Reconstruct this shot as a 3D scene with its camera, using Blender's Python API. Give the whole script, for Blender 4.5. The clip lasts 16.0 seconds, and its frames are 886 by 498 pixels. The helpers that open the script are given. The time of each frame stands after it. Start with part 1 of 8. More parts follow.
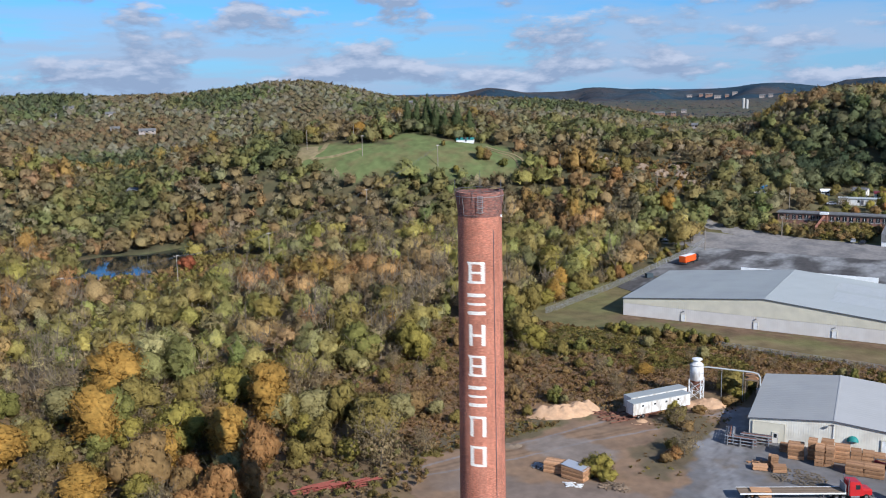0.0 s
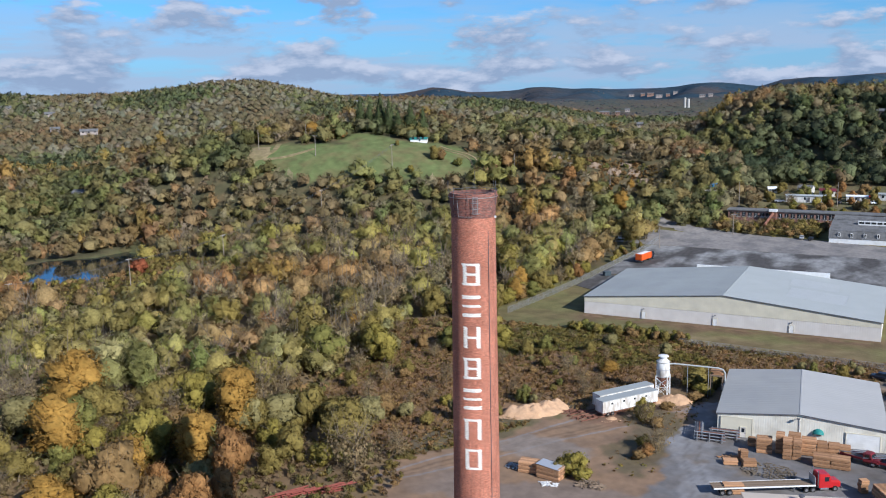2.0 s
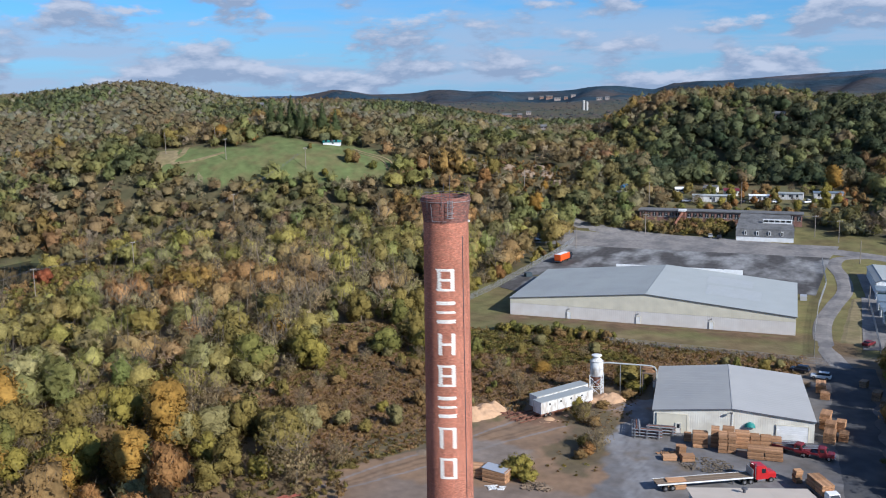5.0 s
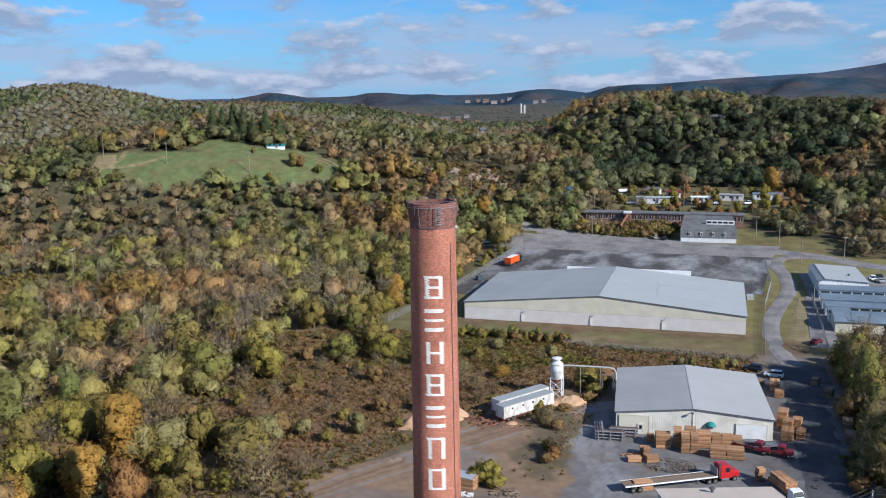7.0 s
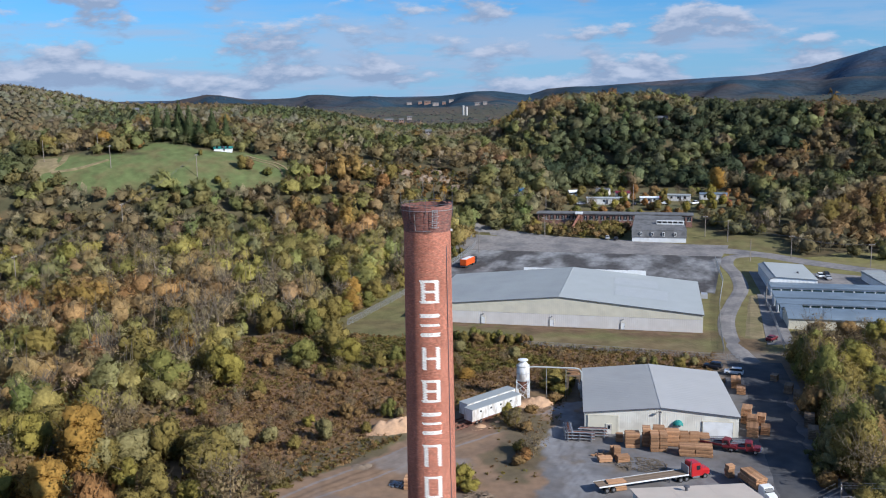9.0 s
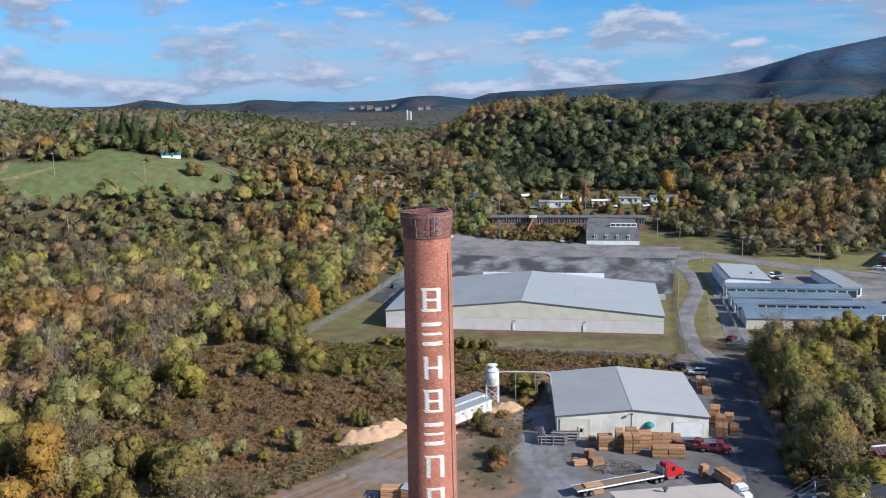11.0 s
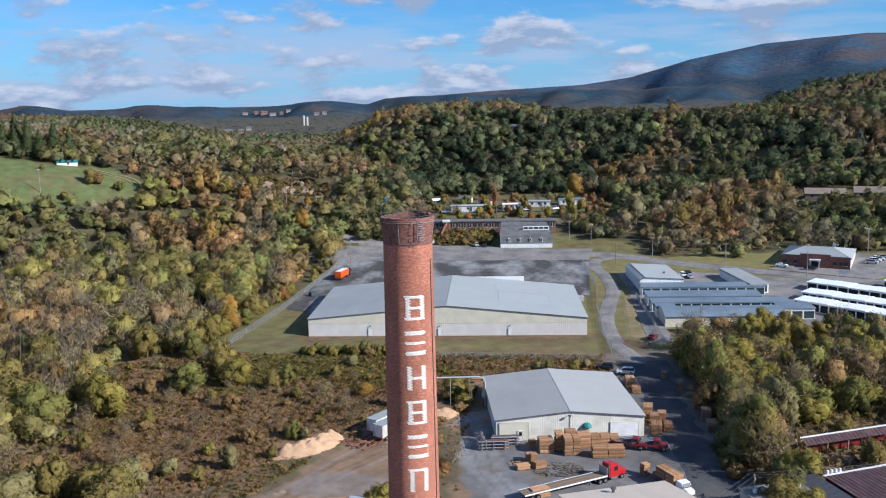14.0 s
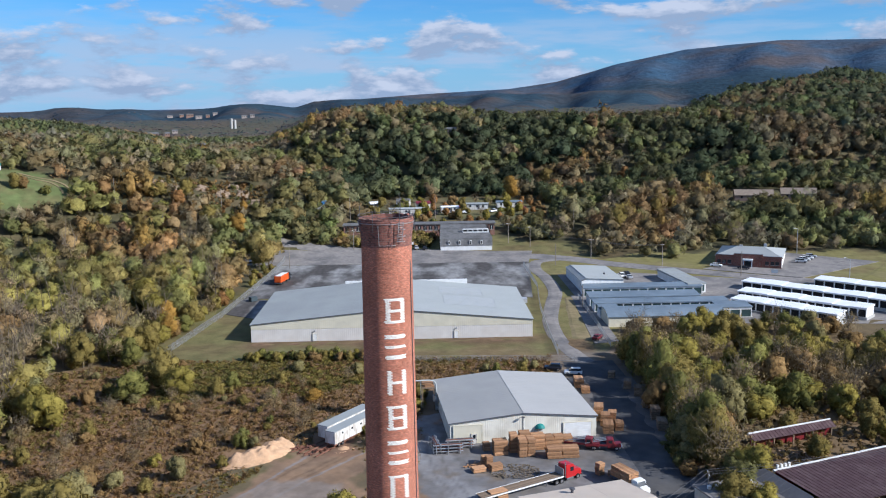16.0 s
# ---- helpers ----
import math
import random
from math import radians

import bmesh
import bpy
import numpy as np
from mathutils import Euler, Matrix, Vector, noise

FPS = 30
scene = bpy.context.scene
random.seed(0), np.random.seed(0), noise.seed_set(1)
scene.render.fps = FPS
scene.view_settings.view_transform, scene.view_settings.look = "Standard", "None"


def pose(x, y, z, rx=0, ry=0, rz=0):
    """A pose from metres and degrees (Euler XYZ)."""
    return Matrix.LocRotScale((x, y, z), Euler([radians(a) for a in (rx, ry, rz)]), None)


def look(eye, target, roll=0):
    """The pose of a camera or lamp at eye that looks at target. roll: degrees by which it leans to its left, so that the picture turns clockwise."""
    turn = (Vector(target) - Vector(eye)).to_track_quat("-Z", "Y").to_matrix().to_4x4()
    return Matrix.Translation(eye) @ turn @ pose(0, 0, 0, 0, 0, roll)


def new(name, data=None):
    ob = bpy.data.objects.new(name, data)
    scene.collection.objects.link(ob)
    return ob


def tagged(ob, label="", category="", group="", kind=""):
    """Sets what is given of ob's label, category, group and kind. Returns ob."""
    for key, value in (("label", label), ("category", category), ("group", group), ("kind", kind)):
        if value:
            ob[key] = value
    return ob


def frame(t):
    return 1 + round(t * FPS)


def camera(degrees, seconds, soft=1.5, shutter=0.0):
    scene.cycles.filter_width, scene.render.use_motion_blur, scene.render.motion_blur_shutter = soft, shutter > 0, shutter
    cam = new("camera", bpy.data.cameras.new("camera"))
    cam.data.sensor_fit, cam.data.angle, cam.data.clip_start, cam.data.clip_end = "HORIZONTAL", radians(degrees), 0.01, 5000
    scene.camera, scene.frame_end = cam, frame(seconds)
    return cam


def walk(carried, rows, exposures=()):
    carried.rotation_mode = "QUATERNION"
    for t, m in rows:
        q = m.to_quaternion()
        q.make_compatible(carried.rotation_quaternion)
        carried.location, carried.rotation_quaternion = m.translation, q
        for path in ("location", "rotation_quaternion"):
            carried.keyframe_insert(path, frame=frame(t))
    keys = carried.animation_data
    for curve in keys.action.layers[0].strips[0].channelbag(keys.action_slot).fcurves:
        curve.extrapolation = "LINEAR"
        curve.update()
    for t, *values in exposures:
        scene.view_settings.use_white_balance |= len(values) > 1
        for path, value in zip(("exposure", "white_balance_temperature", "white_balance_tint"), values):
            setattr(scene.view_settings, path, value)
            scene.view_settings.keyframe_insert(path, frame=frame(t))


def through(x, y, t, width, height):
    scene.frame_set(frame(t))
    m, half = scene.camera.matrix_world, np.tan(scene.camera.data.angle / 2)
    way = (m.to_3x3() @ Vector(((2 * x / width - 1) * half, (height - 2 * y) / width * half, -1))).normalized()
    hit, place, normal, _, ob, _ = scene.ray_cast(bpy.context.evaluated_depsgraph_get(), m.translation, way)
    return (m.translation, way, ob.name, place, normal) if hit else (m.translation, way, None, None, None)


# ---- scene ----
cam = camera(52.4, 16.0, soft=1.1)
PATH = [
    (0, (29.528, -91.41, 68.833), (28.507, -89.723, 68.494), -1.1),
    (0.5, (28.405, -91.941, 68.945), (27.41, -90.24, 68.605), -1.1),
    (1, (27.068, -92.298, 68.912), (26.1, -90.582, 68.571), -1.0),
    (1.5, (25.808, -92.599, 68.923), (24.868, -90.866, 68.582), -1.0),
    (2, (24.564, -92.973, 68.982), (23.65, -91.228, 68.64), -1.1),
    (2.5, (23.283, -93.167, 68.969), (22.408, -91.401, 68.627), -1.0),
    (3, (22.116, -93.592, 69.037), (21.268, -91.813, 68.695), -1.0),
    (3.5, (20.812, -93.677, 69.025), (19.998, -91.883, 68.683), -1.0),
    (4, (19.579, -93.88, 69.022), (18.798, -92.071, 68.68), -1.0),
    (6.5, (13.022, -94.233, 69.176), (12.405, -92.361, 68.839), -0.9),
    (7, (11.67, -94.206, 69.214), (11.086, -92.324, 68.878), -0.9),
    (7.5, (10.213, -94.218, 69.224), (9.661, -92.325, 68.889), -0.9),
    (8, (8.819, -94.19, 69.18), (8.298, -92.289, 68.845), -1.0),
    (8.5, (7.427, -94.181, 69.176), (6.937, -92.271, 68.842), -1.0),
    (9, (6.081, -94.063, 69.18), (5.622, -92.145, 68.846), -0.9),
    (11.5, (-1.249, -93.39, 69.278), (-1.543, -91.438, 68.952), -1.0),
    (12, (-2.684, -93.062, 69.306), (-2.933, -91.104, 68.98), -0.9),
    (12.5, (-4.028, -93.114, 69.268), (-4.241, -91.151, 68.946), -1.1),
    (13, (-5.403, -92.792, 69.248), (-5.582, -90.826, 68.926), -1.1),
    (13.5, (-6.775, -92.423, 69.116), (-6.916, -90.454, 68.796), -1.1),
    (14, (-8.148, -92.022, 69.032), (-8.254, -90.05, 68.713), -1.1),
    (14.5, (-9.365, -91.792, 68.932), (-9.435, -89.819, 68.614), -1.1),
    (15, (-10.553, -91.322, 68.788), (-10.583, -89.348, 68.471), -1.1),
    (15.5, (-11.645, -91.149, 68.746), (-11.635, -89.174, 68.43), -1.0),
    (16, (-12.849, -90.636, 68.676), (-12.798, -88.661, 68.362), -0.9),
]
walk(cam, [(t, look(eye, target, roll)) for t, eye, target, roll in PATH], exposures=[(0, 0.39, 5950, 10), (4, 0.36, 5950, 10), (9, 0.34, 5950, 10), (11.5, 0.42, 5950, 10), (16, 0.45, 5950, 10)])

# ---- world and light ----
SUN_DIR = Vector((0.80, -0.34, 0.50)).normalized()   # towards the sun
sun_el = math.asin(SUN_DIR.z)
sun_az = math.atan2(SUN_DIR.x, SUN_DIR.y)            # clockwise from +y

world = bpy.data.worlds.new("sky")
world.use_nodes = True
scene.world = world


def build_sky():
    nt = world.node_tree
    N, L = nt.nodes, nt.links
    N.clear()
    out = N.new("ShaderNodeOutputWorld")
    bg = N.new("ShaderNodeBackground")
    bg.inputs[1].default_value = 0.091
    sky = N.new("ShaderNodeTexSky")
    sky.sky_type = "NISHITA"
    sky.sun_disc = False
    sky.sun_elevation = sun_el
    sky.sun_rotation = sun_az
    sky.altitude = 500
    sky.air_density = 1.0
    sky.dust_density = 0.3
    sky.ozone_density = 2.0
    tc = N.new("ShaderNodeTexCoord")
    sep = N.new("ShaderNodeSeparateXYZ")
    L.new(tc.outputs["Generated"], sep.inputs[0])

    def math_node(op, a, b=None, clamp=False):
        n = N.new("ShaderNodeMath")
        n.operation = op
        n.use_clamp = clamp
        for i, v in enumerate((a, b)):
            if v is None:
                continue
            if isinstance(v, (int, float)):
                n.inputs[i].default_value = v
            else:
                L.new(v, n.inputs[i])
        return n.outputs[0]

    zc = math_node("MAXIMUM", sep.outputs[2], 0.0)

    def layer(lift):
        """Heaped cloud, wider than high."""
        c = N.new("ShaderNodeCombineXYZ")
        L.new(sep.outputs[0], c.inputs[0])
        L.new(sep.outputs[1], c.inputs[1])
        L.new(math_node("MULTIPLY", math_node("ADD", sep.outputs[2], lift), 2.7), c.inputs[2])
        n = N.new("ShaderNodeTexNoise")
        n.inputs["Scale"].default_value = CLOUD_SCALE
        n.inputs["Detail"].default_value = 6.0
        n.inputs["Roughness"].default_value = 0.56
        n.inputs["Distortion"].default_value = 0.1
        L.new(c.outputs[0], n.inputs["Vector"])
        return n.outputs["Fac"]

    def bank():
        """Long flat cloud banks low over the hills."""
        c = N.new("ShaderNodeCombineXYZ")
        L.new(sep.outputs[0], c.inputs[0])
        L.new(sep.outputs[1], c.inputs[1])
        L.new(math_node("MULTIPLY", sep.outputs[2], 7.5), c.inputs[2])
        n = N.new("ShaderNodeTexNoise")
        n.inputs["Scale"].default_value = 5.5
        n.inputs["Detail"].default_value = 7.0
        n.inputs["Roughness"].default_value = 0.58
        L.new(c.outputs[0], n.inputs["Vector"])
        return n.outputs["Fac"]

    n0, n1 = layer(0.0), layer(0.009)
    cover = N.new("ShaderNodeMapRange")
    cover.interpolation_type = "SMOOTHSTEP"
    cover.inputs["From Min"].default_value = CLOUD_EDGE
    cover.inputs["From Max"].default_value = CLOUD_EDGE + 0.11
    # brighter where the cloud thins upwards, grey in the thick bases
    rim = N.new("ShaderNodeMapRange")
    rim.inputs["From Min"].default_value = -0.01
    rim.inputs["From Max"].default_value = 0.115
    L.new(math_node("SUBTRACT", n0, n1), rim.inputs["Value"])
    ccol = N.new("ShaderNodeMix")
    ccol.data_type = "RGBA"
    ccol.inputs["A"].default_value = (2.65, 3.4, 4.7, 1)
    ccol.inputs["B"].default_value = (4.7, 5.15, 6.15, 1)
    L.new(rim.outputs[0], ccol.inputs["Factor"])
    veil = N.new("ShaderNodeMapRange")           # thin veil towards the horizon
    veil.inputs["From Min"].default_value = 0.0
    veil.inputs["From Max"].default_value = 0.11
    veil.inputs["To Min"].default_value = 0.75
    veil.inputs["To Max"].default_value = 0.0
    L.new(zc, veil.inputs["Value"])
    L.new(math_node("ADD", n0, math_node("MULTIPLY", veil.outputs[0], 0.05)), cover.inputs["Value"])
    tint = N.new("ShaderNodeMix")
    tint.data_type = "RGBA"
    tint.blend_type = "MULTIPLY"
    tint.inputs["Factor"].default_value = 1.0
    tint.inputs["B"].default_value = SKY_TINT
    L.new(sky.outputs[0], tint.inputs["A"])
    hazy = N.new("ShaderNodeMix")
    hazy.data_type = "RGBA"
    hazy.inputs["B"].default_value = (2.6, 4.15, 6.2, 1)
    L.new(veil.outputs[0], hazy.inputs["Factor"])
    L.new(tint.outputs["Result"], hazy.inputs["A"])
    mix = N.new("ShaderNodeMix")
    mix.data_type = "RGBA"
    L.new(cover.outputs[0], mix.inputs["Factor"])
    low = N.new("ShaderNodeMapRange")            # the banks thin out upwards
    low.interpolation_type = "SMOOTHSTEP"
    low.inputs["From Min"].default_value = 0.04
    low.inputs["From Max"].default_value = 0.13
    low.inputs["To Min"].default_value = 0.85
    low.inputs["To Max"].default_value = 0.0
    L.new(zc, low.inputs["Value"])
    flat_cover = N.new("ShaderNodeMapRange")
    flat_cover.interpolation_type = "SMOOTHSTEP"
    flat_cover.inputs["From Min"].default_value = 0.38
    flat_cover.inputs["From Max"].default_value = 0.60
    bank_noise = bank()
    L.new(bank_noise, flat_cover.inputs["Value"])
    banks = N.new("ShaderNodeMix")
    banks.data_type = "RGBA"
    banks.inputs["B"].default_value = (3.5, 4.35, 5.75, 1)
    L.new(math_node("MULTIPLY", low.outputs[0], flat_cover.outputs[0]), banks.inputs["Factor"])
    L.new(hazy.outputs["Result"], banks.inputs["A"])
    L.new(banks.outputs["Result"], mix.inputs["A"])
    L.new(ccol.outputs["Result"], mix.inputs["B"])
    L.new(mix.outputs["Result"], bg.inputs[0])
    L.new(bg.outputs[0], out.inputs[0])


CLOUD_SCALE, CLOUD_EDGE = 9.6, 0.497
SKY_TINT = (0.31, 0.67, 1.05, 1)
build_sky()

sun = new("sun", bpy.data.lights.new("sun", "SUN"))
sun.data.energy = 5.0
sun.data.angle = radians(0.55)
sun.data.color = (1.0, 0.955, 0.90)
sun.matrix_world = look(SUN_DIR * 500, (0, 0, 0))


# ---- materials ----
def mat(name, color, rough=0.8, metal=0.0, noise_scale=2.0, vary=0.25, bump=0.0, bump_scale=None, spot=None, spot_scale=0.3,
        spot_amount=0.5, attr=None, island=0.0, objrand=0.0, uv=False, stretch=(1, 1, 1), spec=0.15, through=0.0, gaps=None):
    """A surface with grain at two scales. attr: a colour attribute that carries the base colour."""
    m = bpy.data.materials.new(name)
    m.use_nodes = True
    nt = m.node_tree
    N, L = nt.nodes, nt.links
    b = N["Principled BSDF"]
    b.inputs["Roughness"].default_value = rough
    b.inputs["Metallic"].default_value = metal
    b.inputs["Specular IOR Level"].default_value = spec
    tc = N.new("ShaderNodeTexCoord")
    mp = N.new("ShaderNodeMapping")
    mp.inputs["Scale"].default_value = stretch
    L.new(tc.outputs["UV" if uv else "Object"], mp.inputs["Vector"])

    def tex(scale, detail=4.0):
        n = N.new("ShaderNodeTexNoise")
        n.inputs["Scale"].default_value = scale
        n.inputs["Detail"].default_value = detail
        L.new(mp.outputs[0], n.inputs["Vector"])
        return n.outputs["Fac"]

    def mixer(kind, fac, a, c):
        n = N.new("ShaderNodeMix")
        n.data_type = "RGBA"
        n.blend_type = kind
        for key, v in (("Factor", fac), ("A", a), ("B", c)):
            if isinstance(v, (int, float, tuple)):
                n.inputs[key].default_value = v
            else:
                L.new(v, n.inputs[key])
        return n.outputs["Result"]

    if attr:
        at = N.new("ShaderNodeAttribute")
        at.attribute_name = attr
        col = at.outputs["Color"]
    else:
        col = (*color, 1.0)
    if spot:
        rng = N.new("ShaderNodeMapRange")
        rng.inputs["From Min"].default_value = 0.45
        rng.inputs["From Max"].default_value = 0.62
        rng.inputs["To Max"].default_value = spot_amount
        L.new(tex(spot_scale, 6.0), rng.inputs["Value"])
        col = mixer("MIX", rng.outputs[0], col, (*spot, 1.0))

    def scaled(value, lo, hi, col):
        rng = N.new("ShaderNodeMapRange")
        rng.inputs["To Min"].default_value = lo
        rng.inputs["To Max"].default_value = hi
        L.new(value, rng.inputs["Value"])
        cmb = N.new("ShaderNodeCombineColor")
        for i in range(3):
            L.new(rng.outputs[0], cmb.inputs[i])
        return mixer("MULTIPLY", 1.0, col, cmb.outputs[0])

    if vary:
        rng = tex(noise_scale)
        col = scaled(rng, 1 - 1.6 * vary, 1 + 1.6 * vary, col)
    if island:
        g = N.new("ShaderNodeNewGeometry")
        col = scaled(g.outputs["Random Per Island"], 1 - island, 1 + island, col)
    if objrand:
        oi = N.new("ShaderNodeObjectInfo")
        col = scaled(oi.outputs["Random"], 1 - objrand, 1 + objrand, col)
    if isinstance(col, tuple):
        b.inputs["Base Color"].default_value = col
    else:
        L.new(col, b.inputs["Base Color"])
    if through and not isinstance(col, tuple):
        tr = N.new("ShaderNodeBsdfTranslucent")
        L.new(col, tr.inputs["Color"])
        ms = N.new("ShaderNodeMixShader")
        ms.inputs[0].default_value = through
        L.new(b.outputs[0], ms.inputs[1])
        L.new(tr.outputs[0], ms.inputs[2])
        L.new(ms.outputs[0], N["Material Output"].inputs["Surface"])
    if gaps:                                     # a spray of small leaves or twigs: the gaps between them are open
        gm = N.new("ShaderNodeMapping")
        gm.inputs["Scale"].default_value = gaps[0]
        L.new(tc.outputs["Object"], gm.inputs["Vector"])
        gn = N.new("ShaderNodeTexNoise")
        gn.inputs["Scale"].default_value = 1.0
        gn.inputs["Detail"].default_value = 2.0
        L.new(gm.outputs[0], gn.inputs["Vector"])
        cut = N.new("ShaderNodeMath")
        cut.operation = "GREATER_THAN"
        cut.inputs[1].default_value = gaps[1]
        L.new(gn.outputs["Fac"], cut.inputs[0])
        gs = N.new("ShaderNodeMixShader")
        L.new(cut.outputs[0], gs.inputs[0])
        L.new(N.new("ShaderNodeBsdfTransparent").outputs[0], gs.inputs[1])
        L.new(N["Material Output"].inputs["Surface"].links[0].from_socket, gs.inputs[2])
        L.new(gs.outputs[0], N["Material Output"].inputs["Surface"])
    if bump:
        bp = N.new("ShaderNodeBump")
        bp.inputs["Strength"].default_value = 0.6
        bp.inputs["Distance"].default_value = bump
        L.new(tex(bump_scale or noise_scale * 4), bp.inputs["Height"])
        L.new(bp.outputs[0], b.inputs["Normal"])
    return m


M = {}
M["ground"] = mat("ground_cover", (0, 0, 0), 0.95, attr="cover", noise_scale=0.22, vary=0.34, bump=0.25, bump_scale=0.9,
                  spot=(0.15, 0.10, 0.052), spot_scale=0.09, spot_amount=0.45)
LEAF = dict(attr="tint", noise_scale=2.0, vary=0.20, island=0.24, objrand=0.12, spec=0.1, through=0.30)
M["leaf"] = mat("leaves", (0, 0, 0), 0.8, gaps=((4.6, 4.6, 4.6), 0.50), **LEAF)
M["leaf_far"] = mat("distant_leaves", (0, 0, 0), 0.8, gaps=((3.2, 3.2, 3.2), 0.48), **LEAF)
M["twig"] = mat("twigs", (0, 0, 0), 0.9, gaps=((5.0, 5.0, 0.9), 0.54), **LEAF)
M["leaf_core"] = mat("inner_leaves", (0, 0, 0), 0.9, attr="tint", noise_scale=1.7, vary=0.46, island=0.08, objrand=0.12, spec=0.05, bump=0.7, bump_scale=0.9)
M["far_canopy"] = mat("distant_canopy", (0, 0, 0), 0.95, attr="tint", noise_scale=0.32, vary=0.40, island=0.10, spec=0.03, bump=2.0, bump_scale=0.18)
M["far_wood"] = mat("distant_forest_cover", (0, 0, 0), 0.95, attr="cover", noise_scale=0.03, vary=0.34, bump=7.0, bump_scale=0.06,
                    spot=(0.098, 0.066, 0.048), spot_scale=0.0032, spot_amount=0.6, spec=0.05)
M["bark"] = mat("bark", (0.155, 0.122, 0.085), 0.95, noise_scale=6, vary=0.3, bump=0.03)
M["asphalt"] = mat("asphalt", (0.078, 0.072, 0.068), 0.9, noise_scale=0.5, vary=0.35, spot=(0.27, 0.265, 0.255), spot_scale=0.085, spot_amount=0.9, stretch=(1.1, 0.55, 1), bump=0.01, bump_scale=8)
M["old_asphalt"] = mat("worn_asphalt", (0.238, 0.218, 0.200), 0.9, noise_scale=0.7, vary=0.22, spot=(0.135, 0.128, 0.125), spot_scale=0.14, spot_amount=0.75, bump=0.01, bump_scale=8)
M["yard"] = mat("yard_surface", (0, 0, 0), 0.95, attr="cover", noise_scale=0.6, vary=0.2, spot=(0.13, 0.10, 0.076), spot_scale=0.16, spot_amount=0.3, bump=0.05, bump_scale=4)
M["gravel"] = mat("gravel_yard", (0.20, 0.20, 0.215), 0.95, noise_scale=0.5, vary=0.16, spot=(0.15, 0.13, 0.11), spot_scale=0.10, spot_amount=0.55, bump=0.03, bump_scale=6)
M["dirt"] = mat("bare_dirt", (0.24, 0.18, 0.125), 0.98, noise_scale=0.4, vary=0.22, spot=(0.14, 0.10, 0.07), spot_scale=0.12, spot_amount=0.7, bump=0.08, bump_scale=2)
M["bare_soil"] = mat("bare_brown_soil", (0.165, 0.105, 0.066), 0.98, noise_scale=0.5, vary=0.3, spot=(0.13, 0.115, 0.05), spot_scale=0.16, spot_amount=0.8, bump=0.06, bump_scale=2)
M["grass"] = mat("mown_grass", (0.185, 0.165, 0.06), 0.95, noise_scale=0.3, vary=0.25, spot=(0.21, 0.175, 0.085), spot_scale=0.06, spot_amount=0.7, bump=0.05, bump_scale=3)
M["dry_grass"] = mat("dry_grass", (0.235, 0.185, 0.10), 0.95, noise_scale=0.5, vary=0.3, spot=(0.14, 0.125, 0.055), spot_scale=0.2, spot_amount=0.6, bump=0.05, bump_scale=3)
M["water"] = mat("pond_water", (0.012, 0.018, 0.018), 0.06, noise_scale=0.3, vary=0.1, spec=0.5)
M["concrete"] = mat("concrete", (0.42, 0.41, 0.38), 0.9, noise_scale=1.0, vary=0.15, bump=0.01)
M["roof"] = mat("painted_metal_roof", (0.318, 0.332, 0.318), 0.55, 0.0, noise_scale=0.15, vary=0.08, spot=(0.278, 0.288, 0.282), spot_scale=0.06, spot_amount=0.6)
# paler copy of the roof metal; on sunward slopes it carries their sunlight
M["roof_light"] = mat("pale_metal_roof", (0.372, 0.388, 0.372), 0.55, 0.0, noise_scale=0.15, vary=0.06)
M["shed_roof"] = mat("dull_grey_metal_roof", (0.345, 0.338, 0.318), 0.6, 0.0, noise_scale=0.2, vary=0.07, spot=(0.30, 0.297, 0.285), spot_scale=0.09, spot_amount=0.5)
# the shed's sunward slope, sunlight put into a paler copy
M["shed_roof_sunny"] = mat("sunward_grey_metal_roof", (0.405, 0.396, 0.375), 0.6, 0.0, noise_scale=0.2, vary=0.06)
M["new_sheet"] = mat("new_pale_roof_sheet", (0.39, 0.404, 0.395), 0.5, 0.0, noise_scale=0.3, vary=0.05)
M["lane"] = mat("dark_lane_asphalt", (0.070, 0.071, 0.075), 0.9, noise_scale=0.35, vary=0.25, spot=(0.115, 0.108, 0.10), spot_scale=0.12, spot_amount=0.6, bump=0.01, bump_scale=8)
M["wall_grey"] = mat("ribbed_metal_wall", (0.61, 0.57, 0.52), 0.6, noise_scale=0.4, vary=0.08, spot=(0.64, 0.62, 0.58), spot_scale=0.2, spot_amount=0.4)
M["wall_cream"] = mat("cream_metal_wall", (0.62, 0.575, 0.45), 0.6, noise_scale=0.4, vary=0.08, spot=(0.50, 0.47, 0.38), spot_scale=0.25, spot_amount=0.4)
M["wall_tan"] = mat("tan_metal_wall", (0.68, 0.65, 0.56), 0.6, noise_scale=0.5, vary=0.08, spot=(0.42, 0.38, 0.31), spot_scale=0.3, spot_amount=0.4)
M["white"] = mat("white_paint", (0.74, 0.74, 0.72), 0.5, noise_scale=0.8, vary=0.07, spot=(0.55, 0.54, 0.50), spot_scale=0.5, spot_amount=0.35)
M["white_roof"] = mat("white_coated_roof", (0.80, 0.81, 0.82), 0.5, noise_scale=0.4, vary=0.06)
M["blue_roof"] = mat("slate_blue_metal_roof", (0.15, 0.19, 0.225), 0.5, noise_scale=0.25, vary=0.14, spot=(0.20, 0.245, 0.285), spot_scale=0.15)
M["dark_door"] = mat("dark_green_shutter", (0.035, 0.06, 0.06), 0.5, noise_scale=1.0, vary=0.15)
M["dark"] = mat("dark_void", (0.02, 0.02, 0.02), 0.8, vary=0.1)
M["trim"] = mat("dark_trim", (0.10, 0.10, 0.11), 0.6, noise_scale=1.5, vary=0.15)
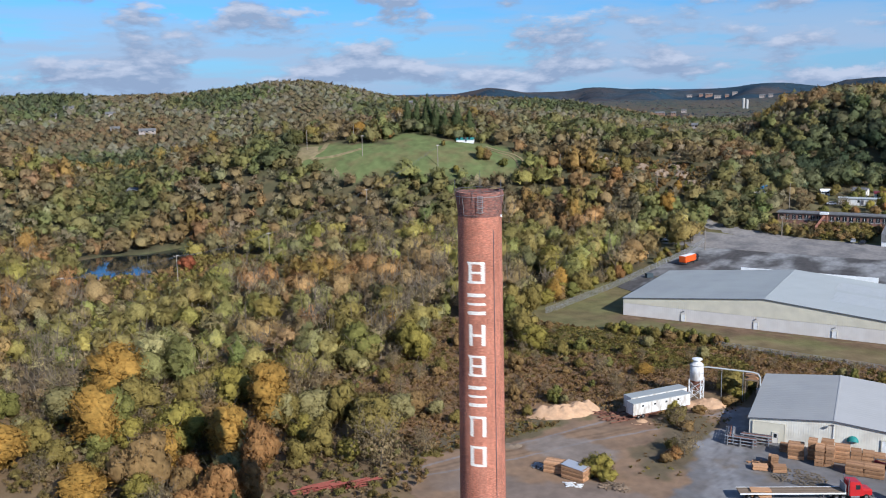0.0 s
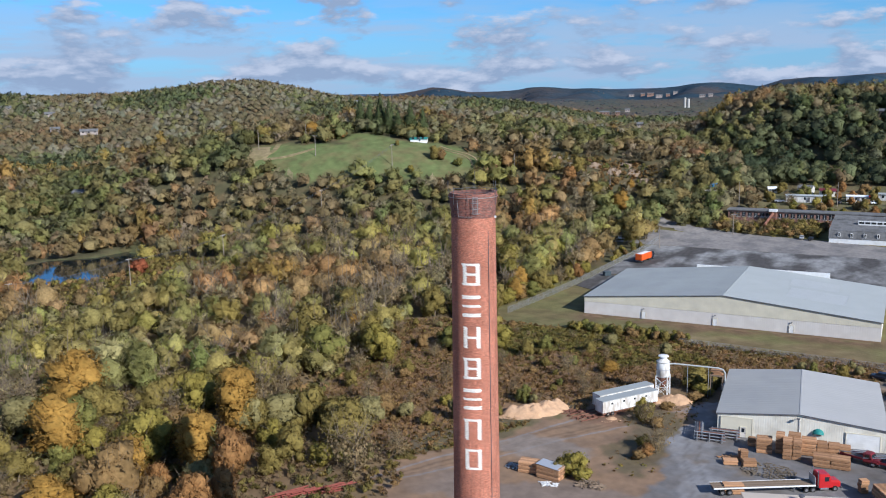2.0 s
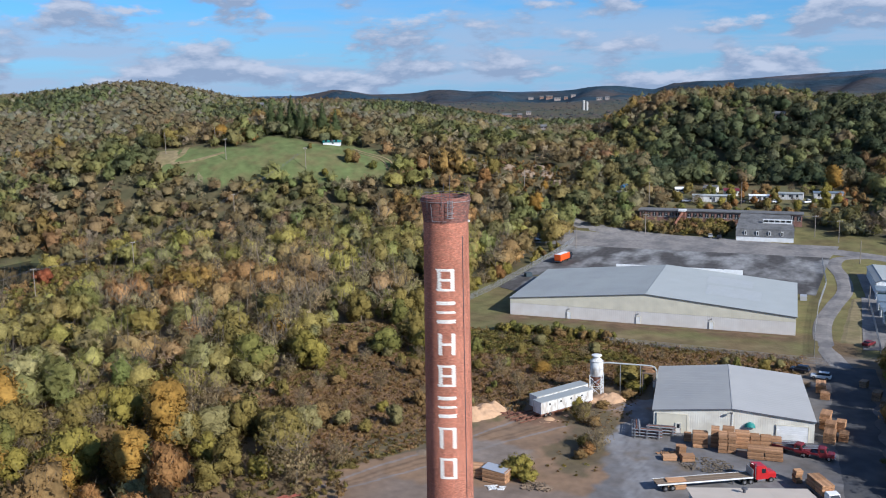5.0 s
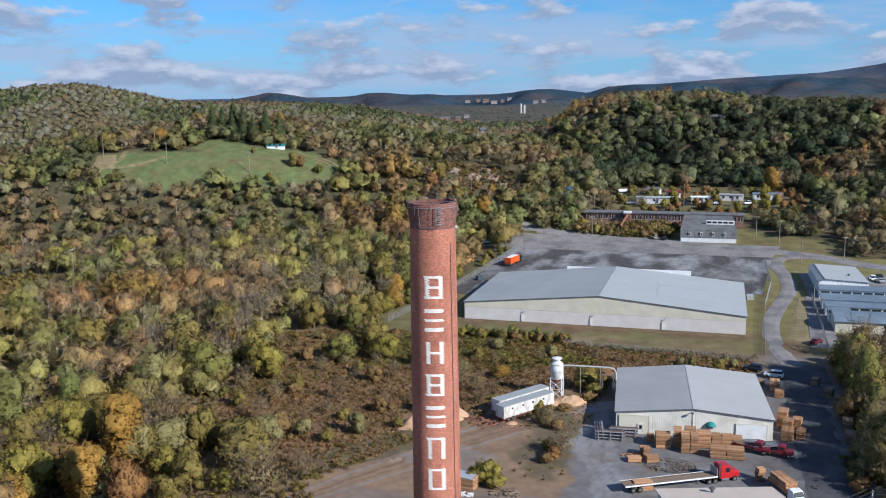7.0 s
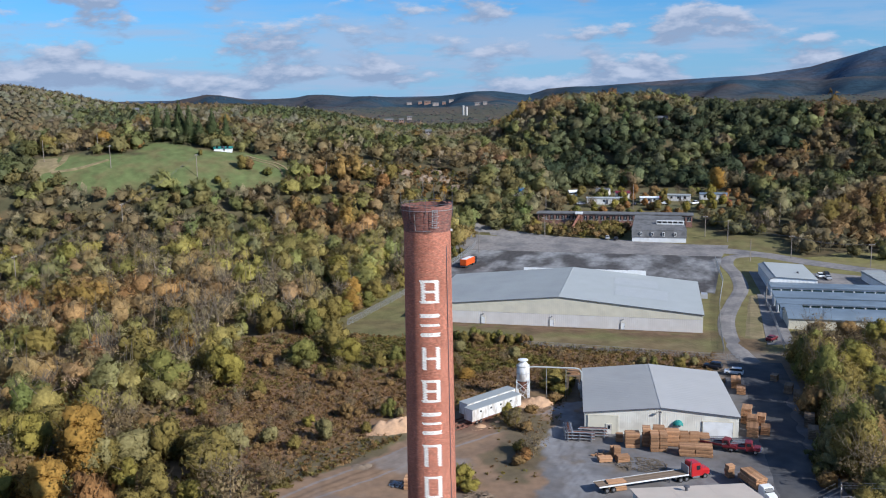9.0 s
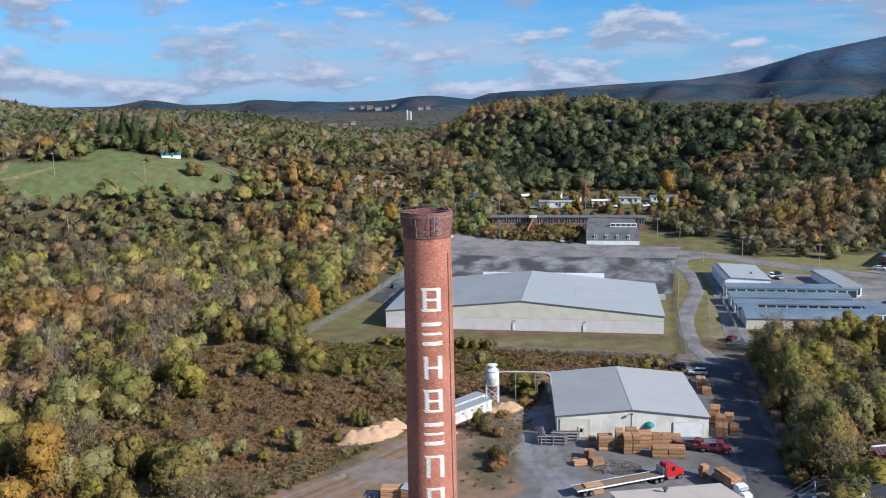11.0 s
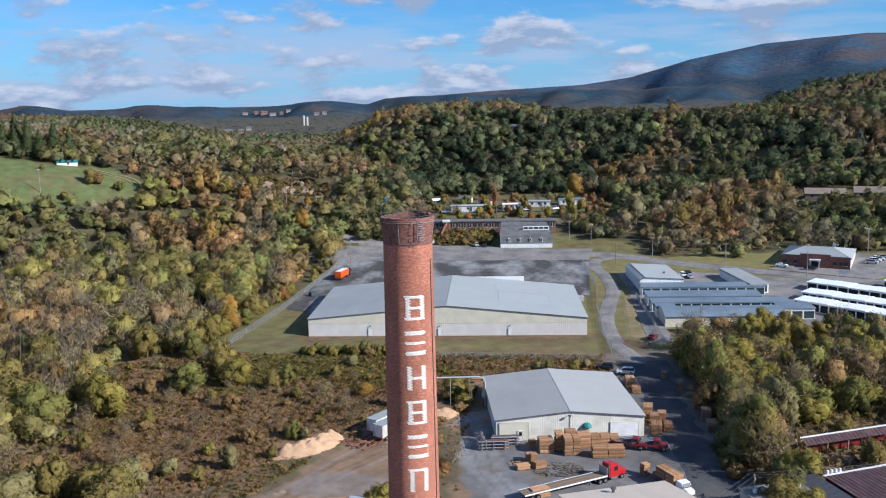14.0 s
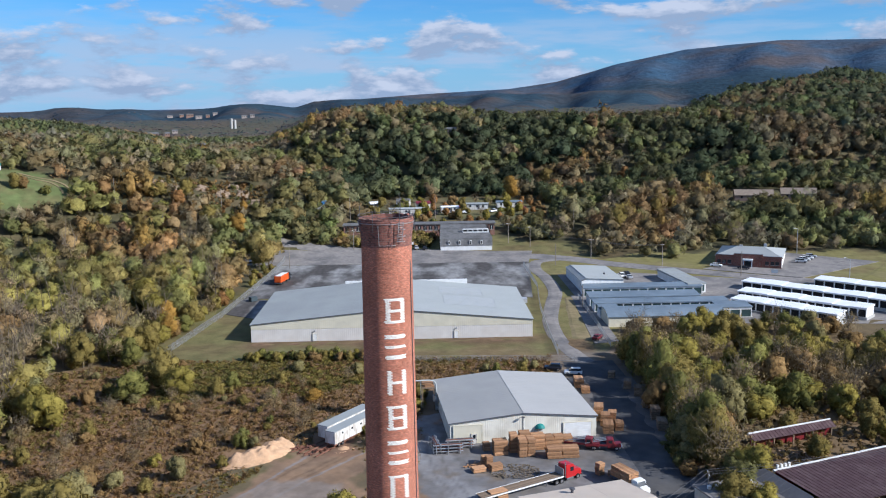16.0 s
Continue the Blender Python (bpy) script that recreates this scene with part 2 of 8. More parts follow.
M["glass"] = mat("window_glass", (0.02, 0.025, 0.03), 0.08, vary=0.05, spec=0.5)
M["steel"] = mat("galvanised_steel", (0.42, 0.42, 0.42), 0.45, 0.6, noise_scale=2, vary=0.15)
M["rust"] = mat("rusty_steel", (0.17, 0.075, 0.05), 0.85, noise_scale=1.5, vary=0.3, spot=(0.26, 0.13, 0.09), spot_scale=0.8)
M["lumber"] = mat("sawn_lumber", (0.37, 0.205, 0.108), 0.85, noise_scale=3, vary=0.2, island=0.25, objrand=0.30)
M["lumber_old"] = mat("weathered_lumber", (0.24, 0.175, 0.12), 0.9, noise_scale=3, vary=0.2, island=0.25, objrand=0.25)
M["chips"] = mat("wood_chips", (0.52, 0.325, 0.19), 0.95, noise_scale=1.2, vary=0.22, spot=(0.44, 0.29, 0.18), spot_scale=0.5, bump=0.12, bump_scale=5)
M["red_paint"] = mat("red_vehicle_paint", (0.42, 0.018, 0.02), 0.28, noise_scale=1, vary=0.06, spec=0.5)
M["dark_red"] = mat("dark_red_paint", (0.16, 0.015, 0.02), 0.4, noise_scale=1, vary=0.1, spec=0.5)
M["orange"] = mat("orange_paint", (0.62, 0.10, 0.02), 0.5, noise_scale=1, vary=0.08)
M["black_paint"] = mat("black_vehicle_paint", (0.02, 0.022, 0.03), 0.25, vary=0.05, spec=0.5)
M["silver_paint"] = mat("silver_vehicle_paint", (0.45, 0.46, 0.48), 0.3, 0.3, vary=0.05)
M["tyre"] = mat("tyre_rubber", (0.02, 0.02, 0.02), 0.9, vary=0.1)
M["chrome"] = mat("chrome", (0.6, 0.6, 0.62), 0.2, 0.9, vary=0.05)
M["maroon"] = mat("maroon_metal_roof", (0.085, 0.050, 0.052), 0.6, noise_scale=0.8, vary=0.2, spot=(0.13, 0.09, 0.085), spot_scale=0.4)
M["shingle"] = mat("grey_shingle_roof", (0.165, 0.163, 0.16), 0.9, noise_scale=1.0, vary=0.25, spot=(0.10, 0.098, 0.095), spot_scale=0.3, spot_amount=0.6)
M["taupe_roof"] = mat("weathered_taupe_roof", (0.60, 0.50, 0.40), 0.7, noise_scale=0.4, vary=0.10, spot=(0.50, 0.44, 0.36), spot_scale=0.2)
M["trailer_side"] = mat("streaked_white_trailer_side", (0.66, 0.65, 0.62), 0.5, noise_scale=0.8, vary=0.1, spot=(0.34, 0.29, 0.23), spot_scale=0.7, spot_amount=0.75, stretch=(1.4, 1.4, 0.5))
M["tan_shingle"] = mat("tan_shingle_roof", (0.25, 0.20, 0.155), 0.9, noise_scale=1.0, vary=0.2)
M["red_oxide"] = mat("red_oxide_steel", (0.215, 0.058, 0.044), 0.85, noise_scale=1.5, vary=0.25, spot=(0.20, 0.085, 0.06), spot_scale=0.9)
# far walls dulled: cloud shade and distance over pale houses put into the colour
M["town_wall"] = mat("dulled_town_wall", (0.34, 0.29, 0.26), 0.9, noise_scale=0.3, vary=0.2)
M["town_brick"] = mat("town_brick_wall", (0.27, 0.17, 0.13), 0.9, noise_scale=0.3, vary=0.2)
M["slate"] = mat("slate_blue_paint", (0.055, 0.075, 0.085), 0.5, vary=0.15)
M["teal"] = mat("teal_fibreglass", (0.03, 0.20, 0.18), 0.5, vary=0.1)
M["blue_tarp"] = mat("blue_roof_sheet", (0.03, 0.16, 0.36), 0.5, vary=0.1)
M["wood_pole"] = mat("wood_pole", (0.27, 0.23, 0.19), 0.9, noise_scale=3, vary=0.2)
M["rock"] = mat("bare_rock_bank", (0.26, 0.19, 0.13), 0.95, noise_scale=0.5, vary=0.25, bump=0.3, bump_scale=0.8)


def brick_mat(name, c1, c2, mortar, bw, bh, soot=False):
    """Bricks laid by the UV map, in metres, with blotches and, for a stack, soot streaks at the mouth."""
    m = bpy.data.materials.new(name)
    m.use_nodes = True
    N, L = m.node_tree.nodes, m.node_tree.links
    b = N["Principled BSDF"]
    b.inputs["Roughness"].default_value = 0.9
    b.inputs["Specular IOR Level"].default_value = 0.15
    tc = N.new("ShaderNodeTexCoord")
    br = N.new("ShaderNodeTexBrick")
    br.inputs["Color1"].default_value = (*c1, 1)
    br.inputs["Color2"].default_value = (*c2, 1)
    br.inputs["Mortar"].default_value = (*mortar, 1)
    br.inputs["Scale"].default_value = 1.0
    br.inputs["Mortar Size"].default_value = 0.016
    br.inputs["Brick Width"].default_value = bw
    br.inputs["Row Height"].default_value = bh
    L.new(tc.outputs["UV"], br.inputs["Vector"])
    big = N.new("ShaderNodeTexNoise")
    big.inputs["Scale"].default_value = 0.28
    big.inputs["Detail"].default_value = 8
    big.inputs["Roughness"].default_value = 0.65
    mp = N.new("ShaderNodeMapping")
    mp.inputs["Scale"].default_value = (1.0, 0.45, 1.0)
    L.new(tc.outputs["UV"], mp.inputs["Vector"])
    L.new(mp.outputs[0], big.inputs["Vector"])
    fine = N.new("ShaderNodeTexNoise")
    fine.inputs["Scale"].default_value = 3.2
    fine.inputs["Detail"].default_value = 4
    mp2 = N.new("ShaderNodeMapping")
    mp2.inputs["Scale"].default_value = (1.0, 2.6, 1.0)
    L.new(tc.outputs["UV"], mp2.inputs["Vector"])
    L.new(mp2.outputs[0], fine.inputs["Vector"])
    col = br.outputs["Color"]
    for src, lo, hi in ((big.outputs["Fac"], 0.62, 1.38), (fine.outputs["Fac"], 0.62, 1.38)):
        rg = N.new("ShaderNodeMapRange")
        rg.inputs["From Min"].default_value = 0.25
        rg.inputs["From Max"].default_value = 0.75
        rg.inputs["To Min"].default_value = lo
        rg.inputs["To Max"].default_value = hi
        L.new(src, rg.inputs["Value"])
        cc = N.new("ShaderNodeCombineColor")
        for i in range(3):
            L.new(rg.outputs[0], cc.inputs[i])
        mx = N.new("ShaderNodeMix")
        mx.data_type = "RGBA"
        mx.blend_type = "MULTIPLY"
        mx.inputs["Factor"].default_value = 1.0
        L.new(col, mx.inputs["A"])
        L.new(cc.outputs[0], mx.inputs["B"])
        col = mx.outputs["Result"]
    L.new(col, b.inputs["Base Color"])
    bp = N.new("ShaderNodeBump")
    bp.inputs["Distance"].default_value = 0.02
    bp.invert = True
    L.new(br.outputs["Fac"], bp.inputs["Height"])
    L.new(bp.outputs[0], b.inputs["Normal"])
    return m


M["stack_brick"] = brick_mat("stack_brick", (0.56, 0.215, 0.135), (0.41, 0.145, 0.093), (0.27, 0.150, 0.110), 0.30, 0.115)
M["rim_brick"] = brick_mat("weathered_rim_brick", (0.30, 0.115, 0.085), (0.13, 0.065, 0.055), (0.20, 0.14, 0.115), 0.30, 0.16)
M["soot"] = mat("soot", (0.045, 0.032, 0.028), 0.95, noise_scale=1.5, vary=0.3)
M["mill_brick"] = brick_mat("painted_mill_brick", (0.30, 0.165, 0.13), (0.21, 0.11, 0.088), (0.22, 0.16, 0.135), 0.4, 0.15)
M["wall_brick"] = brick_mat("wall_brick", (0.26, 0.09, 0.065), (0.20, 0.07, 0.05), (0.24, 0.18, 0.15), 0.4, 0.15)
M["glazed"] = mat("white_glazed_brick", (0.78, 0.75, 0.68), 0.55, noise_scale=2.5, vary=0.08, island=0.10)

# ---- helpers for building ----
def smooth(e0, e1, v):
    t = np.clip((v - e0) / (e1 - e0), 0.0, 1.0)
    return t * t * (3 - 2 * t)


CX, CY = 8.0, -92.0                         # the middle of the camera's arc


def ridge(d, az, d0, front, back, azs, zs):
    """A ridge at the distance d0 whose crest follows zs over the bearings azs."""
    crest = np.interp(az, azs, zs)
    w = np.where(d < d0, front, back)
    return crest * np.exp(-((d - d0) / w) ** 2)


def bump_at(x, y, cx, cy, h, rx, ry):
    return h * np.exp(-((x - cx) / rx) ** 2 - ((y - cy) / ry) ** 2)


def height(x, y):
    """The ground's height. A valley floor that rises gently northwards, with hills round it."""
    x, y = np.asarray(x, float), np.asarray(y, float)
    base = np.interp(y, (-300, 60, 87, 167, 280, 330, 400), (-2, -1.3, -0.6, 1.1, 4.5, 6.5, 8.0))
    d = np.hypot(x - CX, y - CY)
    az = np.degrees(np.arctan2(x - CX, y - CY))
    # the valley floor climbs slowly towards the town
    base = base + np.interp(d, (430, 700, 1000, 1500, 2200, 2800), (0, 6, 14, 18, 18, 0))
    # the meadow's spur, and low wooded swells on either side of it
    hills = ridge(d, az, 515, 125, 150, (-70, -60, -57, -54, -51.5, -50, -48.5, -46.5, -44, -40, -36, -33, -30, -26, -23, -20, -17, -14, -11, -6),
                  (24, 32, 35, 28, 12, 2, 8, 21, 27, 34, 38, 41, 42, 40, 38, 36, 31, 28, 27, 10))
    # the wooded knoll behind the mobile homes
    knoll = smooth(388, 520, y + 0.10 * np.abs(x - 40)) * (1 - 0.45 * smooth(560, 760, y))
    hills = np.maximum(hills, 49 * knoll * smooth(-150, -48, x + 0.12 * (y - 450)) * (1 - 0.14 * smooth(-10, 50, x) - 0.08 * smooth(60, 200, x)))
    hills = hills + bump_at(x, y, 175, 455, 8, 45, 50) + bump_at(x, y, -300, 300, 3, 60, 55)
    hills = hills * smooth(270, 375, y + 0.45 * np.maximum(-x - 70, 0) + 0.25 * np.maximum(x - 120, 0))
    hills = hills + bump_at(x, y, -110, 250, 3, 40, 60) * smooth(-85, -120, x)
    far = ridge(d, az, 1150, 250, 300, (-80, -57, -54, -50, -46, -43.5, -41, -38.5, -36, -33.5, -31, -26, -22, -19, -16, 0, 12),
                (54, 54, 55, 53, 55, 60, 67, 68, 59, 47, 44, 42, 36, 24, 12, 4, 8))
    far = np.maximum(far, ridge(d, az, 820, 200, 240, (8, 11, 14.5, 17.5, 20, 23, 25.5, 28, 33, 60), (4, 14, 38, 56, 63, 64, 58, 52, 50, 48)))
    far = np.maximum(far, ridge(d, az, 1120, 220, 260, (14, 19, 22, 24, 27, 31, 60), (4, 42, 70, 78, 68, 54, 50)))
    far = np.maximum(far, ridge(d, az, 3000, 700, 900, (-90, -60, -34.5, -31, -28, -25, -21.7, -19, -15, -10, -8, -6.8, -4.5, 0, 5, 60),
                                (80, 80, 62, 64, 88, 68, 86, 74, 72, 86, 74, 92, 88, 96, 100, 140)))
    far = np.maximum(far, ridge(d, az, 4000, 1100, 900, (-90, -8, -5, 1, 5.5, 8.5, 12, 16, 21.5, 27.5, 40, 90),
                                (60, 70, 90, 116, 130, 158, 224, 278, 304, 292, 250, 200)))
    rough = np.zeros_like(d)
    for k, (fx, fy, ph) in enumerate(((0.011, 0.007, 0.3), (-0.006, 0.013, 1.7), (0.021, 0.017, 2.6), (-0.026, 0.02, 0.8))):
        rough = rough + np.sin(fx * x + fy * y + ph) * (1.0, 0.9, 0.5, 0.4)[k]
    rough = rough * smooth(900, 2200, d) * 4
    # spurs and hollows down the far mountains
    bear = np.radians(az)
    spur = 46 * np.sqrt(0.05 + np.sin(23 * bear + 0.0009 * d + 0.5 * np.sin(0.003 * d)) ** 2) + 20 * np.sqrt(0.10 + np.sin(57 * bear - 0.0022 * d + 1.0 + 0.7 * np.sin(0.004 * d)) ** 2) - 70
    spur = spur * (1 - np.exp(-((d - 4000) / 260) ** 2)) * (1 - 0.8 * np.exp(-((d - 3000) / 160) ** 2))
    rough = rough * (1 - smooth(2200, 2900, d))
    rough = rough + np.sin(0.05 * x + 1) * np.sin(0.043 * y) * 0.7 * smooth(-85, -130, x)
    big = np.maximum(far - 6, 0) * smooth(420, 700, d)
    tall = hills + rough
    return base + np.where(big > tall, big + 0.25 * np.maximum(tall, 0), tall + 0.25 * big) + spur * smooth(2200, 2700, d)


def gz(x, y):
    return float(height(x, y))


def link(name, bm, material, parent=None, label="", smooth_faces=False):
    me = bpy.data.meshes.new(name)
    bm.to_mesh(me)
    bm.free()
    for mm in (material if isinstance(material, (list, tuple)) else (material,)):
        me.materials.append(mm)
    if smooth_faces:
        me.polygons.foreach_set("use_smooth", [True] * len(me.polygons))
    ob = new(name, me)
    if parent:
        ob.parent = parent
    if label:
        ob["label"] = label
    return ob


def part(name, bm, material, parent, label="", smooth_faces=False):
    return link(name, bm, material, parent, label, smooth_faces)


def thing(name, m, label, category, group="", kind=""):
    """An Empty at the base of a thing, in its pose."""
    ob = new(name)
    ob.empty_display_size = 0.5
    ob.matrix_world = m
    return tagged(ob, label, category, group, kind)


def box(bm, x0, x1, y0, y1, z0, z1, bevel=0.0, m=None, idx=0):
    vs = [bm.verts.new((x, y, z)) for z in (z0, z1) for y in (y0, y1) for x in (x0, x1)]
    fs = [bm.faces.new([vs[i] for i in f]) for f in ((0, 2, 3, 1), (4, 5, 7, 6), (0, 1, 5, 4), (2, 6, 7, 3), (0, 4, 6, 2), (1, 3, 7, 5))]
    for f in fs:
        f.material_index = idx
    if bevel:
        es = list({e for f in fs for e in f.edges})
        r = bmesh.ops.bevel(bm, geom=es, offset=bevel, segments=2, affect="EDGES", profile=0.6)
        vs = list({v for f in r["faces"] for v in f.verts} | {v for v in vs if v.is_valid})
    if m is not None:
        bmesh.ops.transform(bm, matrix=m, verts=[v for v in vs if v.is_valid])
    return vs


def B():
    return bmesh.new()


def boxm(*a, **k):
    bm = B()
    box(bm, *a, **k)
    return bm


def tube(bm, p, q, r, r2=None, n=8, caps=True):
    """A round bar from p to q."""
    p, q = Vector(p), Vector(q)
    r2 = r if r2 is None else r2
    ax = (q - p).normalized()
    side = ax.cross(Vector((0, 0, 1)) if abs(ax.z) < 0.9 else Vector((1, 0, 0))).normalized()
    up = ax.cross(side)
    rings = []
    for c, rr in ((p, r), (q, r2)):
        rings.append([bm.verts.new(c + (side * math.cos(a) + up * math.sin(a)) * rr) for a in (2 * math.pi * i / n for i in range(n))])
    for i in range(n):
        bm.faces.new((rings[0][i], rings[0][(i + 1) % n], rings[1][(i + 1) % n], rings[1][i]))
    if caps:
        bm.faces.new(rings[0][::-1])
        bm.faces.new(rings[1])
    return bm


def lathe(bm, prof, n=24, cx=0.0, cy=0.0):
    rings = []
    for r, z in prof:
        rings.append([bm.verts.new((cx + r * math.cos(2 * math.pi * i / n), cy + r * math.sin(2 * math.pi * i / n), z)) for i in range(n)])
    for a, b in zip(rings, rings[1:]):
        for i in range(n):
            bm.faces.new((a[i], a[(i + 1) % n], b[(i + 1) % n], b[i]))
    return rings


def from_arrays(name, verts, faces, material, tint=None, attr="tint", soft_faces=False, normals=None, which=None):
    """One mesh from arrays: verts (n,3), faces (m,k) of one size, tint per vertex."""
    me = bpy.data.meshes.new(name)
    verts, faces = np.asarray(verts, np.float32), np.asarray(faces, np.int32)
    me.vertices.add(len(verts))
    me.vertices.foreach_set("co", verts.ravel())
    k = faces.shape[1]
    me.loops.add(faces.size)
    me.loops.foreach_set("vertex_index", faces.ravel())
    me.polygons.add(len(faces))
    me.polygons.foreach_set("loop_start", np.arange(0, faces.size, k, dtype=np.int32))
    if tint is not None:
        a = me.attributes.new(attr, "FLOAT_COLOR", "POINT")
        c = np.ones((len(verts), 4), np.float32)
        c[:, :3] = tint
        a.data.foreach_set("color", c.ravel())
    for mm in (material if isinstance(material, (list, tuple)) else (material,)):
        me.materials.append(mm)
    if which is not None:
        me.polygons.foreach_set("material_index", np.asarray(which, np.int32))
    me.polygons.foreach_set("use_smooth", [soft_faces] * len(me.polygons))
    me.update(calc_edges=True)
    if normals is not None:
        me.polygons.foreach_set("use_smooth", [True] * len(me.polygons))
        me.normals_split_custom_set_from_vertices(normals)
    return me


# ---- the ground ----
def inside(px, py, poly):
    """Which points lie in a polygon."""
    px, py = np.asarray(px, float), np.asarray(py, float)
    hit = np.zeros(px.shape, bool)
    for (x0, y0), (x1, y1) in zip(poly, poly[1:] + poly[:1]):
        cross = ((y0 > py) != (y1 > py)) & (px < (x1 - x0) * (py - y0) / (y1 - y0 + 1e-12) + x0)
        hit ^= cross
    return hit


MEADOW = [(-292, 281), (-284, 291), (-266, 297), (-240, 305), (-246, 320), (-224, 321), (-202, 330), (-181, 328), (-166, 324), (-165, 310), (-178, 299), (-194, 293), (-209, 287), (-230, 276), (-252, 268), (-274, 268)]
PLANT = [(-72, 300), (-88, 160), (-60, 166), (60, 166), (36, 150), (60, 305), (0, 330)]
YARD = [(-50, 66), (-60, 46), (-50, 38), (-20, 36), (30, 36), (39, 60), (39, 150), (22, 150), (20, 122), (-14, 120), (-14, 92), (-24, 106), (-33, 104), (-36, 89), (-44.5, 76)]
FIELD_W = [(-110, 140), (-96, 66), (-59, 50), (-47, 72), (-37, 88), (-14, 122), (20, 126), (26, 146), (-30, 148), (-90, 150)]   # scrubby field
STRIP = [(-92, 148), (-30, 146), (30, 141), (26, 168), (-66, 168), (-84, 190), (-74, 225), (-80, 225), (-96, 170)]
BIZ = [(36, 150), (46, 172), (60, 176), (88, 186), (112, 184), (190, 150), (330, 170), (250, 262), (160, 284), (112, 290), (96, 276), (64, 280), (48, 288), (30, 284), (28, 200)]
POND = [(-296, 132), (-262, 134), (-250, 150), (-248, 166), (-258, 180), (-266, 194), (-288, 198), (-290, 182), (-304, 164)]
ROCKS = [(-146, 336), (-130, 329), (-96, 325), (-84, 340), (-88, 356), (-104, 360), (-138, 350)]
POND_SIDE = [(-270, 122), (-226, 96), (-204, 150), (-222, 186), (-250, 190)]
CHURCH = [(142, 354), (200, 350), (206, 384), (144, 390)]
CLEARINGS = [(-79, 264, 9), (-76, 252, 6), (-84, 276, 6), (8, 480, 4.5), (26, 486, 4.5), (-391, 259, 8), (-673, 514, 14)]      # small openings with a house in each
TRAILERS = [(-36, 338), (46, 336), (56, 384), (18, 402), (-42, 392)]


def masks(x, y):
    wob = 4 * np.sin(0.13 * x + 0.07 * y) + 3 * np.sin(0.19 * y - 0.05 * x)
    xx, yy = x + wob * 0.5, y + 0.4 * wob
    out = {}
    for key, poly in (("meadow", MEADOW), ("plant", PLANT), ("yard", YARD), ("field", FIELD_W), ("strip", STRIP), ("biz", BIZ), ("pond", POND), ("trailers", TRAILERS)):
        out[key] = inside(xx, yy, poly) if key in ("meadow", "field") else inside(x, y, poly)
    return out


def make_ground():
    def axis(lo, a, b, hi, fine, n):
        g = np.linspace(0, 1, n + 1)[1:] ** 2.0
        return np.concatenate([(lo - a) * g[::-1] + a, np.arange(a, b + fine / 2, fine), (hi - b) * g + b])

    xs = axis(-4900, -340, 250, 4900, 4.4, 110)
    ys = axis(-2500, -40, 440, 4900, 4.4, 110)[60:]
    X, Y = np.meshgrid(xs, ys)
    Z = height(X, Y)
    m = masks(X, Y)
    Z = np.where(m["pond"], min(gz(-285, 170), gz(-285, 150)) - 1.6, Z)
    lump = np.sin(X * 1.7 + Y * 0.9) * np.sin(Y * 1.3 - X * 0.6) * 0.12
    Z = Z + np.where(m["yard"] | m["plant"] | m["biz"], -0.12, lump)
    n1 = 0.5 + 0.5 * np.sin(0.08 * X + 0.05 * Y) * np.sin(0.06 * Y - 0.03 * X)
    litter = np.array((0.165, 0.108, 0.060))
    dry = np.array((0.205, 0.145, 0.078))
    col = litter + (dry - litter) * n1[..., None]
    shade = smooth(235, 330, np.hypot(X - CX, Y - CY))[..., None]           # the ground turns a darker olive in the deeper wood
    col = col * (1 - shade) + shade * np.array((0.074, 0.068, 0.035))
    for key, c in (("field", (0.205, 0.124, 0.070)), ("strip", (0.148, 0.136, 0.056)), ("plant", (0.150, 0.135, 0.055)), ("biz", (0.185, 0.165, 0.065)),
                   ("yard", (0.17, 0.14, 0.11)), ("meadow", (0.115, 0.140, 0.052)), ("pond", (0.10, 0.112, 0.045)), ("trailers", (0.128, 0.118, 0.056))):
        col = np.where(m[key][..., None], np.array(c), col)
    wave = 2.2 * np.sin(0.17 * X) + 1.6 * np.sin(0.41 * X + 1.0)
    for lo, hi, c, x0, x1 in ((160.5, 168, (0.135, 0.082, 0.052), -66, 22), (150, 154, (0.20, 0.150, 0.080), -40, 18), (143, 147, (0.165, 0.095, 0.058), -24, 22)):      # bare dirt and dry turf before the warehouse
        k = smooth(lo - 2, lo + 2, Y + wave) * smooth(hi + 3, hi, Y) * smooth(x0 - 4, x0 + 6, X) * smooth(x1 + 6, x1 - 4, X)
        col = col * (1 - 0.85 * k[..., None]) + np.array(c) * 0.85 * k[..., None]
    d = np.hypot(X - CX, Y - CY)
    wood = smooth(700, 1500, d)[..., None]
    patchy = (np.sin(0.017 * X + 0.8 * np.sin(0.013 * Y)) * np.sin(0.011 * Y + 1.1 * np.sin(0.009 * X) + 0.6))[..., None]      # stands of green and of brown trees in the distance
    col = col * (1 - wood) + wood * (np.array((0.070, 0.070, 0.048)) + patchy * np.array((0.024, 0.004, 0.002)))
    # haze put into the ground colour: far ridges and mountain turn blue
    haze_mask = smooth(2000, 2500, d)[..., None]
    col = col * (1 - haze_mask) + haze_mask * np.array((0.028, 0.051, 0.070))
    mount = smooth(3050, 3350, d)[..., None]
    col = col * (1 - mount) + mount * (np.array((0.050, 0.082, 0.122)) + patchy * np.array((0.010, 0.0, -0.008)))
    ny, nx = X.shape
    idx = np.arange(nx * ny).reshape(ny, nx)
    f = np.stack([idx[:-1, :-1], idx[:-1, 1:], idx[1:, 1:], idx[1:, :-1]], -1).reshape(-1, 4)
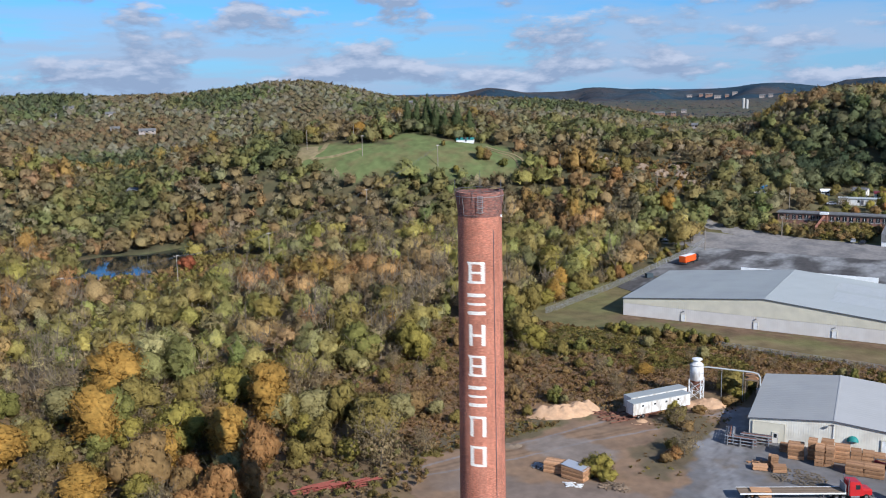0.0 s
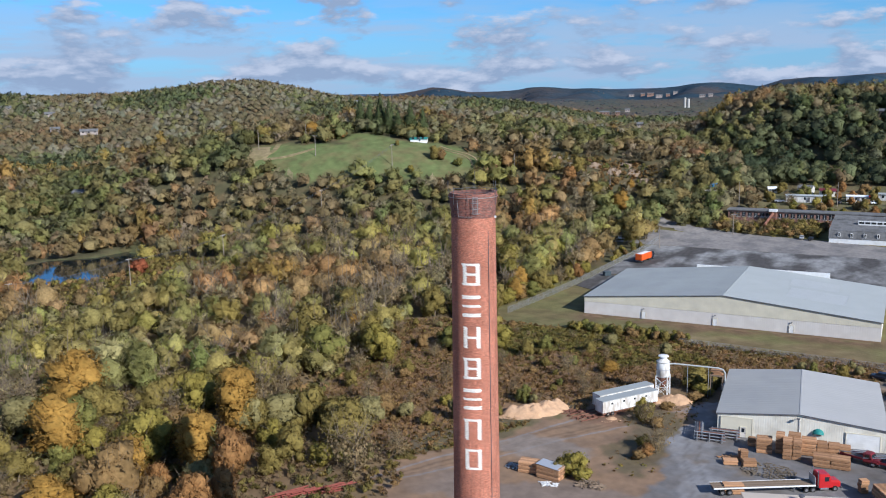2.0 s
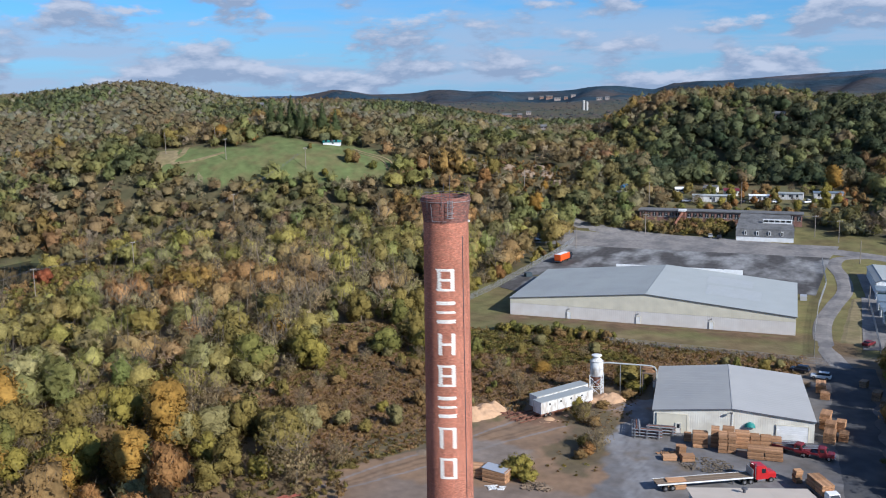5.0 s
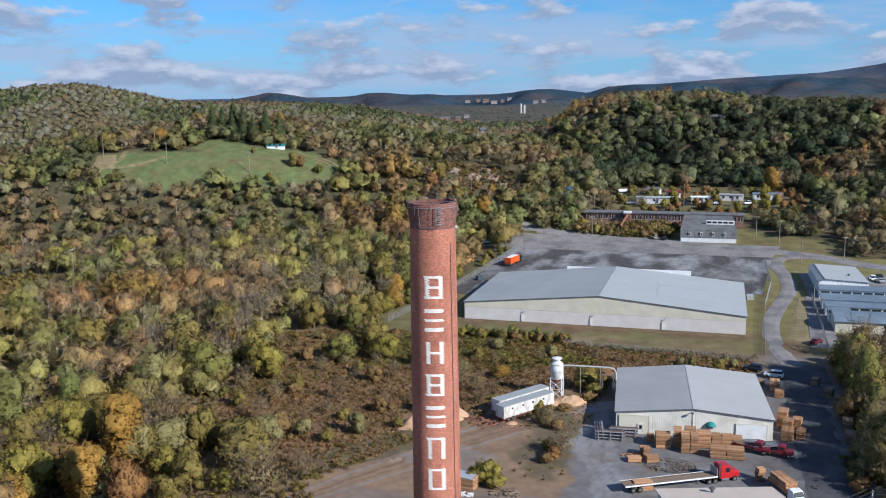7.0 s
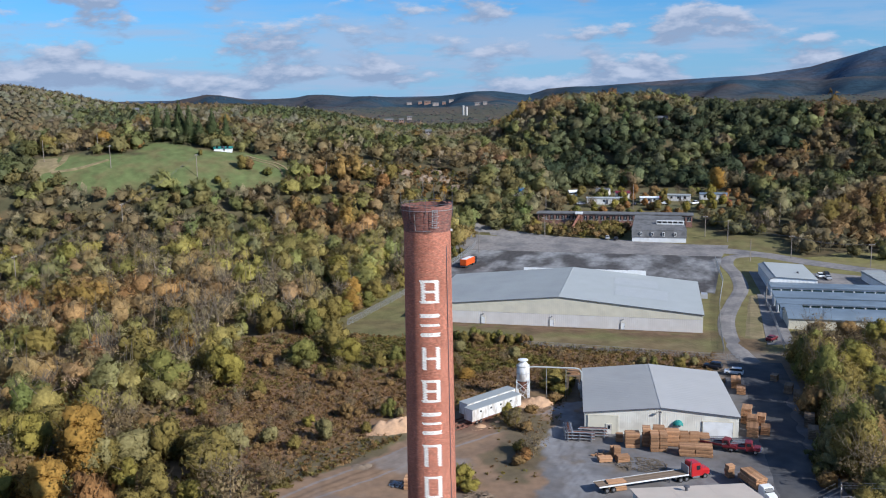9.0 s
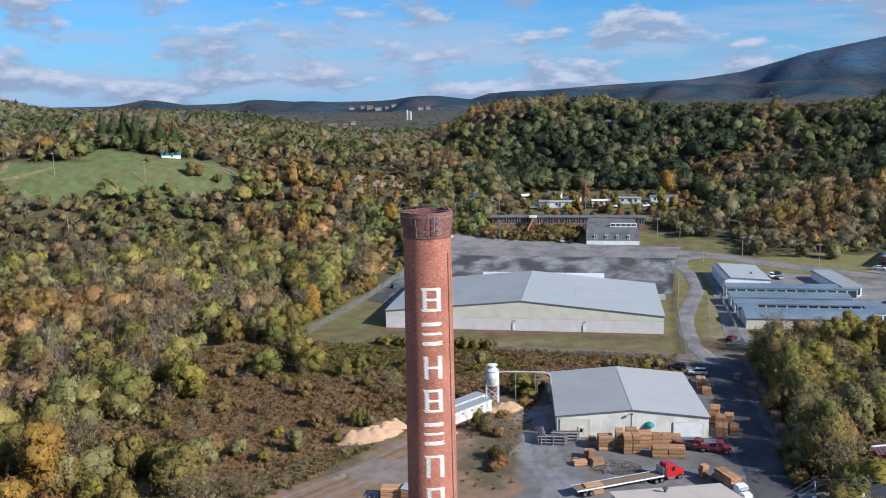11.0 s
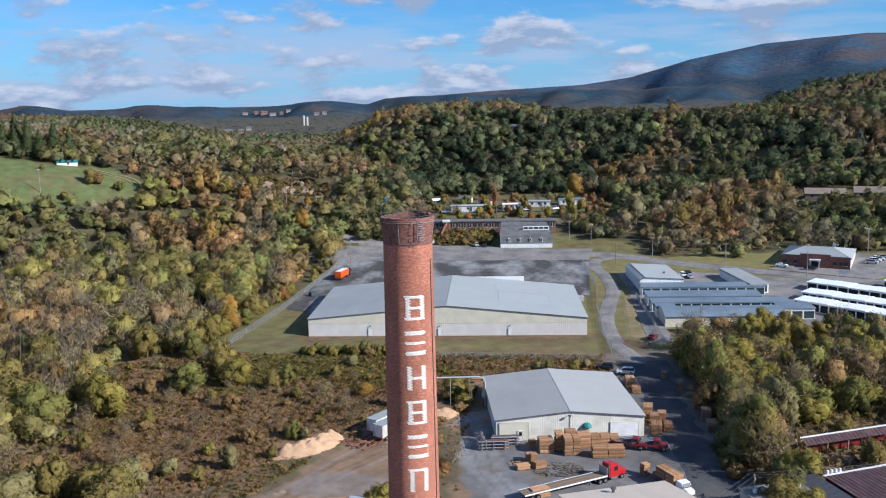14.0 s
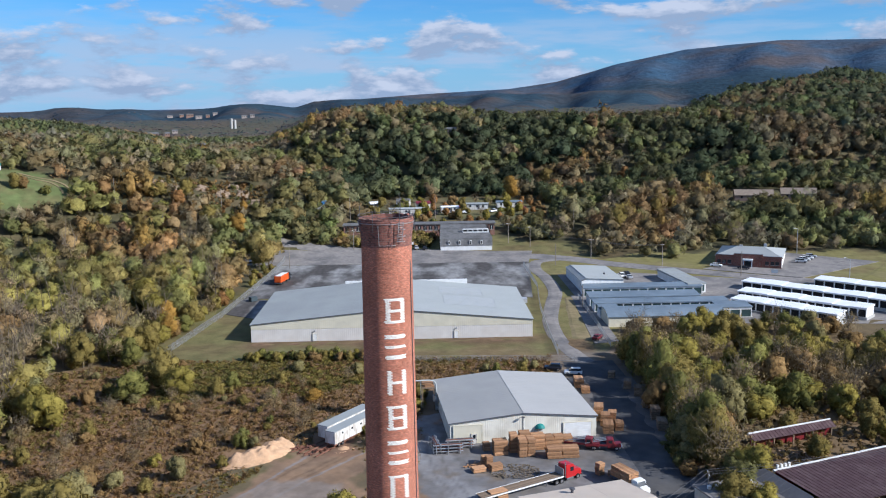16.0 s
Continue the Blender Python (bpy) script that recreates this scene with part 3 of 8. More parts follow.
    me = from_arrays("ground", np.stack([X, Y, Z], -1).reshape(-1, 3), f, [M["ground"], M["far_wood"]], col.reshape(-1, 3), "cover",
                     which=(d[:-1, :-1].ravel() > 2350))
    me.polygons.foreach_set("use_smooth", [True] * len(me.polygons))
    return tagged(new("ground", me), "valley floor and hills with dry autumn grass, leaf litter and meadow", "ground", kind="structure")


make_ground()


def patch(name, corners, material, label, category="ground", lift=0.08, step=4.0, kind="structure", skirt=0.25, ragged=0.0):
    """A thin paved or planted sheet between four corners, following the ground, with a turned-down edge."""
    a, b, c, d = [np.array(p, float) for p in corners]
    step = 2.2 if ragged else step
    nu = max(2, int(max(np.linalg.norm(b - a), np.linalg.norm(c - d)) / step) + 1)
    nv = max(2, int(max(np.linalg.norm(d - a), np.linalg.norm(c - b)) / step) + 1)
    u, v = np.meshgrid(np.linspace(0, 1, nu), np.linspace(0, 1, nv))
    u, v = u[..., None], v[..., None]
    P = (a * (1 - u) + b * u) * (1 - v) + (d * (1 - u) + c * u) * v
    if ragged:                                   # an uneven edge
        q = P * 0.16
        P = P + ragged * np.stack([np.sin(q[..., 0] * 1.3 + q[..., 1] * 2.1) + 0.6 * np.sin(q[..., 1] * 4.1), np.sin(q[..., 1] * 1.1 - q[..., 0] * 2.3) + 0.6 * np.sin(q[..., 0] * 3.7)], -1) * 0.6
    return sheet(name, P, material, label, category, lift, kind, skirt)


def sheet(name, P, material, label, category="ground", lift=0.08, kind="structure", skirt=0.25):
    Z = height(P[..., 0], P[..., 1]) + lift
    nv, nu = Z.shape
    if category in ("lawn", "grass", "soil", "road"):        # edges run out into the ground
        edge = np.ones(Z.shape, bool)
        edge[1:-1, 1:-1] = False
        Z = Z - np.where(edge, lift + (0.05 if category == "road" else 0.18), 0.0)
    top = np.concatenate([P, Z[..., None]], -1).reshape(-1, 3)
    idx = np.arange(nu * nv).reshape(nv, nu)
    f = [np.stack([idx[:-1, :-1], idx[:-1, 1:], idx[1:, 1:], idx[1:, :-1]], -1).reshape(-1, 4)]
    rim = np.concatenate([idx[0, :], idx[1:, -1], idx[-1, -2::-1], idx[-2:0:-1, 0]])
    low = top[rim] - np.array((0, 0, skirt + lift))
    li = np.arange(len(rim)) + len(top)
    f.append(np.stack([rim, li, np.roll(li, -1), np.roll(rim, -1)], -1))
    me = from_arrays(name, np.concatenate([top, low]), np.concatenate(f), material)
    return tagged(new(name, me), label, category, kind=kind)


def strip_along(name, pts, width, material, label, category="road", lift=0.1, kind="structure", sub=8):
    """A road along a smooth line."""
    P = [Vector((*p, 0)) for p in pts]
    P = [P[0] * 2 - P[1]] + P + [P[-1] * 2 - P[-2]]
    line = []
    for i in range(1, len(P) - 2):
        for k in range(sub):
            t = k / sub
            line.append(0.5 * ((2 * P[i]) + (P[i + 1] - P[i - 1]) * t + (2 * P[i - 1] - 5 * P[i] + 4 * P[i + 1] - P[i + 2]) * t * t
                               + (3 * P[i] - P[i - 1] - 3 * P[i + 1] + P[i + 2]) * t ** 3))
    line.append(P[-2])
    rows = []
    for i, p in enumerate(line):
        q = (line[min(i + 1, len(line) - 1)] - line[max(i - 1, 0)]).normalized()
        side = Vector((-q.y, q.x, 0)) * width / 2
        rows.append([(p + side * s).to_tuple()[:2] for s in (-1, -0.5, 0, 0.5, 1)])
    return sheet(name, np.array(rows), material, label, category, lift, kind)


# paved and mown surfaces
patch("bare_strip", [(-63, 162), (19, 162), (19, 167), (-63, 167)], M["bare_soil"], "strip of bare brown soil along the warehouse wall", "soil", 0.02, ragged=1.0)
patch("bare_strip", [(-22, 143.5), (20, 141), (20, 144.5), (-22, 147)], M["bare_soil"], "strip of bare brown soil before the thicket", "soil", 0.02, ragged=1.0)
patch("parking_lot", [(-75, 221), (26, 215), (32, 276), (-70.5, 277)], M["asphalt"], "dark patched asphalt lot behind the long warehouse", "lot", 0.03)
patch("parking_lot", [(-87, 278), (32, 276), (36, 296), (-88, 300)], M["old_asphalt"], "pale worn asphalt apron along the lot's far edge", "lot", 0.03)
patch("pavement", [(-77, 200), (-63.2, 192), (-63.2, 217), (-74.9, 222)], M["asphalt"], "dark asphalt lane round the end of the warehouse", "lane", 0.03)


def make_yard():
    """The work yard: one sheet in which gravel, dirt, wheel ruts and weeds run into one another."""
    xs, ys = np.arange(-68, 40.6, 0.6), np.arange(30, 128.6, 0.6)
    X, Y = np.meshgrid(xs, ys)
    w = np.zeros_like(X)
    for fx, fy, ph, am in ((0.21, 0.13, 0.4, 1.3), (-0.17, 0.29, 2.1, 1.1), (0.43, -0.37, 1.1, 0.8), (0.71, 0.63, 0.2, 0.6), (-1.3, 1.1, 0.9, 0.5), (2.1, 1.6, 0.3, 0.35)):
        w = w + am * np.sin(fx * X + fy * Y + ph)

    def edge(d, soft=1.2):
        return smooth(-soft, soft, d + w)

    weeds = np.array((0.125, 0.098, 0.055))
    verge = np.array((0.135, 0.118, 0.052))
    dirt = np.array((0.245, 0.158, 0.098))
    clay = np.array((0.205, 0.118, 0.075))
    grit = np.array((0.166, 0.158, 0.154))
    pale = np.array((0.235, 0.228, 0.226))
    col = np.broadcast_to(weeds, (*X.shape, 3)).copy()

    def lay(k, c, amount=1.0):
        nonlocal col
        k = (k * amount)[..., None]
        col = col * (1 - k) + c * k

    # the dirt drive that swings past the sawdust and up to the trailers
    left = X - np.interp(Y, (30, 46, 58, 66, 75, 86, 104), (-72, -61, -54.4, -49.7, -44, -37, -27))
    lay(edge(2.0 - np.abs(left + 1.2), 0.8), verge, 0.85)
    lay(edge(left) * smooth(110, 100, Y), dirt)
    for off, wide in ((3.2, 0.5), (5.1, 0.5), (7.4, 0.6), (9.6, 0.5), (11.2, 0.45)):
        bend = left + 0.35 * np.sin(Y * 0.21 + off) - off - 0.12 * (Y - 70) * (off > 6)
        lay(smooth(wide, wide * 0.3, np.abs(bend + 0.1 * w)) * smooth(106, 98, Y) * (left > 0), np.where((off < 4) | (off > 10), 1.0, 0.0) * pale * 0.98 + np.where((off < 4) | (off > 10), 0.0, 1.0) * dirt * 0.66, 0.75)
    lay(edge(7.5 - np.hypot((X + 30) * 0.9, (Y - 90) * 0.8)), clay, 0.85)
    lay(edge(5.5 - np.hypot((X + 38) * 0.6, (Y - 66) * 1.1)), pale * np.array((1.0, 0.9, 0.8)), 0.7)
    # the weedy bank between the drive and the gravel lane
    bank_w = np.minimum(X + 25 + 0.1 * (Y - 70), -13.8 - X) * 0.8
    lay(edge(np.minimum(np.minimum(bank_w, Y - 60), 92 - Y)), weeds, 0.95)
    # gravel: the pale lane, the apron before the shed and the way southwards
    apron = np.minimum(np.minimum(X + 14.0, 100 - Y), Y - 28)
    lay(edge(apron, 0.8), grit)
    lay(edge(5.0 - np.abs(Y - 47 - 0.12 * (X + 30))) * smooth(-58, -46, X), grit, 0.45)
    lane_x = np.interp(Y, (40, 62, 72, 84, 92), (-2, -5.5, -9.5, -11.0, -11.5))
    lay(edge(2.9 - np.abs(X - lane_x), 0.7), pale, 0.85)
    for off in (-1.3, 1.2):
        lay(smooth(0.45, 0.1, np.abs(X - lane_x - off)) * (Y < 92), grit * 0.8, 0.6)
    lay(edge(X - 21), grit * 0.8)
    # churned mud, chip litter and tracks on the apron
    lay(edge(2.4 - np.hypot((X + 1) * 0.55, Y - 72)), np.array((0.16, 0.118, 0.075)), 0.8)
    lay(edge(1.8 - np.hypot((X - 8) * 0.25, Y - 79.5)), np.array((0.105, 0.098, 0.09)), 0.7)
    lay(edge(1.4 - np.hypot((X - 4) * 0.3, Y - 62)), pale, 0.6)
    for cx, cy, rad in ((18, 52, 22), (22, 50, 22), (-4, 40, 34), (0, 38, 34)):
        lay(smooth(0.55, 0.15, np.abs(np.hypot(X - cx, Y - cy) - rad + 0.15 * w)) * (X > -12) * (Y < 82), pale, 0.35)
    bank = (X < -10) & (Y > 104) | (X < -62 + 0.3 * (Y - 30))
    Z = height(X, Y) + 0.10 + 0.04 * np.sin(X * 0.9) * np.sin(Y * 0.8)
    inside_yard = inside(X, Y, [(-64, 62), (-62, 40), (-50, 31), (40, 31), (40, 128), (22, 128), (-12, 104), (-16, 104), (-34, 106), (-46, 84), (-53, 74)])
    Z = Z + np.where(X < -14, 0.03 * w, 0.0)
    Z = np.where(inside_yard, Z, Z - 0.55)
    ny, nx = X.shape
    idx = np.arange(nx * ny).reshape(ny, nx)
    f = np.stack([idx[:-1, :-1], idx[:-1, 1:], idx[1:, 1:], idx[1:, :-1]], -1).reshape(-1, 4)
    me = from_arrays("pavement", np.stack([X, Y, Z], -1).reshape(-1, 3), f, M["yard"], col.reshape(-1, 3), "cover", soft_faces=True)
    tagged(new("pavement", me), "work yard of grey gravel, brown dirt and wheel ruts", "yard", kind="structure")


make_yard()
strip_along("road", [(32.5, 136), (29, 149), (27, 164), (27.5, 183), (31, 203), (35, 223), (35, 244), (33, 262), (36, 276), (48, 281)], 5.0,
            M["old_asphalt"], "narrow worn asphalt plant road", "road", 0.07)
strip_along("road", [(33, 40), (32.5, 60), (32, 84), (31.5, 104), (32, 124), (31.5, 142)], 13.5, M["lane"], "dark asphalt lane between the shed and the trees", "road", 0.15)
patch("pavement", [(36.5, 158), (44, 160), (44.5, 216), (39.5, 216)], M["old_asphalt"], "asphalt apron beside the storage rows", "lot", 0.05)
strip_along("road", [(-92, 315), (-60, 304), (0, 296), (44, 283), (66, 268), (92, 252), (120, 236), (150, 222), (200, 205), (300, 190)], 9.0, M["old_asphalt"],
            "two-lane highway along the plant", "road", 0.14)
patch("pavement", [(42, 176), (66, 176), (66, 250), (40, 250)], M["old_asphalt"], "asphalt between the storage rows", "lot", 0.04)
patch("pavement", [(66, 178), (150, 170), (120, 232), (66, 252)], M["old_asphalt"], "asphalt between the storage rows", "lot", 0.04)
patch("pavement", [(98, 255), (130, 236), (172, 262), (140, 284)], M["old_asphalt"], "asphalt car park before the brick office", "lot", 0.06)
patch("lawn", [(60, 277), (97, 256), (112, 284), (86, 293)], M["grass"], "mown yellowing lawn beside the highway", "lawn", 0.025, ragged=0.7)
patch("lawn", [(148, 232), (240, 206), (260, 240), (176, 262)], M["grass"], "mown yellowing lawn beside the highway", "lawn", 0.025, ragged=0.7)
patch("lawn", [(37, 252), (48, 252), (50, 272), (40, 272)], M["grass"], "mown green verge at the road bend", "lawn", 0.025, ragged=0.7)
patch("lawn", [(30.6, 164), (37.5, 158), (40.2, 216), (36.5, 214)], M["dry_grass"], "dry mown verge beside the plant road", "lawn", 0.02, ragged=0.2)
strip_along("track", [(-262, 66), (-240, 95), (-226, 132), (-216, 160), (-208, 186)], 3.6, M["dirt"], "dirt track through the weeds", "track", 0.12)
strip_along("track", [(-276, 295), (-272, 284), (-275, 276), (-283, 268)], 2.6, M["dry_grass"], "pale worn track across the meadow", "track", 0.25)
strip_along("track", [(-252, 293), (-261, 282), (-271, 275)], 1.8, M["dry_grass"], "pale worn track across the meadow", "track", 0.28)
strip_along("track", [(-196, 327), (-188, 325.5), (-180, 325), (-173, 322), (-169, 317)], 1.0, M["dry_grass"], "pale worn track down the meadow's edge", "track", 0.25)
strip_along("track", [(-194, 324.5), (-187, 323), (-181, 322.5), (-175, 319.5), (-171.5, 315)], 0.9, M["dry_grass"], "pale worn track down the meadow's edge", "track", 0.25)
patch("dry_patch", [(-294, 283), (-278, 268), (-268, 276), (-280, 293)], M["dry_grass"], "tan dry grass at the meadow's end", "grass", 0.2, ragged=2.0)
tagged(new("water", from_arrays("water", [(x, y, gz(-285, 160) - 0.3) for x, y in ((-330, 130), (-250, 130), (-250, 225), (-330, 225))], [(0, 1, 2, 3)], M["water"])),
       "still dark pond reflecting the sky", "pond", kind="structure")

# ---- trees ----
rng = np.random.default_rng(5)


def lump():
    """A twelve-faced lump of quads round the origin."""
    cube = [(x, y, z) for x in (-1, 1) for y in (-1, 1) for z in (-1, 1)]
    axes = [tuple(2 * s if i == k else 0 for i in range(3)) for k in range(3) for s in (-1, 1)]
    pts = cube + axes
    F = []
    for i, p in enumerate(cube):
        for k in range(3):
            if p[k] > 0:
                continue
            q = tuple(-c if j == k else c for j, c in enumerate(p))
            o = [j for j in range(3) if j != k]
            e = [tuple(2 * p[j] if m == j else 0 for m in range(3)) for j in o]
            f = [i, pts.index(e[0]), cube.index(q), pts.index(e[1])]
            a, b, c = (np.array(pts[j], float) for j in f[:3])
            if np.dot(np.cross(b - a, c - a), a + c) < 0:
                f = f[::-1]
            F.append(f)
    V = np.array(pts, float)
    V /= np.linalg.norm(V, axis=1)[:, None]
    F = np.array(F)
    return V, np.concatenate([F[:, [0, 1, 2]], F[:, [0, 2, 3]]])


LUMP = lump()
KNOB = (np.array([(1, 0, 0), (0, 1, 0), (-1, 0, 0), (0, -1, 0), (0, 0, 1), (0, 0, -1)], float),
        np.array([(0, 1, 4), (1, 2, 4), (2, 3, 4), (3, 0, 4), (1, 0, 5), (2, 1, 5), (3, 2, 5), (0, 3, 5)]))


def crown(r, lobes, leaves, leaf, squat=0.9, spread=0.74, form="round", core=True, cores=99, ball=1.0, calm=0.0, mass=0):
    """A crown round the origin: leaf sprays on the skins of several lobes. Arrays of quads; core lobes come as quads too."""
    cs, rs = [], []
    for i in range(lobes):
        v = r_.normal(size=3)
        v /= np.linalg.norm(v)
        k = r_.uniform(0.35, 1.0) * spread
        c = v * k * np.array((1, 1, squat))
        if form == "tall":
            c = np.array((v[0] * 0.3, v[1] * 0.3, -0.8 + 1.9 * (i + 0.5) / lobes))
            rad = 0.62 * (1.25 - 0.9 * abs((i + 0.5) / lobes - 0.35))
        elif form == "cone":
            q = (i + 0.5) / lobes
            c = np.array((v[0] * 0.15 * (1 - q), v[1] * 0.15 * (1 - q), -0.9 + 2.2 * q))
            rad = 0.75 * (1.02 - q) + 0.06
        else:
            rad = r_.uniform(0.24, 0.56) * (1.12 - 0.35 * k)
        cs.append(c * r)
        rs.append(rad * r)
    cs, rs = np.array(cs), np.array(rs)
    V, F = [], []
    pick = r_.choice(lobes, size=leaves, p=rs ** 2 / (rs ** 2).sum())
    d = r_.normal(size=(leaves, 3))
    d[:, 2] = d[:, 2] * 0.8 + 0.25
    d /= np.linalg.norm(d, axis=1)[:, None]
    pos = cs[pick] + d * (rs[pick] * r_.uniform(0.66, 1.12, leaves))[:, None]
    nrm = d + r_.normal(size=(leaves, 3)) * 0.55
    nrm /= np.linalg.norm(nrm, axis=1)[:, None]
    t = np.cross(nrm, r_.normal(size=(leaves, 3)))
    t /= np.linalg.norm(t, axis=1)[:, None]
    b = np.cross(nrm, t)
    s = leaf * r_.uniform(0.6, 1.35, leaves)[:, None]
    bend = nrm * s * 0.25
    tri = np.stack([pos - t * s * 0.95 - b * s * 0.55 - bend, pos + t * s * 0.95 - b * s * 0.55 - bend, pos + b * s * 1.05], 1)
    V.append(tri.reshape(-1, 3))
    F.append(np.arange(leaves * 3).reshape(-1, 3))
    whole = pos / np.linalg.norm(pos, axis=1)[:, None]
    soft = d * (0.75 - 0.2 * calm) * ball + whole * (0.35 + 0.45 * calm) * ball + nrm * (0.40 - 0.25 * calm) + np.array((0, 0, 0.28 + 0.5 * (1 - ball)))
    soft /= np.linalg.norm(soft, axis=1)[:, None]
    NN = [np.repeat(soft, 3, axis=0)]
    # inner masses take a lower tone, shade inside the crown put into the tint
    tone = [np.ones(leaves * 3)]
    if mass:                                     # a closed, lumpy leaf mass, with the sprays as its ragged skin
        v, f = LUMP if mass > 1 else KNOB
        sway = np.zeros(len(v))
        for c, rad in zip(cs, rs):
            u = c / (np.linalg.norm(c) + 1e-6)
            sway = np.maximum(sway, np.linalg.norm(c) / r * np.clip(v @ u, 0, 1) ** 3 + rad / r * np.clip(v @ u, 0, 1) ** 1.5)
        if form == "round":
            v = v * (0.50 + 0.52 * np.clip(sway, 0, 1.1) + 0.06 * r_.normal(size=len(v)))[:, None] * r * np.array((1, 1, squat)) * (0.72 if mass > 1 else 0.86)
        else:
            v = v * (1 + 0.10 * r_.normal(size=(len(v), 1))) * r * np.array((0.42, 0.42, 0.95))
        V.append(v)
        F.append(f + leaves * 3)
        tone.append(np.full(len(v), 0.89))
        q = v + np.array((0, 0, (0.25 if mass > 1 else 0.9) * r))
        NN.append(q / np.linalg.norm(q, axis=1)[:, None])
    elif core:
        n = leaves * 3
        for c, rad in list(zip(cs, rs * (1.0 if cores >= lobes else 1.3)))[:cores]:
            v, f = LUMP if cores > 2 else KNOB
            v = v * (1 + 0.18 * r_.normal(size=(len(v), 1))) * rad * 0.78 * np.array((1, 1, 0.9)) + c
            V.append(v)
            F.append(f + n)
            n += len(v)
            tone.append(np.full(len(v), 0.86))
            q = v - c * 0.7
            NN.append(q / np.linalg.norm(q, axis=1)[:, None])
    return np.concatenate(V), np.concatenate(F), np.concatenate(tone), np.concatenate(NN)


def limbs(h, r, n, slim=1.0, twigs=0):
    """A tapered trunk with limbs, in quads."""
    V, F = [], []

    def bar(p, q, a, b, k=5):
        p, q = np.array(p, float), np.array(q, float)
        ax = q - p
        ax /= np.linalg.norm(ax)
        s = np.cross(ax, (0.3, 0.9, 0.31))
        s /= np.linalg.norm(s)
        u = np.cross(ax, s)
        base = sum(len(v) for v in V)
        ang = np.arange(k) * 2 * np.pi / k
        a, b = a * slim, b * slim
        ring = np.cos(ang)[:, None] * s + np.sin(ang)[:, None] * u
        V.append(np.concatenate([p + ring * a, q + ring * b]))
        i = np.arange(k)
        F.append(np.stack([i, (i + 1) % k, (i + 1) % k + k, i + k], 1) + base)

    bar((0, 0, -0.4), (0.1 * r, 0, h * 0.45), 0.035 * h + 0.05, 0.022 * h + 0.02, 6)
    bar((0.1 * r, 0, h * 0.45), (0, 0.1 * r, h * 0.8), 0.022 * h + 0.02, 0.01 * h, 5)
    for i in range(n):
        a = 2.4 * i + r_.uniform(-0.4, 0.4)
        z0 = h * r_.uniform(0.25, 0.65)
        z1 = h * r_.uniform(0.62, 0.98)
        e = np.array((math.cos(a) * r * r_.uniform(0.5, 0.95), math.sin(a) * r * r_.uniform(0.5, 0.95), z1))
        s0 = np.array((0.05 * r, 0.05 * r, z0))
        bar(s0, e, 0.012 * h + 0.01, 0.012, 4)
        for _ in range(twigs):
            q = s0 + (e - s0) * r_.uniform(0.4, 1.0)
            bar(q, q + np.array((*r_.normal(size=2) * 0.28 * r, abs(r_.normal()) * 0.28 * h)), 0.035, 0.012, 3)
    return np.concatenate(V), np.concatenate(F)


r_ = np.random.default_rng(11)
# kinds of tree: name, label, category colour, form, height over radius, leaf share
KINDS = {
    "olive": ("broad tree with dull olive-green autumn leaves", (0.110, 0.098, 0.040), "round", 1.0),
    "green": ("broad tree with fresh mid-green leaves", (0.090, 0.098, 0.038), "round", 1.1),
    "dark": ("dense dark-green broad tree", (0.062, 0.068, 0.034), "round", 1.0),
    "gold": ("tall tree with golden-yellow autumn leaves", (0.160, 0.106, 0.034), "tall", 1.0),
    "lime": ("small tree with yellow-green autumn leaves", (0.124, 0.116, 0.037), "round", 0.9),
    "rust": ("tree with rusty orange-brown autumn leaves", (0.150, 0.090, 0.046), "round", 0.8),
    "brown": ("thinning tree with brown autumn leaves", (0.116, 0.084, 0.047), "round", 0.6),
    "sage": ("pale grey-green tree with silvery leaves", (0.116, 0.114, 0.066), "round", 0.9),
    "bare": ("nearly bare tree with grey twigs", (0.140, 0.118, 0.082), "round", 0.34),
    "cedar": ("dark conical evergreen cedar", (0.038, 0.054, 0.030), "cone", 1.0),
    "scrub": ("low reddish scrub", (0.126, 0.084, 0.050), "round", 0.8),
    "weed": ("dry brown weeds", (0.152, 0.103, 0.060), "round", 0.8),
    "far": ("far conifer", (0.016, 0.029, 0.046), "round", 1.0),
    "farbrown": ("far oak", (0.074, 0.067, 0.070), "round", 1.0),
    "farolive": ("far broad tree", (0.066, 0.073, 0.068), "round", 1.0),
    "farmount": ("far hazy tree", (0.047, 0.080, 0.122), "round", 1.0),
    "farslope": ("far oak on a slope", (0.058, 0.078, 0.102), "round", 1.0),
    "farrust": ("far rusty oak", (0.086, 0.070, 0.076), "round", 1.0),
    "pine": ("dense blackish-green evergreen", (0.036, 0.046, 0.026), "round", 1.0),
    "red": ("small tree with dark red autumn leaves", (0.125, 0.046, 0.030), "round", 0.8),
}


# the far kinds get extra blue, distance haze put into their colour
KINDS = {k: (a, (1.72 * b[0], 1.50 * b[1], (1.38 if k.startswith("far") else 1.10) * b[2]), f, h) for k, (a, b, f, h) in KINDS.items()}


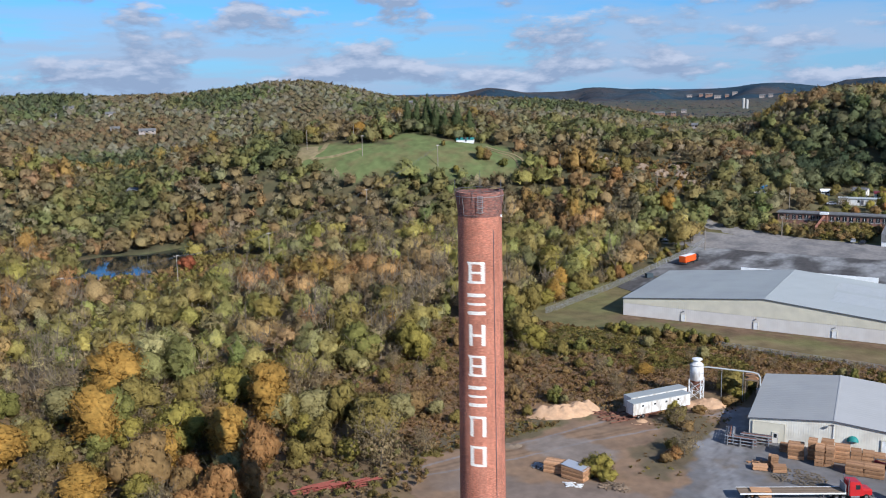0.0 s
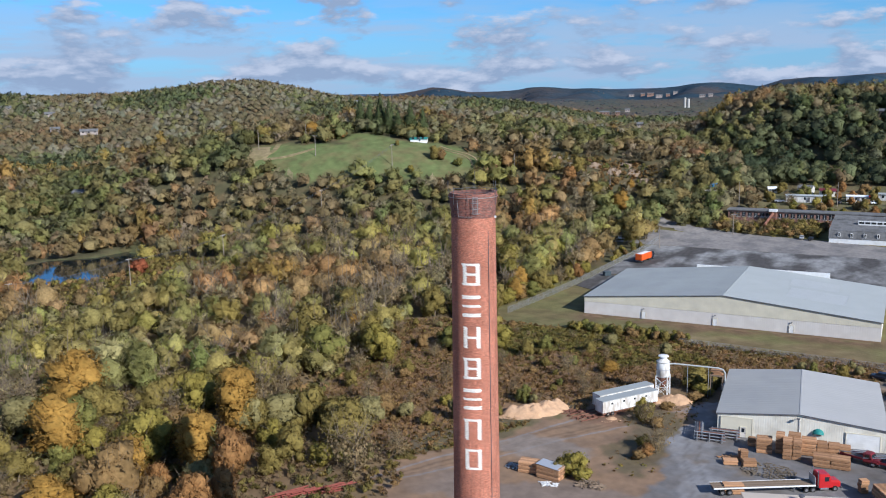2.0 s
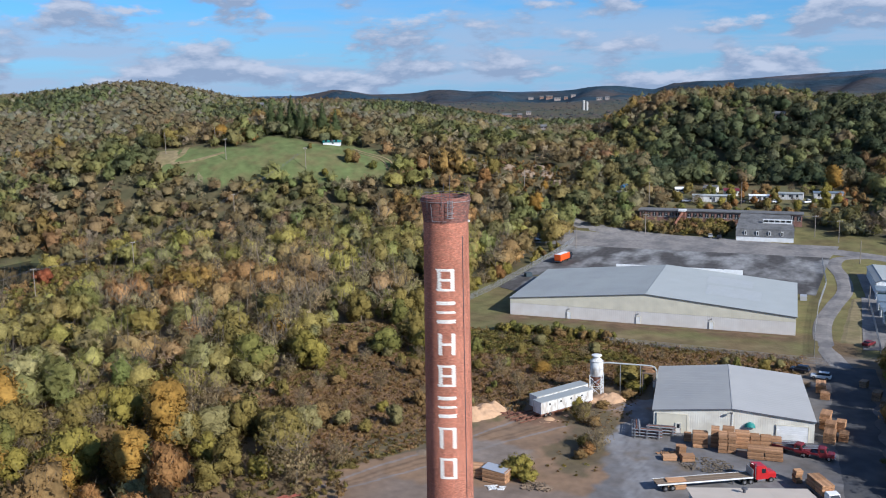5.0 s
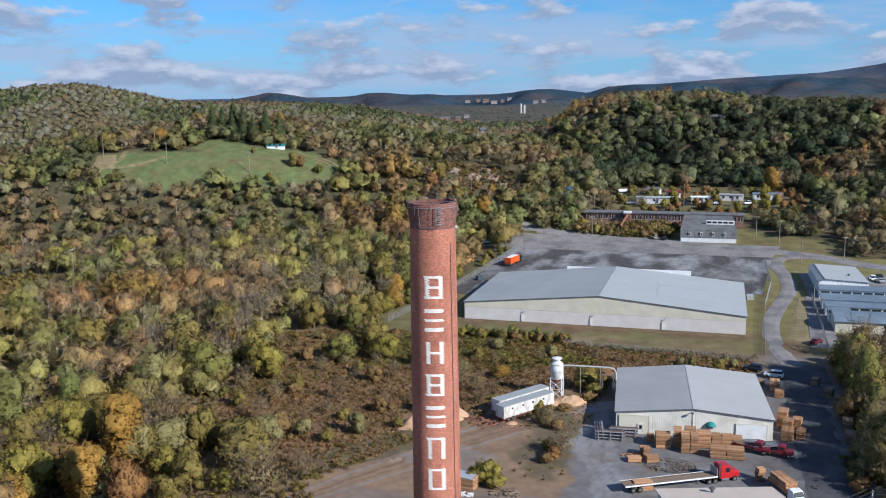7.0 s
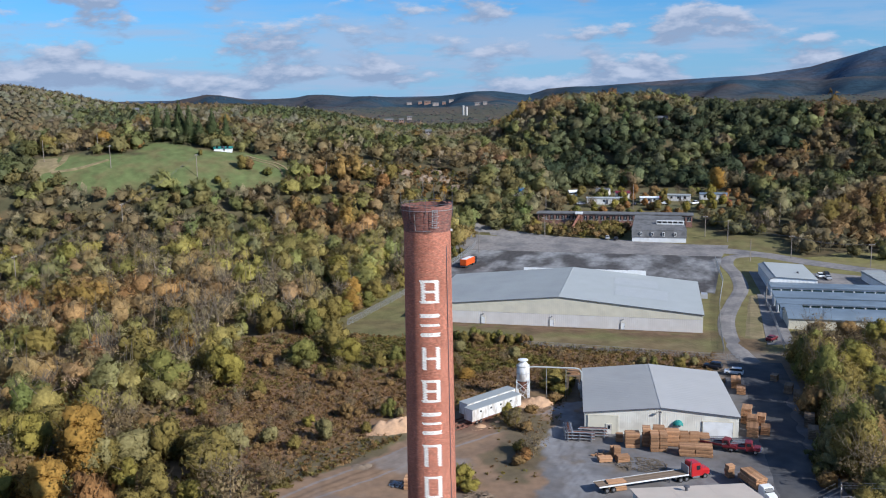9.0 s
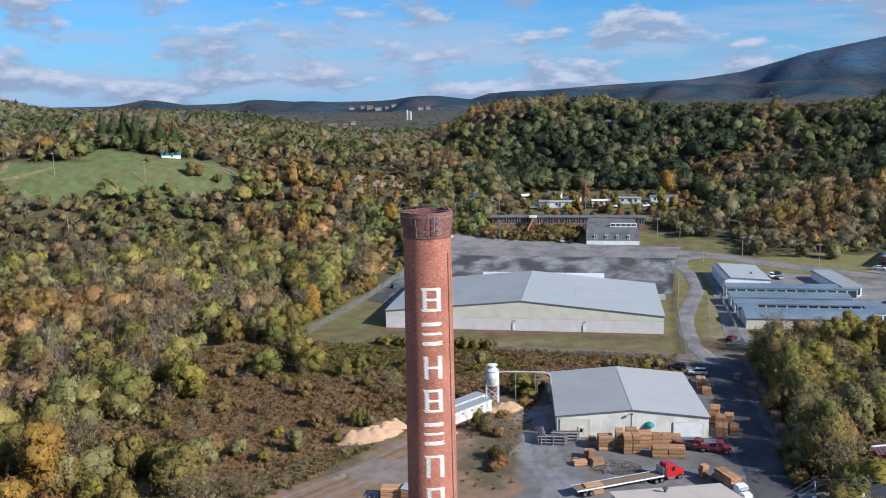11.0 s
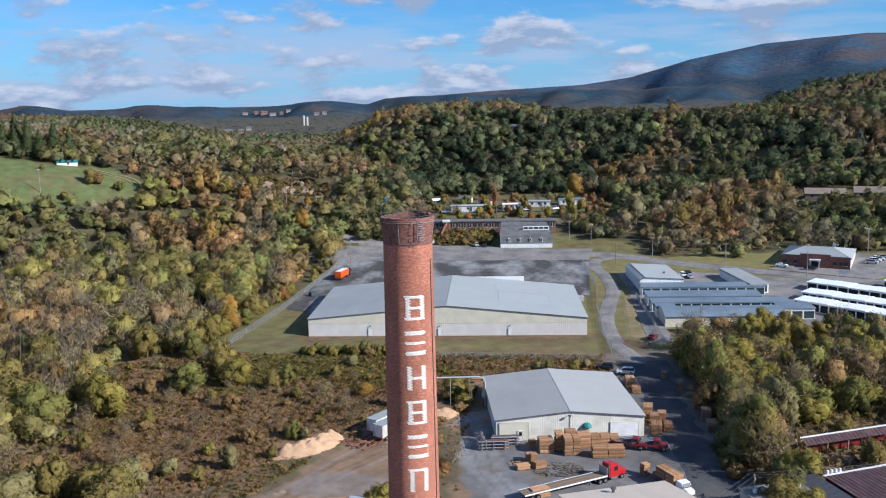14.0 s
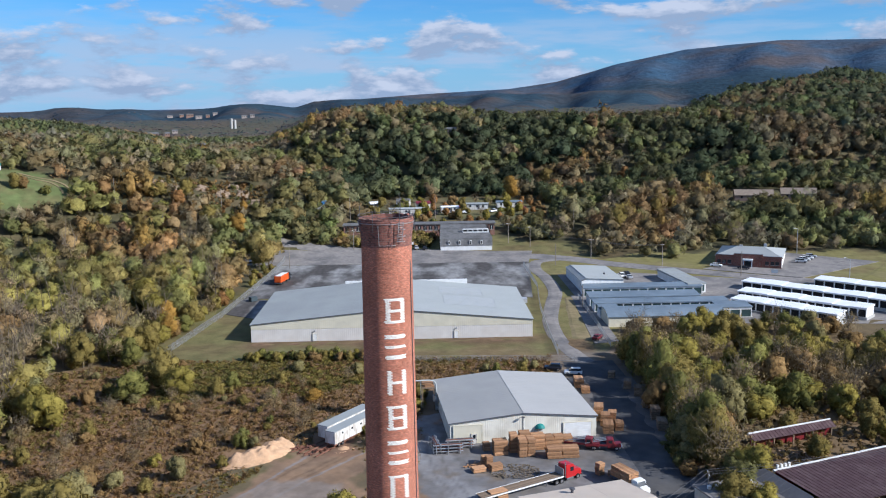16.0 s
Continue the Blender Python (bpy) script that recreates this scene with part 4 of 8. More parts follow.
def place_many(tmpl, xyz, scale, turn, tint, squash=1.0):
    """Copies of one template as arrays."""
    v, f, tone, nn = tmpl
    n = len(xyz)
    c, s = np.cos(turn), np.sin(turn)
    R = np.empty((n, len(v), 3), np.float32)
    R[:, :, 0] = nn[:, 0] * c[:, None] - nn[:, 1] * s[:, None]
    R[:, :, 1] = nn[:, 0] * s[:, None] + nn[:, 1] * c[:, None]
    R[:, :, 2] = nn[:, 2]
    P = np.empty((n, len(v), 3), np.float32)
    P[:, :, 0] = (v[:, 0] * c[:, None] - v[:, 1] * s[:, None]) * scale[:, None] + xyz[:, 0:1]
    P[:, :, 1] = (v[:, 0] * s[:, None] + v[:, 1] * c[:, None]) * scale[:, None] + xyz[:, 1:2]
    P[:, :, 2] = v[:, 2] * (scale * squash)[:, None] + xyz[:, 2:3]
    F = f[None] + (np.arange(n) * len(v))[:, None, None]
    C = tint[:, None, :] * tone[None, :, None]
    K = np.tile((tone[f[:, 0]] < 0.9).astype(np.int32), n)
    return P.reshape(-1, 3), F.reshape(-1, f.shape[1]), C.reshape(-1, 3), R.reshape(-1, 3), K


def join(chunks):
    V, F, C, R, K, n = [], [], [], [], [], 0
    for v, f, c, r, kk in chunks:
        V.append(v)
        F.append(f + n)
        C.append(c)
        R.append(r)
        K.append(kk)
        n += len(v)
    return np.concatenate(V), np.concatenate(F), np.concatenate(C), np.concatenate(R), np.concatenate(K)


def with_trunk(kind, r, h, leaves, leaf, lobes):
    """A whole tree as two arrays: crown and wood, of the given crown radius and height."""
    label, colr, form, share = KINDS[kind]
    cz = h - r * (0.95 if form == "round" else 1.25)
    v, f, tone, nn = crown(r, lobes, max(20, int(leaves * share)), leaf, form=form, core=share > 0.5)
    v = v + np.array((0, 0, cz))
    return (v, f, tone, nn), limbs(h * 0.95, r, (12 if share < 0.5 else 7) if form == "round" else 4, 0.55 if share < 0.7 else 0.8, twigs=7 if share < 0.5 else (2 if share < 0.7 else 0))


def mesh_of(kind, tmpl, name, colr):
    v, f, tone, nn = tmpl
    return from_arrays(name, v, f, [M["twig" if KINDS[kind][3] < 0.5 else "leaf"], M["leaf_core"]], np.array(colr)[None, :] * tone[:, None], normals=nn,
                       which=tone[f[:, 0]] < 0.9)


KIND_MESH = {}
for kind in [k for k in KINDS if not k.startswith("far") and k not in ("scrub", "weed", "pine")]:
    KIND_MESH[kind] = []
    for variant in range(2):
        ratio = {"tall": 2.7, "cone": 2.3}.get(KINDS[kind][2], 1.75)
        (crown_t, wood_t) = with_trunk(kind, 1.0 * 4.0, 4.0 * ratio, 2050, 0.31, 19 if KINDS[kind][2] == "round" else 9)
        KIND_MESH[kind].append((mesh_of(kind, crown_t, "crown", [1.09 * c for c in KINDS[kind][1]]), from_arrays("trunk", *wood_t, M["bark"])))


def tree(kind, x, y, r, group="", squash=1.0, name="tree"):
    crown_me, wood_me = KIND_MESH[kind][int(rng.integers(2))]
    k = r / 4.0
    wide, tall = rng.uniform(0.85, 1.18), rng.uniform(0.86, 1.28)
    broad = 1.3 if kind == "gold" else 1.0
    label = KINDS[kind][0]
    if r < 2.3:
        name, label = "shrub", label.replace("small tree", "shrub").replace("tree", "shrub")
    ob = thing(name, Matrix.LocRotScale((x, y, gz(x, y) - 0.1), Euler((0, 0, rng.uniform(0, 6.28))), (k * wide * broad, k / wide * broad, k * squash * tall / broad ** 0.5)), label, name, group)
    for nm, me in (("crown", crown_me), ("trunk", wood_me)):
        o = new(nm, me)
        o.parent = ob
    return ob


MILL = [(-50, 296), (24, 294), (46, 300), (26, 336), (-50, 336)]
NO_TREES = [PLANT, YARD, BIZ, POND, MEADOW]


def open_ground(x, y):
    """Where no wood grows."""
    bad = np.zeros(np.shape(x), bool)
    for cx, cy, rad in CLEARINGS:
        bad |= np.hypot(x - cx, y - cy) < rad
    for poly in NO_TREES + [STRIP, TRAILERS, FIELD_W, MILL, POND_SIDE, ROCKS, CHURCH]:
        bad |= inside(x, y, poly)
    return bad


def scatter(n, x0, x1, y0, y1, gap, keep):
    """Points at least about gap apart, on a jittered lattice."""
    xs, ys = np.arange(x0, x1, gap), np.arange(y0, y1, gap * 0.9)
    X, Y = np.meshgrid(xs, ys)
    X = X + (np.arange(len(ys)) % 2)[:, None] * gap / 2
    X = (X + rng.uniform(-0.42, 0.42, X.shape) * gap).ravel()
    Y = (Y + rng.uniform(-0.42, 0.42, Y.shape) * gap).ravel()
    k = keep(X, Y)
    return X[k], Y[k]


def in_view(x, y, lo=-62, hi=33):
    az = np.degrees(np.arctan2(x - CX, y - CY))
    return (az > lo) & (az < hi)


def kinds_at(x, y, names, weights, patchy=0.02, mixed=0.38):
    """Kinds in drifts: neighbours tend to be alike."""
    u = (np.sin(x * patchy * 2.1 + 3 * np.sin(y * patchy)) + np.sin(y * patchy * 1.7 + 2 * np.sin(x * patchy * 1.3))) * 0.25 + 0.5
    u = np.clip((1 - mixed) * u + mixed * rng.uniform(0, 1, len(x)), 0, 0.999)
    order = np.argsort(np.argsort(u)) / max(1, len(u))
    edges = np.cumsum(weights) / np.sum(weights)
    return np.array(names)[np.searchsorted(edges, order, side="right").clip(0, len(names) - 1)]


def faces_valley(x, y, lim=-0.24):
    """Slopes that look towards the middle of the camera's arc, and crests."""
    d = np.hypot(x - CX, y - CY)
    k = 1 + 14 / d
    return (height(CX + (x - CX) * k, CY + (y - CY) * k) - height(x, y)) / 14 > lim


MEAN_LEAF = np.array((0.190, 0.150, 0.060))


def forest(name, label, x, y, rad, names, weights, leaves, leaf, lobes, ratio=1.5, vary=0.13, trunks=False, mats=("leaf", "twig"), flat=False, kind="stuff", category="forest", sink=0.0, patchy=0.02, core=True, haze_tint=0.0, fresh=1.0, calm=0.3, mass=0, core_mat="leaf_core", squash=1.0):
    """A wood as one joined mesh."""
    ks = kinds_at(x, y, names, weights, patchy, 0.30)
    z = height(x, y)
    chunks, twiggy, wood = [], [], []
    for kd in names:
        sel = np.where(ks == kd)[0]
        if not len(sel):
            continue
        form, share = KINDS[kd][2], KINDS[kd][3]
        for half in range(3):
            s = sel[half::3]
            if not len(s):
                continue
            t = crown(1.0, lobes, max(4 if flat else 10, int(leaves * share)), leaf, form="round" if flat else form, core=core and (share > 0.4 or flat), cores=1 if lobes == 1 else 2, ball=0.85, calm=calm, mass=mass if share > 0.4 or flat else 0)
            rr = rad[s]
            hz = np.where(form == "round", ratio - 0.85, ratio - 0.6) * rr
            # distance haze put into the leaf colour: less red, more blue
            tint = (np.array(KINDS[kd][1]) if kd.startswith("far") else (0.8 * np.array(KINDS[kd][1]) + (0.2 if kd != "pine" else 0.08) * MEAN_LEAF) * (1 - 0.11 * haze_tint, 1 - 0.01 * haze_tint, 1 + 0.17 * haze_tint) * fresh)[None, :] * (1 + vary * rng.normal(size=(len(s), 1))).clip(0.45, 1.7) * (1 + 0.035 * rng.normal(size=(len(s), 3)))
            (twiggy if share < 0.5 and trunks else chunks).append(place_many(t, np.stack([x[s], y[s], z[s] + hz - sink], 1), rr, rng.uniform(0, 6.28, len(s)), tint.clip(0.008, 0.5), squash))
            if trunks:
                wv, wf = limbs(ratio * 1.0, 0.8, 5, 0.5, twigs=5 if share < 0.5 else 0)
                wood.append(place_many((wv, wf, np.ones(len(wv)), np.tile((0.0, 0.0, 1.0), (len(wv), 1))), np.stack([x[s], y[s], z[s]], 1), rr, rng.uniform(0, 6.28, len(s)), np.full((len(s), 3), 0.2)))
    v, f, c, r, kk = join(chunks)
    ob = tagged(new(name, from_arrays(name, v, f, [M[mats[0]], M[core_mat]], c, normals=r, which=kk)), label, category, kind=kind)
    if twiggy:
        v, f, c, r, kk = join(twiggy)
        w = new("twigs", from_arrays("twigs", v, f, [M[mats[1]], M["leaf_core"]], c, normals=r, which=kk))
        w.parent = ob
        tagged(w, kind="stuff")
    if wood:
        v, f, c, r, kk = join(wood)
        w = new("trunks", from_arrays("trunks", v, f, M["bark"]))
        w.parent = ob
        tagged(w, kind="stuff")
    return ob


def plant_woods():
    # the wood beside the field: single trees
    def keep(x, y):
        d = np.hypot(x - CX, y - CY)
        return in_view(x, y, -60, 30) & ~open_ground(x, y) & (x < -58) & (d < 205) & (y > 0) & (np.hypot(x + 66, y - 25) > 11.5)

    x, y = scatter(0, -200, -50, -40, 150, 8.2, keep)
    ks = kinds_at(x, y, ["olive", "green", "lime", "bare", "gold", "sage", "brown", "rust", "cedar"], [6.5, 5, 3.4, 7, 1.8, 1.8, 1.6, 1.8, 0.5], 0.035)
    for xx, yy, kd in zip(x, y, ks):
        tree(str(kd), xx, yy, rng.uniform(2.6, 4.2) * rng.choice([0.8, 1.1, 1.6]) * (0.8 if kd in ("gold", "cedar") else 1), "trees of the wood")

    # belt of trees east of the plant road
    def keep2(x, y):
        return in_view(x, y, -60, 31) & ~open_ground(x, y) & (x > 40) & (x < 110)

    x, y = scatter(0, 38, 112, 40, 176, 7.6, keep2)
    ks = kinds_at(x, y, ["olive", "lime", "green", "bare", "brown", "sage"], [5, 5, 3.5, 5, 2.6, 1.2], 0.05)
    for xx, yy, kd in zip(x, y, ks):
        if 49 < xx and yy < 96:                           # low growth round the open sheds
            clear = True
            for (xa, ya), (xb, yb), dep in (((50.0, 61.2), (84.0, 74.4), 14.0), ((50.5, 80.0), (73.5, 88.4), 5.0)):
                w = math.hypot(xb - xa, yb - ya)
                ux, uy = (xb - xa) / w, (yb - ya) / w
                along, across = (xx - xa) * ux + (yy - ya) * uy, -(xx - xa) * uy + (yy - ya) * ux
                clear &= not (-3 < along < w + 3 and -dep - 3 < across < 3)
            if clear:
                tree(str(kd), xx, yy, rng.uniform(1.8, 3.0), "saplings by the open sheds", name="sapling")
            continue
        tree(str(kd), xx, yy, rng.uniform(3.8, 5.8) * (0.72 if yy > 138 else 1.0), "trees of the belt", 0.98)
    for i in range(13):                                   # the row along the lane
        yy = 74 + 6.4 * i + rng.uniform(-1, 1)
        tree(("olive", "green", "bare", "olive", "green")[i % 5], 43.0 + rng.uniform(-0.8, 1.2), yy, rng.uniform(4.6, 5.8) * (0.8 if yy > 138 else 1.0), "trees of the belt", 1.0 if yy > 138 else 1.32)

    # saplings and bushes that stand in the rough field
    x, y = scatter(0, -108, 16, 56, 146, 6.4, lambda x, y: inside(x, y, FIELD_W) & ~inside(x, y, YARD))
    for i, (xx, yy) in enumerate(zip(x, y)):
        if math.sin(xx * 0.11 + 1.3 * math.sin(yy * 0.07)) + 0.9 * rng.normal() < 0.1:
            continue
        tree(("sage", "olive", "bare", "green", "bare", "bare", "brown")[int(rng.integers(7))], xx + rng.uniform(-2, 2), yy + rng.uniform(-2, 2), 0.8 + 1.6 * rng.uniform(0, 1) ** 2, "saplings in the rough field", name="sapling")

    # the wood farther off
    def keep3(x, y):
        d = np.hypot(x - CX, y - CY)
        return in_view(x, y) & ~open_ground(x, y) & (x < -58) & (d >= 205) & (d < 400)

    x, y = scatter(0, -420, -50, 20, 330, 6.6, keep3)
    forest("woods", "mixed autumn wood of olive, gold and grey-brown trees", x, y, 2.9 + 4.2 * rng.uniform(0, 1, len(x)) ** 1.7,
           ["olive", "green", "dark", "lime", "sage", "bare", "brown", "rust", "gold", "red"], [6, 2.6, 0.6, 2.8, 2.6, 7.5, 6, 2.2, 0.5, 0.02], 215, 0.188, 8, calm=0.5, mass=2, ratio=1.8, haze_tint=0.3, fresh=1.24, trunks=True, patchy=0.025)

    # hillsides
    def keep4(x, y):
        d = np.hypot(x - CX, y - CY)
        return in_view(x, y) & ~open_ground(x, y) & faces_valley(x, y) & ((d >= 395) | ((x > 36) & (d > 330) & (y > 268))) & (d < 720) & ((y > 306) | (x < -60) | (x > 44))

    x, y = scatter(0, -700, 420, 60, 640, 7.2, keep4)
    rad = 3.7 + 3.6 * rng.uniform(0, 1, len(x)) ** 2.0
    names = ["dark", "green", "olive", "sage", "bare", "brown", "rust", "gold", "lime"]
    west = x + 25 * np.sin(y * 0.03) < 5
    high = (x > 195) & (y > 440)
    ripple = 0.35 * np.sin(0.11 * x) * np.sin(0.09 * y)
    # dark evergreens, whose colour also carries the cloud shade on this slope
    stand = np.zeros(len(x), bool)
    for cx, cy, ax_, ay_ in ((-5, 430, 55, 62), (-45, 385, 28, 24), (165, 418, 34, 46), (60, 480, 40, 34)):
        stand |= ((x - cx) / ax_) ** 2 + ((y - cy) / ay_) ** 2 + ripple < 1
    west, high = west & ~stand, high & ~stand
    forest("woods", "blackish-green evergreens on the hillside, cloud shade in their colour", x[stand], y[stand], rad[stand] * 1.1, ["pine", "dark", "green", "brown"], [9, 5, 2, 1], 112, 0.225, 7, calm=0.7, mass=2, ratio=1.7, vary=0.14, haze_tint=1.5,
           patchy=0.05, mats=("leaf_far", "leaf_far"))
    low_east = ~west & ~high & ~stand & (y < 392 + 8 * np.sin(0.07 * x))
    for sel, lab, w, haze_tint in ((low_east, "brown and olive wood behind the highway", [2.6, 2.0, 4.4, 1.6, 6, 9, 4.0, 0.7, 0.8], 1.21),
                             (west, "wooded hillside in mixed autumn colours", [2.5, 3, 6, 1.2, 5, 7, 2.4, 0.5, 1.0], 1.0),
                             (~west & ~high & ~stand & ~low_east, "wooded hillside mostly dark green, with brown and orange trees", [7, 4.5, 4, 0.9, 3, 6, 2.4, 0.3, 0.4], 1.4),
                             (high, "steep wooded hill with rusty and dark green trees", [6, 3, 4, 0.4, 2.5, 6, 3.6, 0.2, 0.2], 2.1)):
        # fresh under 1 darkens eastern slopes: cloud shade put into the leaf colour
        forest("woods", lab, x[sel], y[sel], rad[sel] * (1.12 if haze_tint > 2 else 1.0), names, w, 90, 0.25, 7, calm=0.7, mass=2, ratio=1.5, vary=0.14, haze_tint=haze_tint, fresh=1.02 if haze_tint < 1.2 else (0.88 if haze_tint < 1.3 else 0.86), patchy=0.024, mats=("leaf_far", "leaf_far"))

    def keep5(x, y):
        d = np.hypot(x - CX, y - CY)
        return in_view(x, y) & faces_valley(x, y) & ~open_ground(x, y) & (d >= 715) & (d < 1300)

    x, y = scatter(0, -1150, 760, 150, 1250, 9.6, keep5)
    size, east = rng.uniform(5.2, 8.2, len(x)), x > 90
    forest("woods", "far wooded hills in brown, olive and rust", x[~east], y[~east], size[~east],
           ["dark", "green", "olive", "bare", "brown", "rust"], [2.2, 1.2, 3, 5, 7, 1.6], 17, 0.36, 4, calm=0.9, mass=1, ratio=1.0, vary=0.10, haze_tint=1.8, patchy=0.010, mats=("leaf_far", "leaf_far"), flat=True)
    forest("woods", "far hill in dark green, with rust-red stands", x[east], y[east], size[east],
           ["dark", "green", "olive", "brown", "rust"], [6, 2, 3, 4, 4], 17, 0.36, 4, calm=0.9, mass=1, ratio=1.0, vary=0.10, haze_tint=2.2, fresh=0.76, patchy=0.016, mats=("leaf_far", "leaf_far"), flat=True)

    def keep6(x, y):
        d = np.hypot(x - CX, y - CY)
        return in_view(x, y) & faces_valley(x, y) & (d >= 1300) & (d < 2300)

    x, y = scatter(0, -2100, 1300, 400, 2250, 18.5, keep6)
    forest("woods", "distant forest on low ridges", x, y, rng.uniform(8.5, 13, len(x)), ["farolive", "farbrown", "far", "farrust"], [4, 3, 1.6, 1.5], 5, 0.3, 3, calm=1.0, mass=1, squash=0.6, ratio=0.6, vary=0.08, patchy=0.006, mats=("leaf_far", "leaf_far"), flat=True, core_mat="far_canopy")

    # the far mountains: broad clumps of forest on camera-facing slopes, tinted haze blue
    for gap, lo, hi, names, w, lab in ((25.0, 2720, 3070, ["far", "farbrown", "farolive"], [6, 2, 2], "dark forest on the far ridge, haze blue in its colour"),
                                       (29.0, 3250, 4090, ["farmount", "farrust", "farslope", "far"], [4, 2.2, 4, 0.6], "rusty forest on the far mountain, haze blue in its colour")):
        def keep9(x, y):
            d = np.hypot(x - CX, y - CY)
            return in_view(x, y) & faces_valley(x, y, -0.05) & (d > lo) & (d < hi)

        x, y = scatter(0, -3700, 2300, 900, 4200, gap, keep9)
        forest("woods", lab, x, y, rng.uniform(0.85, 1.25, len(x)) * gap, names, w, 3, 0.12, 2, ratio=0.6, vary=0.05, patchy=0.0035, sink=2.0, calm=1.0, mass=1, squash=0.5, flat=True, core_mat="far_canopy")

    # low scrub in the field and on its edges
    def keep7(x, y):
        return inside(x, y, FIELD_W) & ~inside(x, y, YARD) & (np.hypot((x + 45.5) * 0.8, y - 83.8) > 6.5) & (np.hypot(x + 27, y - 91) > 9)

    x, y = scatter(0, -115, 30, 45, 152, 0.78, keep7)
    green = (y > 128 + 0.1 * x + 5 * np.sin(0.2 * x)) & (x > -78) & (x < -22 + 6 * np.sin(y * 0.3)) & (y < 147)
    for sel, nm, lab, names, w in ((~green, "scrub", "rough field of brown weeds and low brambles", ["scrub", "weed", "brown", "olive"], [5, 7, 2, 1.0]),
                                   (green, "scrub", "thicket of green brambles along the mown strip", ["green", "olive", "lime", "weed"], [5, 4, 2, 1.5])):
        xs, ys = x[sel], y[sel]
        forest(nm, lab, xs, ys, rng.uniform(0.5, 1.0, len(xs)) * rng.choice([0.8, 1.0, 1.4], len(xs)) * np.where(green[sel], 1.5, 1.0), names, w, 20, 0.55, 2, ratio=0.55, category="scrub", patchy=0.03, core=False)

    def keep10(x, y):
        bank = (x > -25 - 0.1 * (y - 70) + np.sin(y * 0.5)) & (x < -15 + 0.8 * np.sin(y * 0.7)) & (y > 61) & (y < 92) & ((y > 85) | (np.sin(x * 1.7 + y * 0.9) * np.sin(y * 1.1 - x * 0.4) > 0.35))
        return bank | ((x > -27) & (x < -13) & (y > 92) & (y < 119) & (x > -16 - 0.3 * (112 - y)))

    x, y = scatter(0, -30, -12, 58, 122, 1.15, keep10)
    forest("scrub", "brown and olive weeds on the bank between drive and gravel", x, y, rng.uniform(0.25, 0.6, len(x)), ["weed", "olive", "scrub", "lime"], [6, 3, 3, 1.2],
           24, 0.6, 2, ratio=0.8, category="scrub", patchy=0.09, core=False)

    x, y = scatter(0, -272, -200, 94, 192, 2.4, lambda x, y: inside(x, y, POND_SIDE) & ~inside(x, y, POND))
    forest("shrubs", "low shrubs and saplings on the pond bank", x, y, rng.uniform(0.8, 2.2, len(x)), ["olive", "brown", "lime", "green", "weed"], [4, 3, 3, 2, 4], 40, 0.4, 3, ratio=1.2, category="shrubs", patchy=0.06)

    x, y = scatter(0, -150, -84, 324, 362, 3.0, lambda x, y: inside(x, y, ROCKS))
    forest("shrubs", "scrubby saplings rooted in the cut bank", x, y, rng.uniform(0.8, 2.2, len(x)), ["olive", "brown", "rust", "green", "weed"], [4, 4, 2, 2, 3], 40, 0.4, 3, ratio=1.3, category="shrubs", patchy=0.06)

    # trees between the mobile homes
    x, y = scatter(0, -36, 52, 338, 386, 7.5, lambda x, y: inside(x, y, TRAILERS))
    for i, (xx, yy) in enumerate(zip(x, y)):
        if all(abs(xx - hx) > 6 or abs(yy - hy) > 4 for hx, hy in ((-19, 361), (-14, 361), (-24, 361), (2.5, 364), (17, 369), (33.5, 372), (-11, 379), (-21, 378))):
            tree(("brown", "olive", "bare", "green", "lime", "rust")[i % 6], xx, yy, rng.uniform(1.6, 3.2), "trees among the mobile homes")

    x, y = scatter(0, -50, -5, 305, 321, 3.2, lambda x, y: (x < -6) | (y > 318))
    forest("shrubs", "hedge of brown and olive shrubs before the mill", x, y, rng.uniform(1.6, 3.4, len(x)), ["olive", "brown", "lime", "bare"], [4, 5, 1, 4], 70, 0.30, 4, ratio=1.5, category="shrubs", patchy=0.06)

    def keep8(x, y):
        d = np.hypot(x - CX, y - CY)
        return in_view(x, y, -60, 31) & ~open_ground(x, y) & (d < 215) & ((x < -54) | (x > 40)) & (y > 0)

    x, y = scatter(0, -205, 112, -40, 176, 2.2, keep8)
    forest("scrub", "undergrowth of weeds and saplings beneath the trees", x, y, rng.uniform(0.7, 1.9, len(x)), ["brown", "olive", "bare", "sage", "lime", "rust"], [5, 4, 4, 2, 1.5, 1],
           28, 0.40, 2, ratio=1.25, category="scrub", patchy=0.05)


plant_woods()

# ---- the chimney ----
def uv_of(ob, fn):
    me = ob.data
    layer = me.uv_layers.new(name="UVMap")
    for p in me.polygons:
        us = [fn(me.vertices[me.loops[li].vertex_index].co, p) for li in p.loop_indices]
        lo = min(u for u, _ in us)
        for li, (u, v) in zip(p.loop_indices, us):
            if u - lo > 8:
                u -= STACK_WRAP
            layer.data[li].uv = (u, v)


STACK_WRAP = 2 * math.pi * 2.4
AX, AY = -15.92, -8.70


def stack_r(z):
    return 2.345 + (51.5 - z) * 0.0073


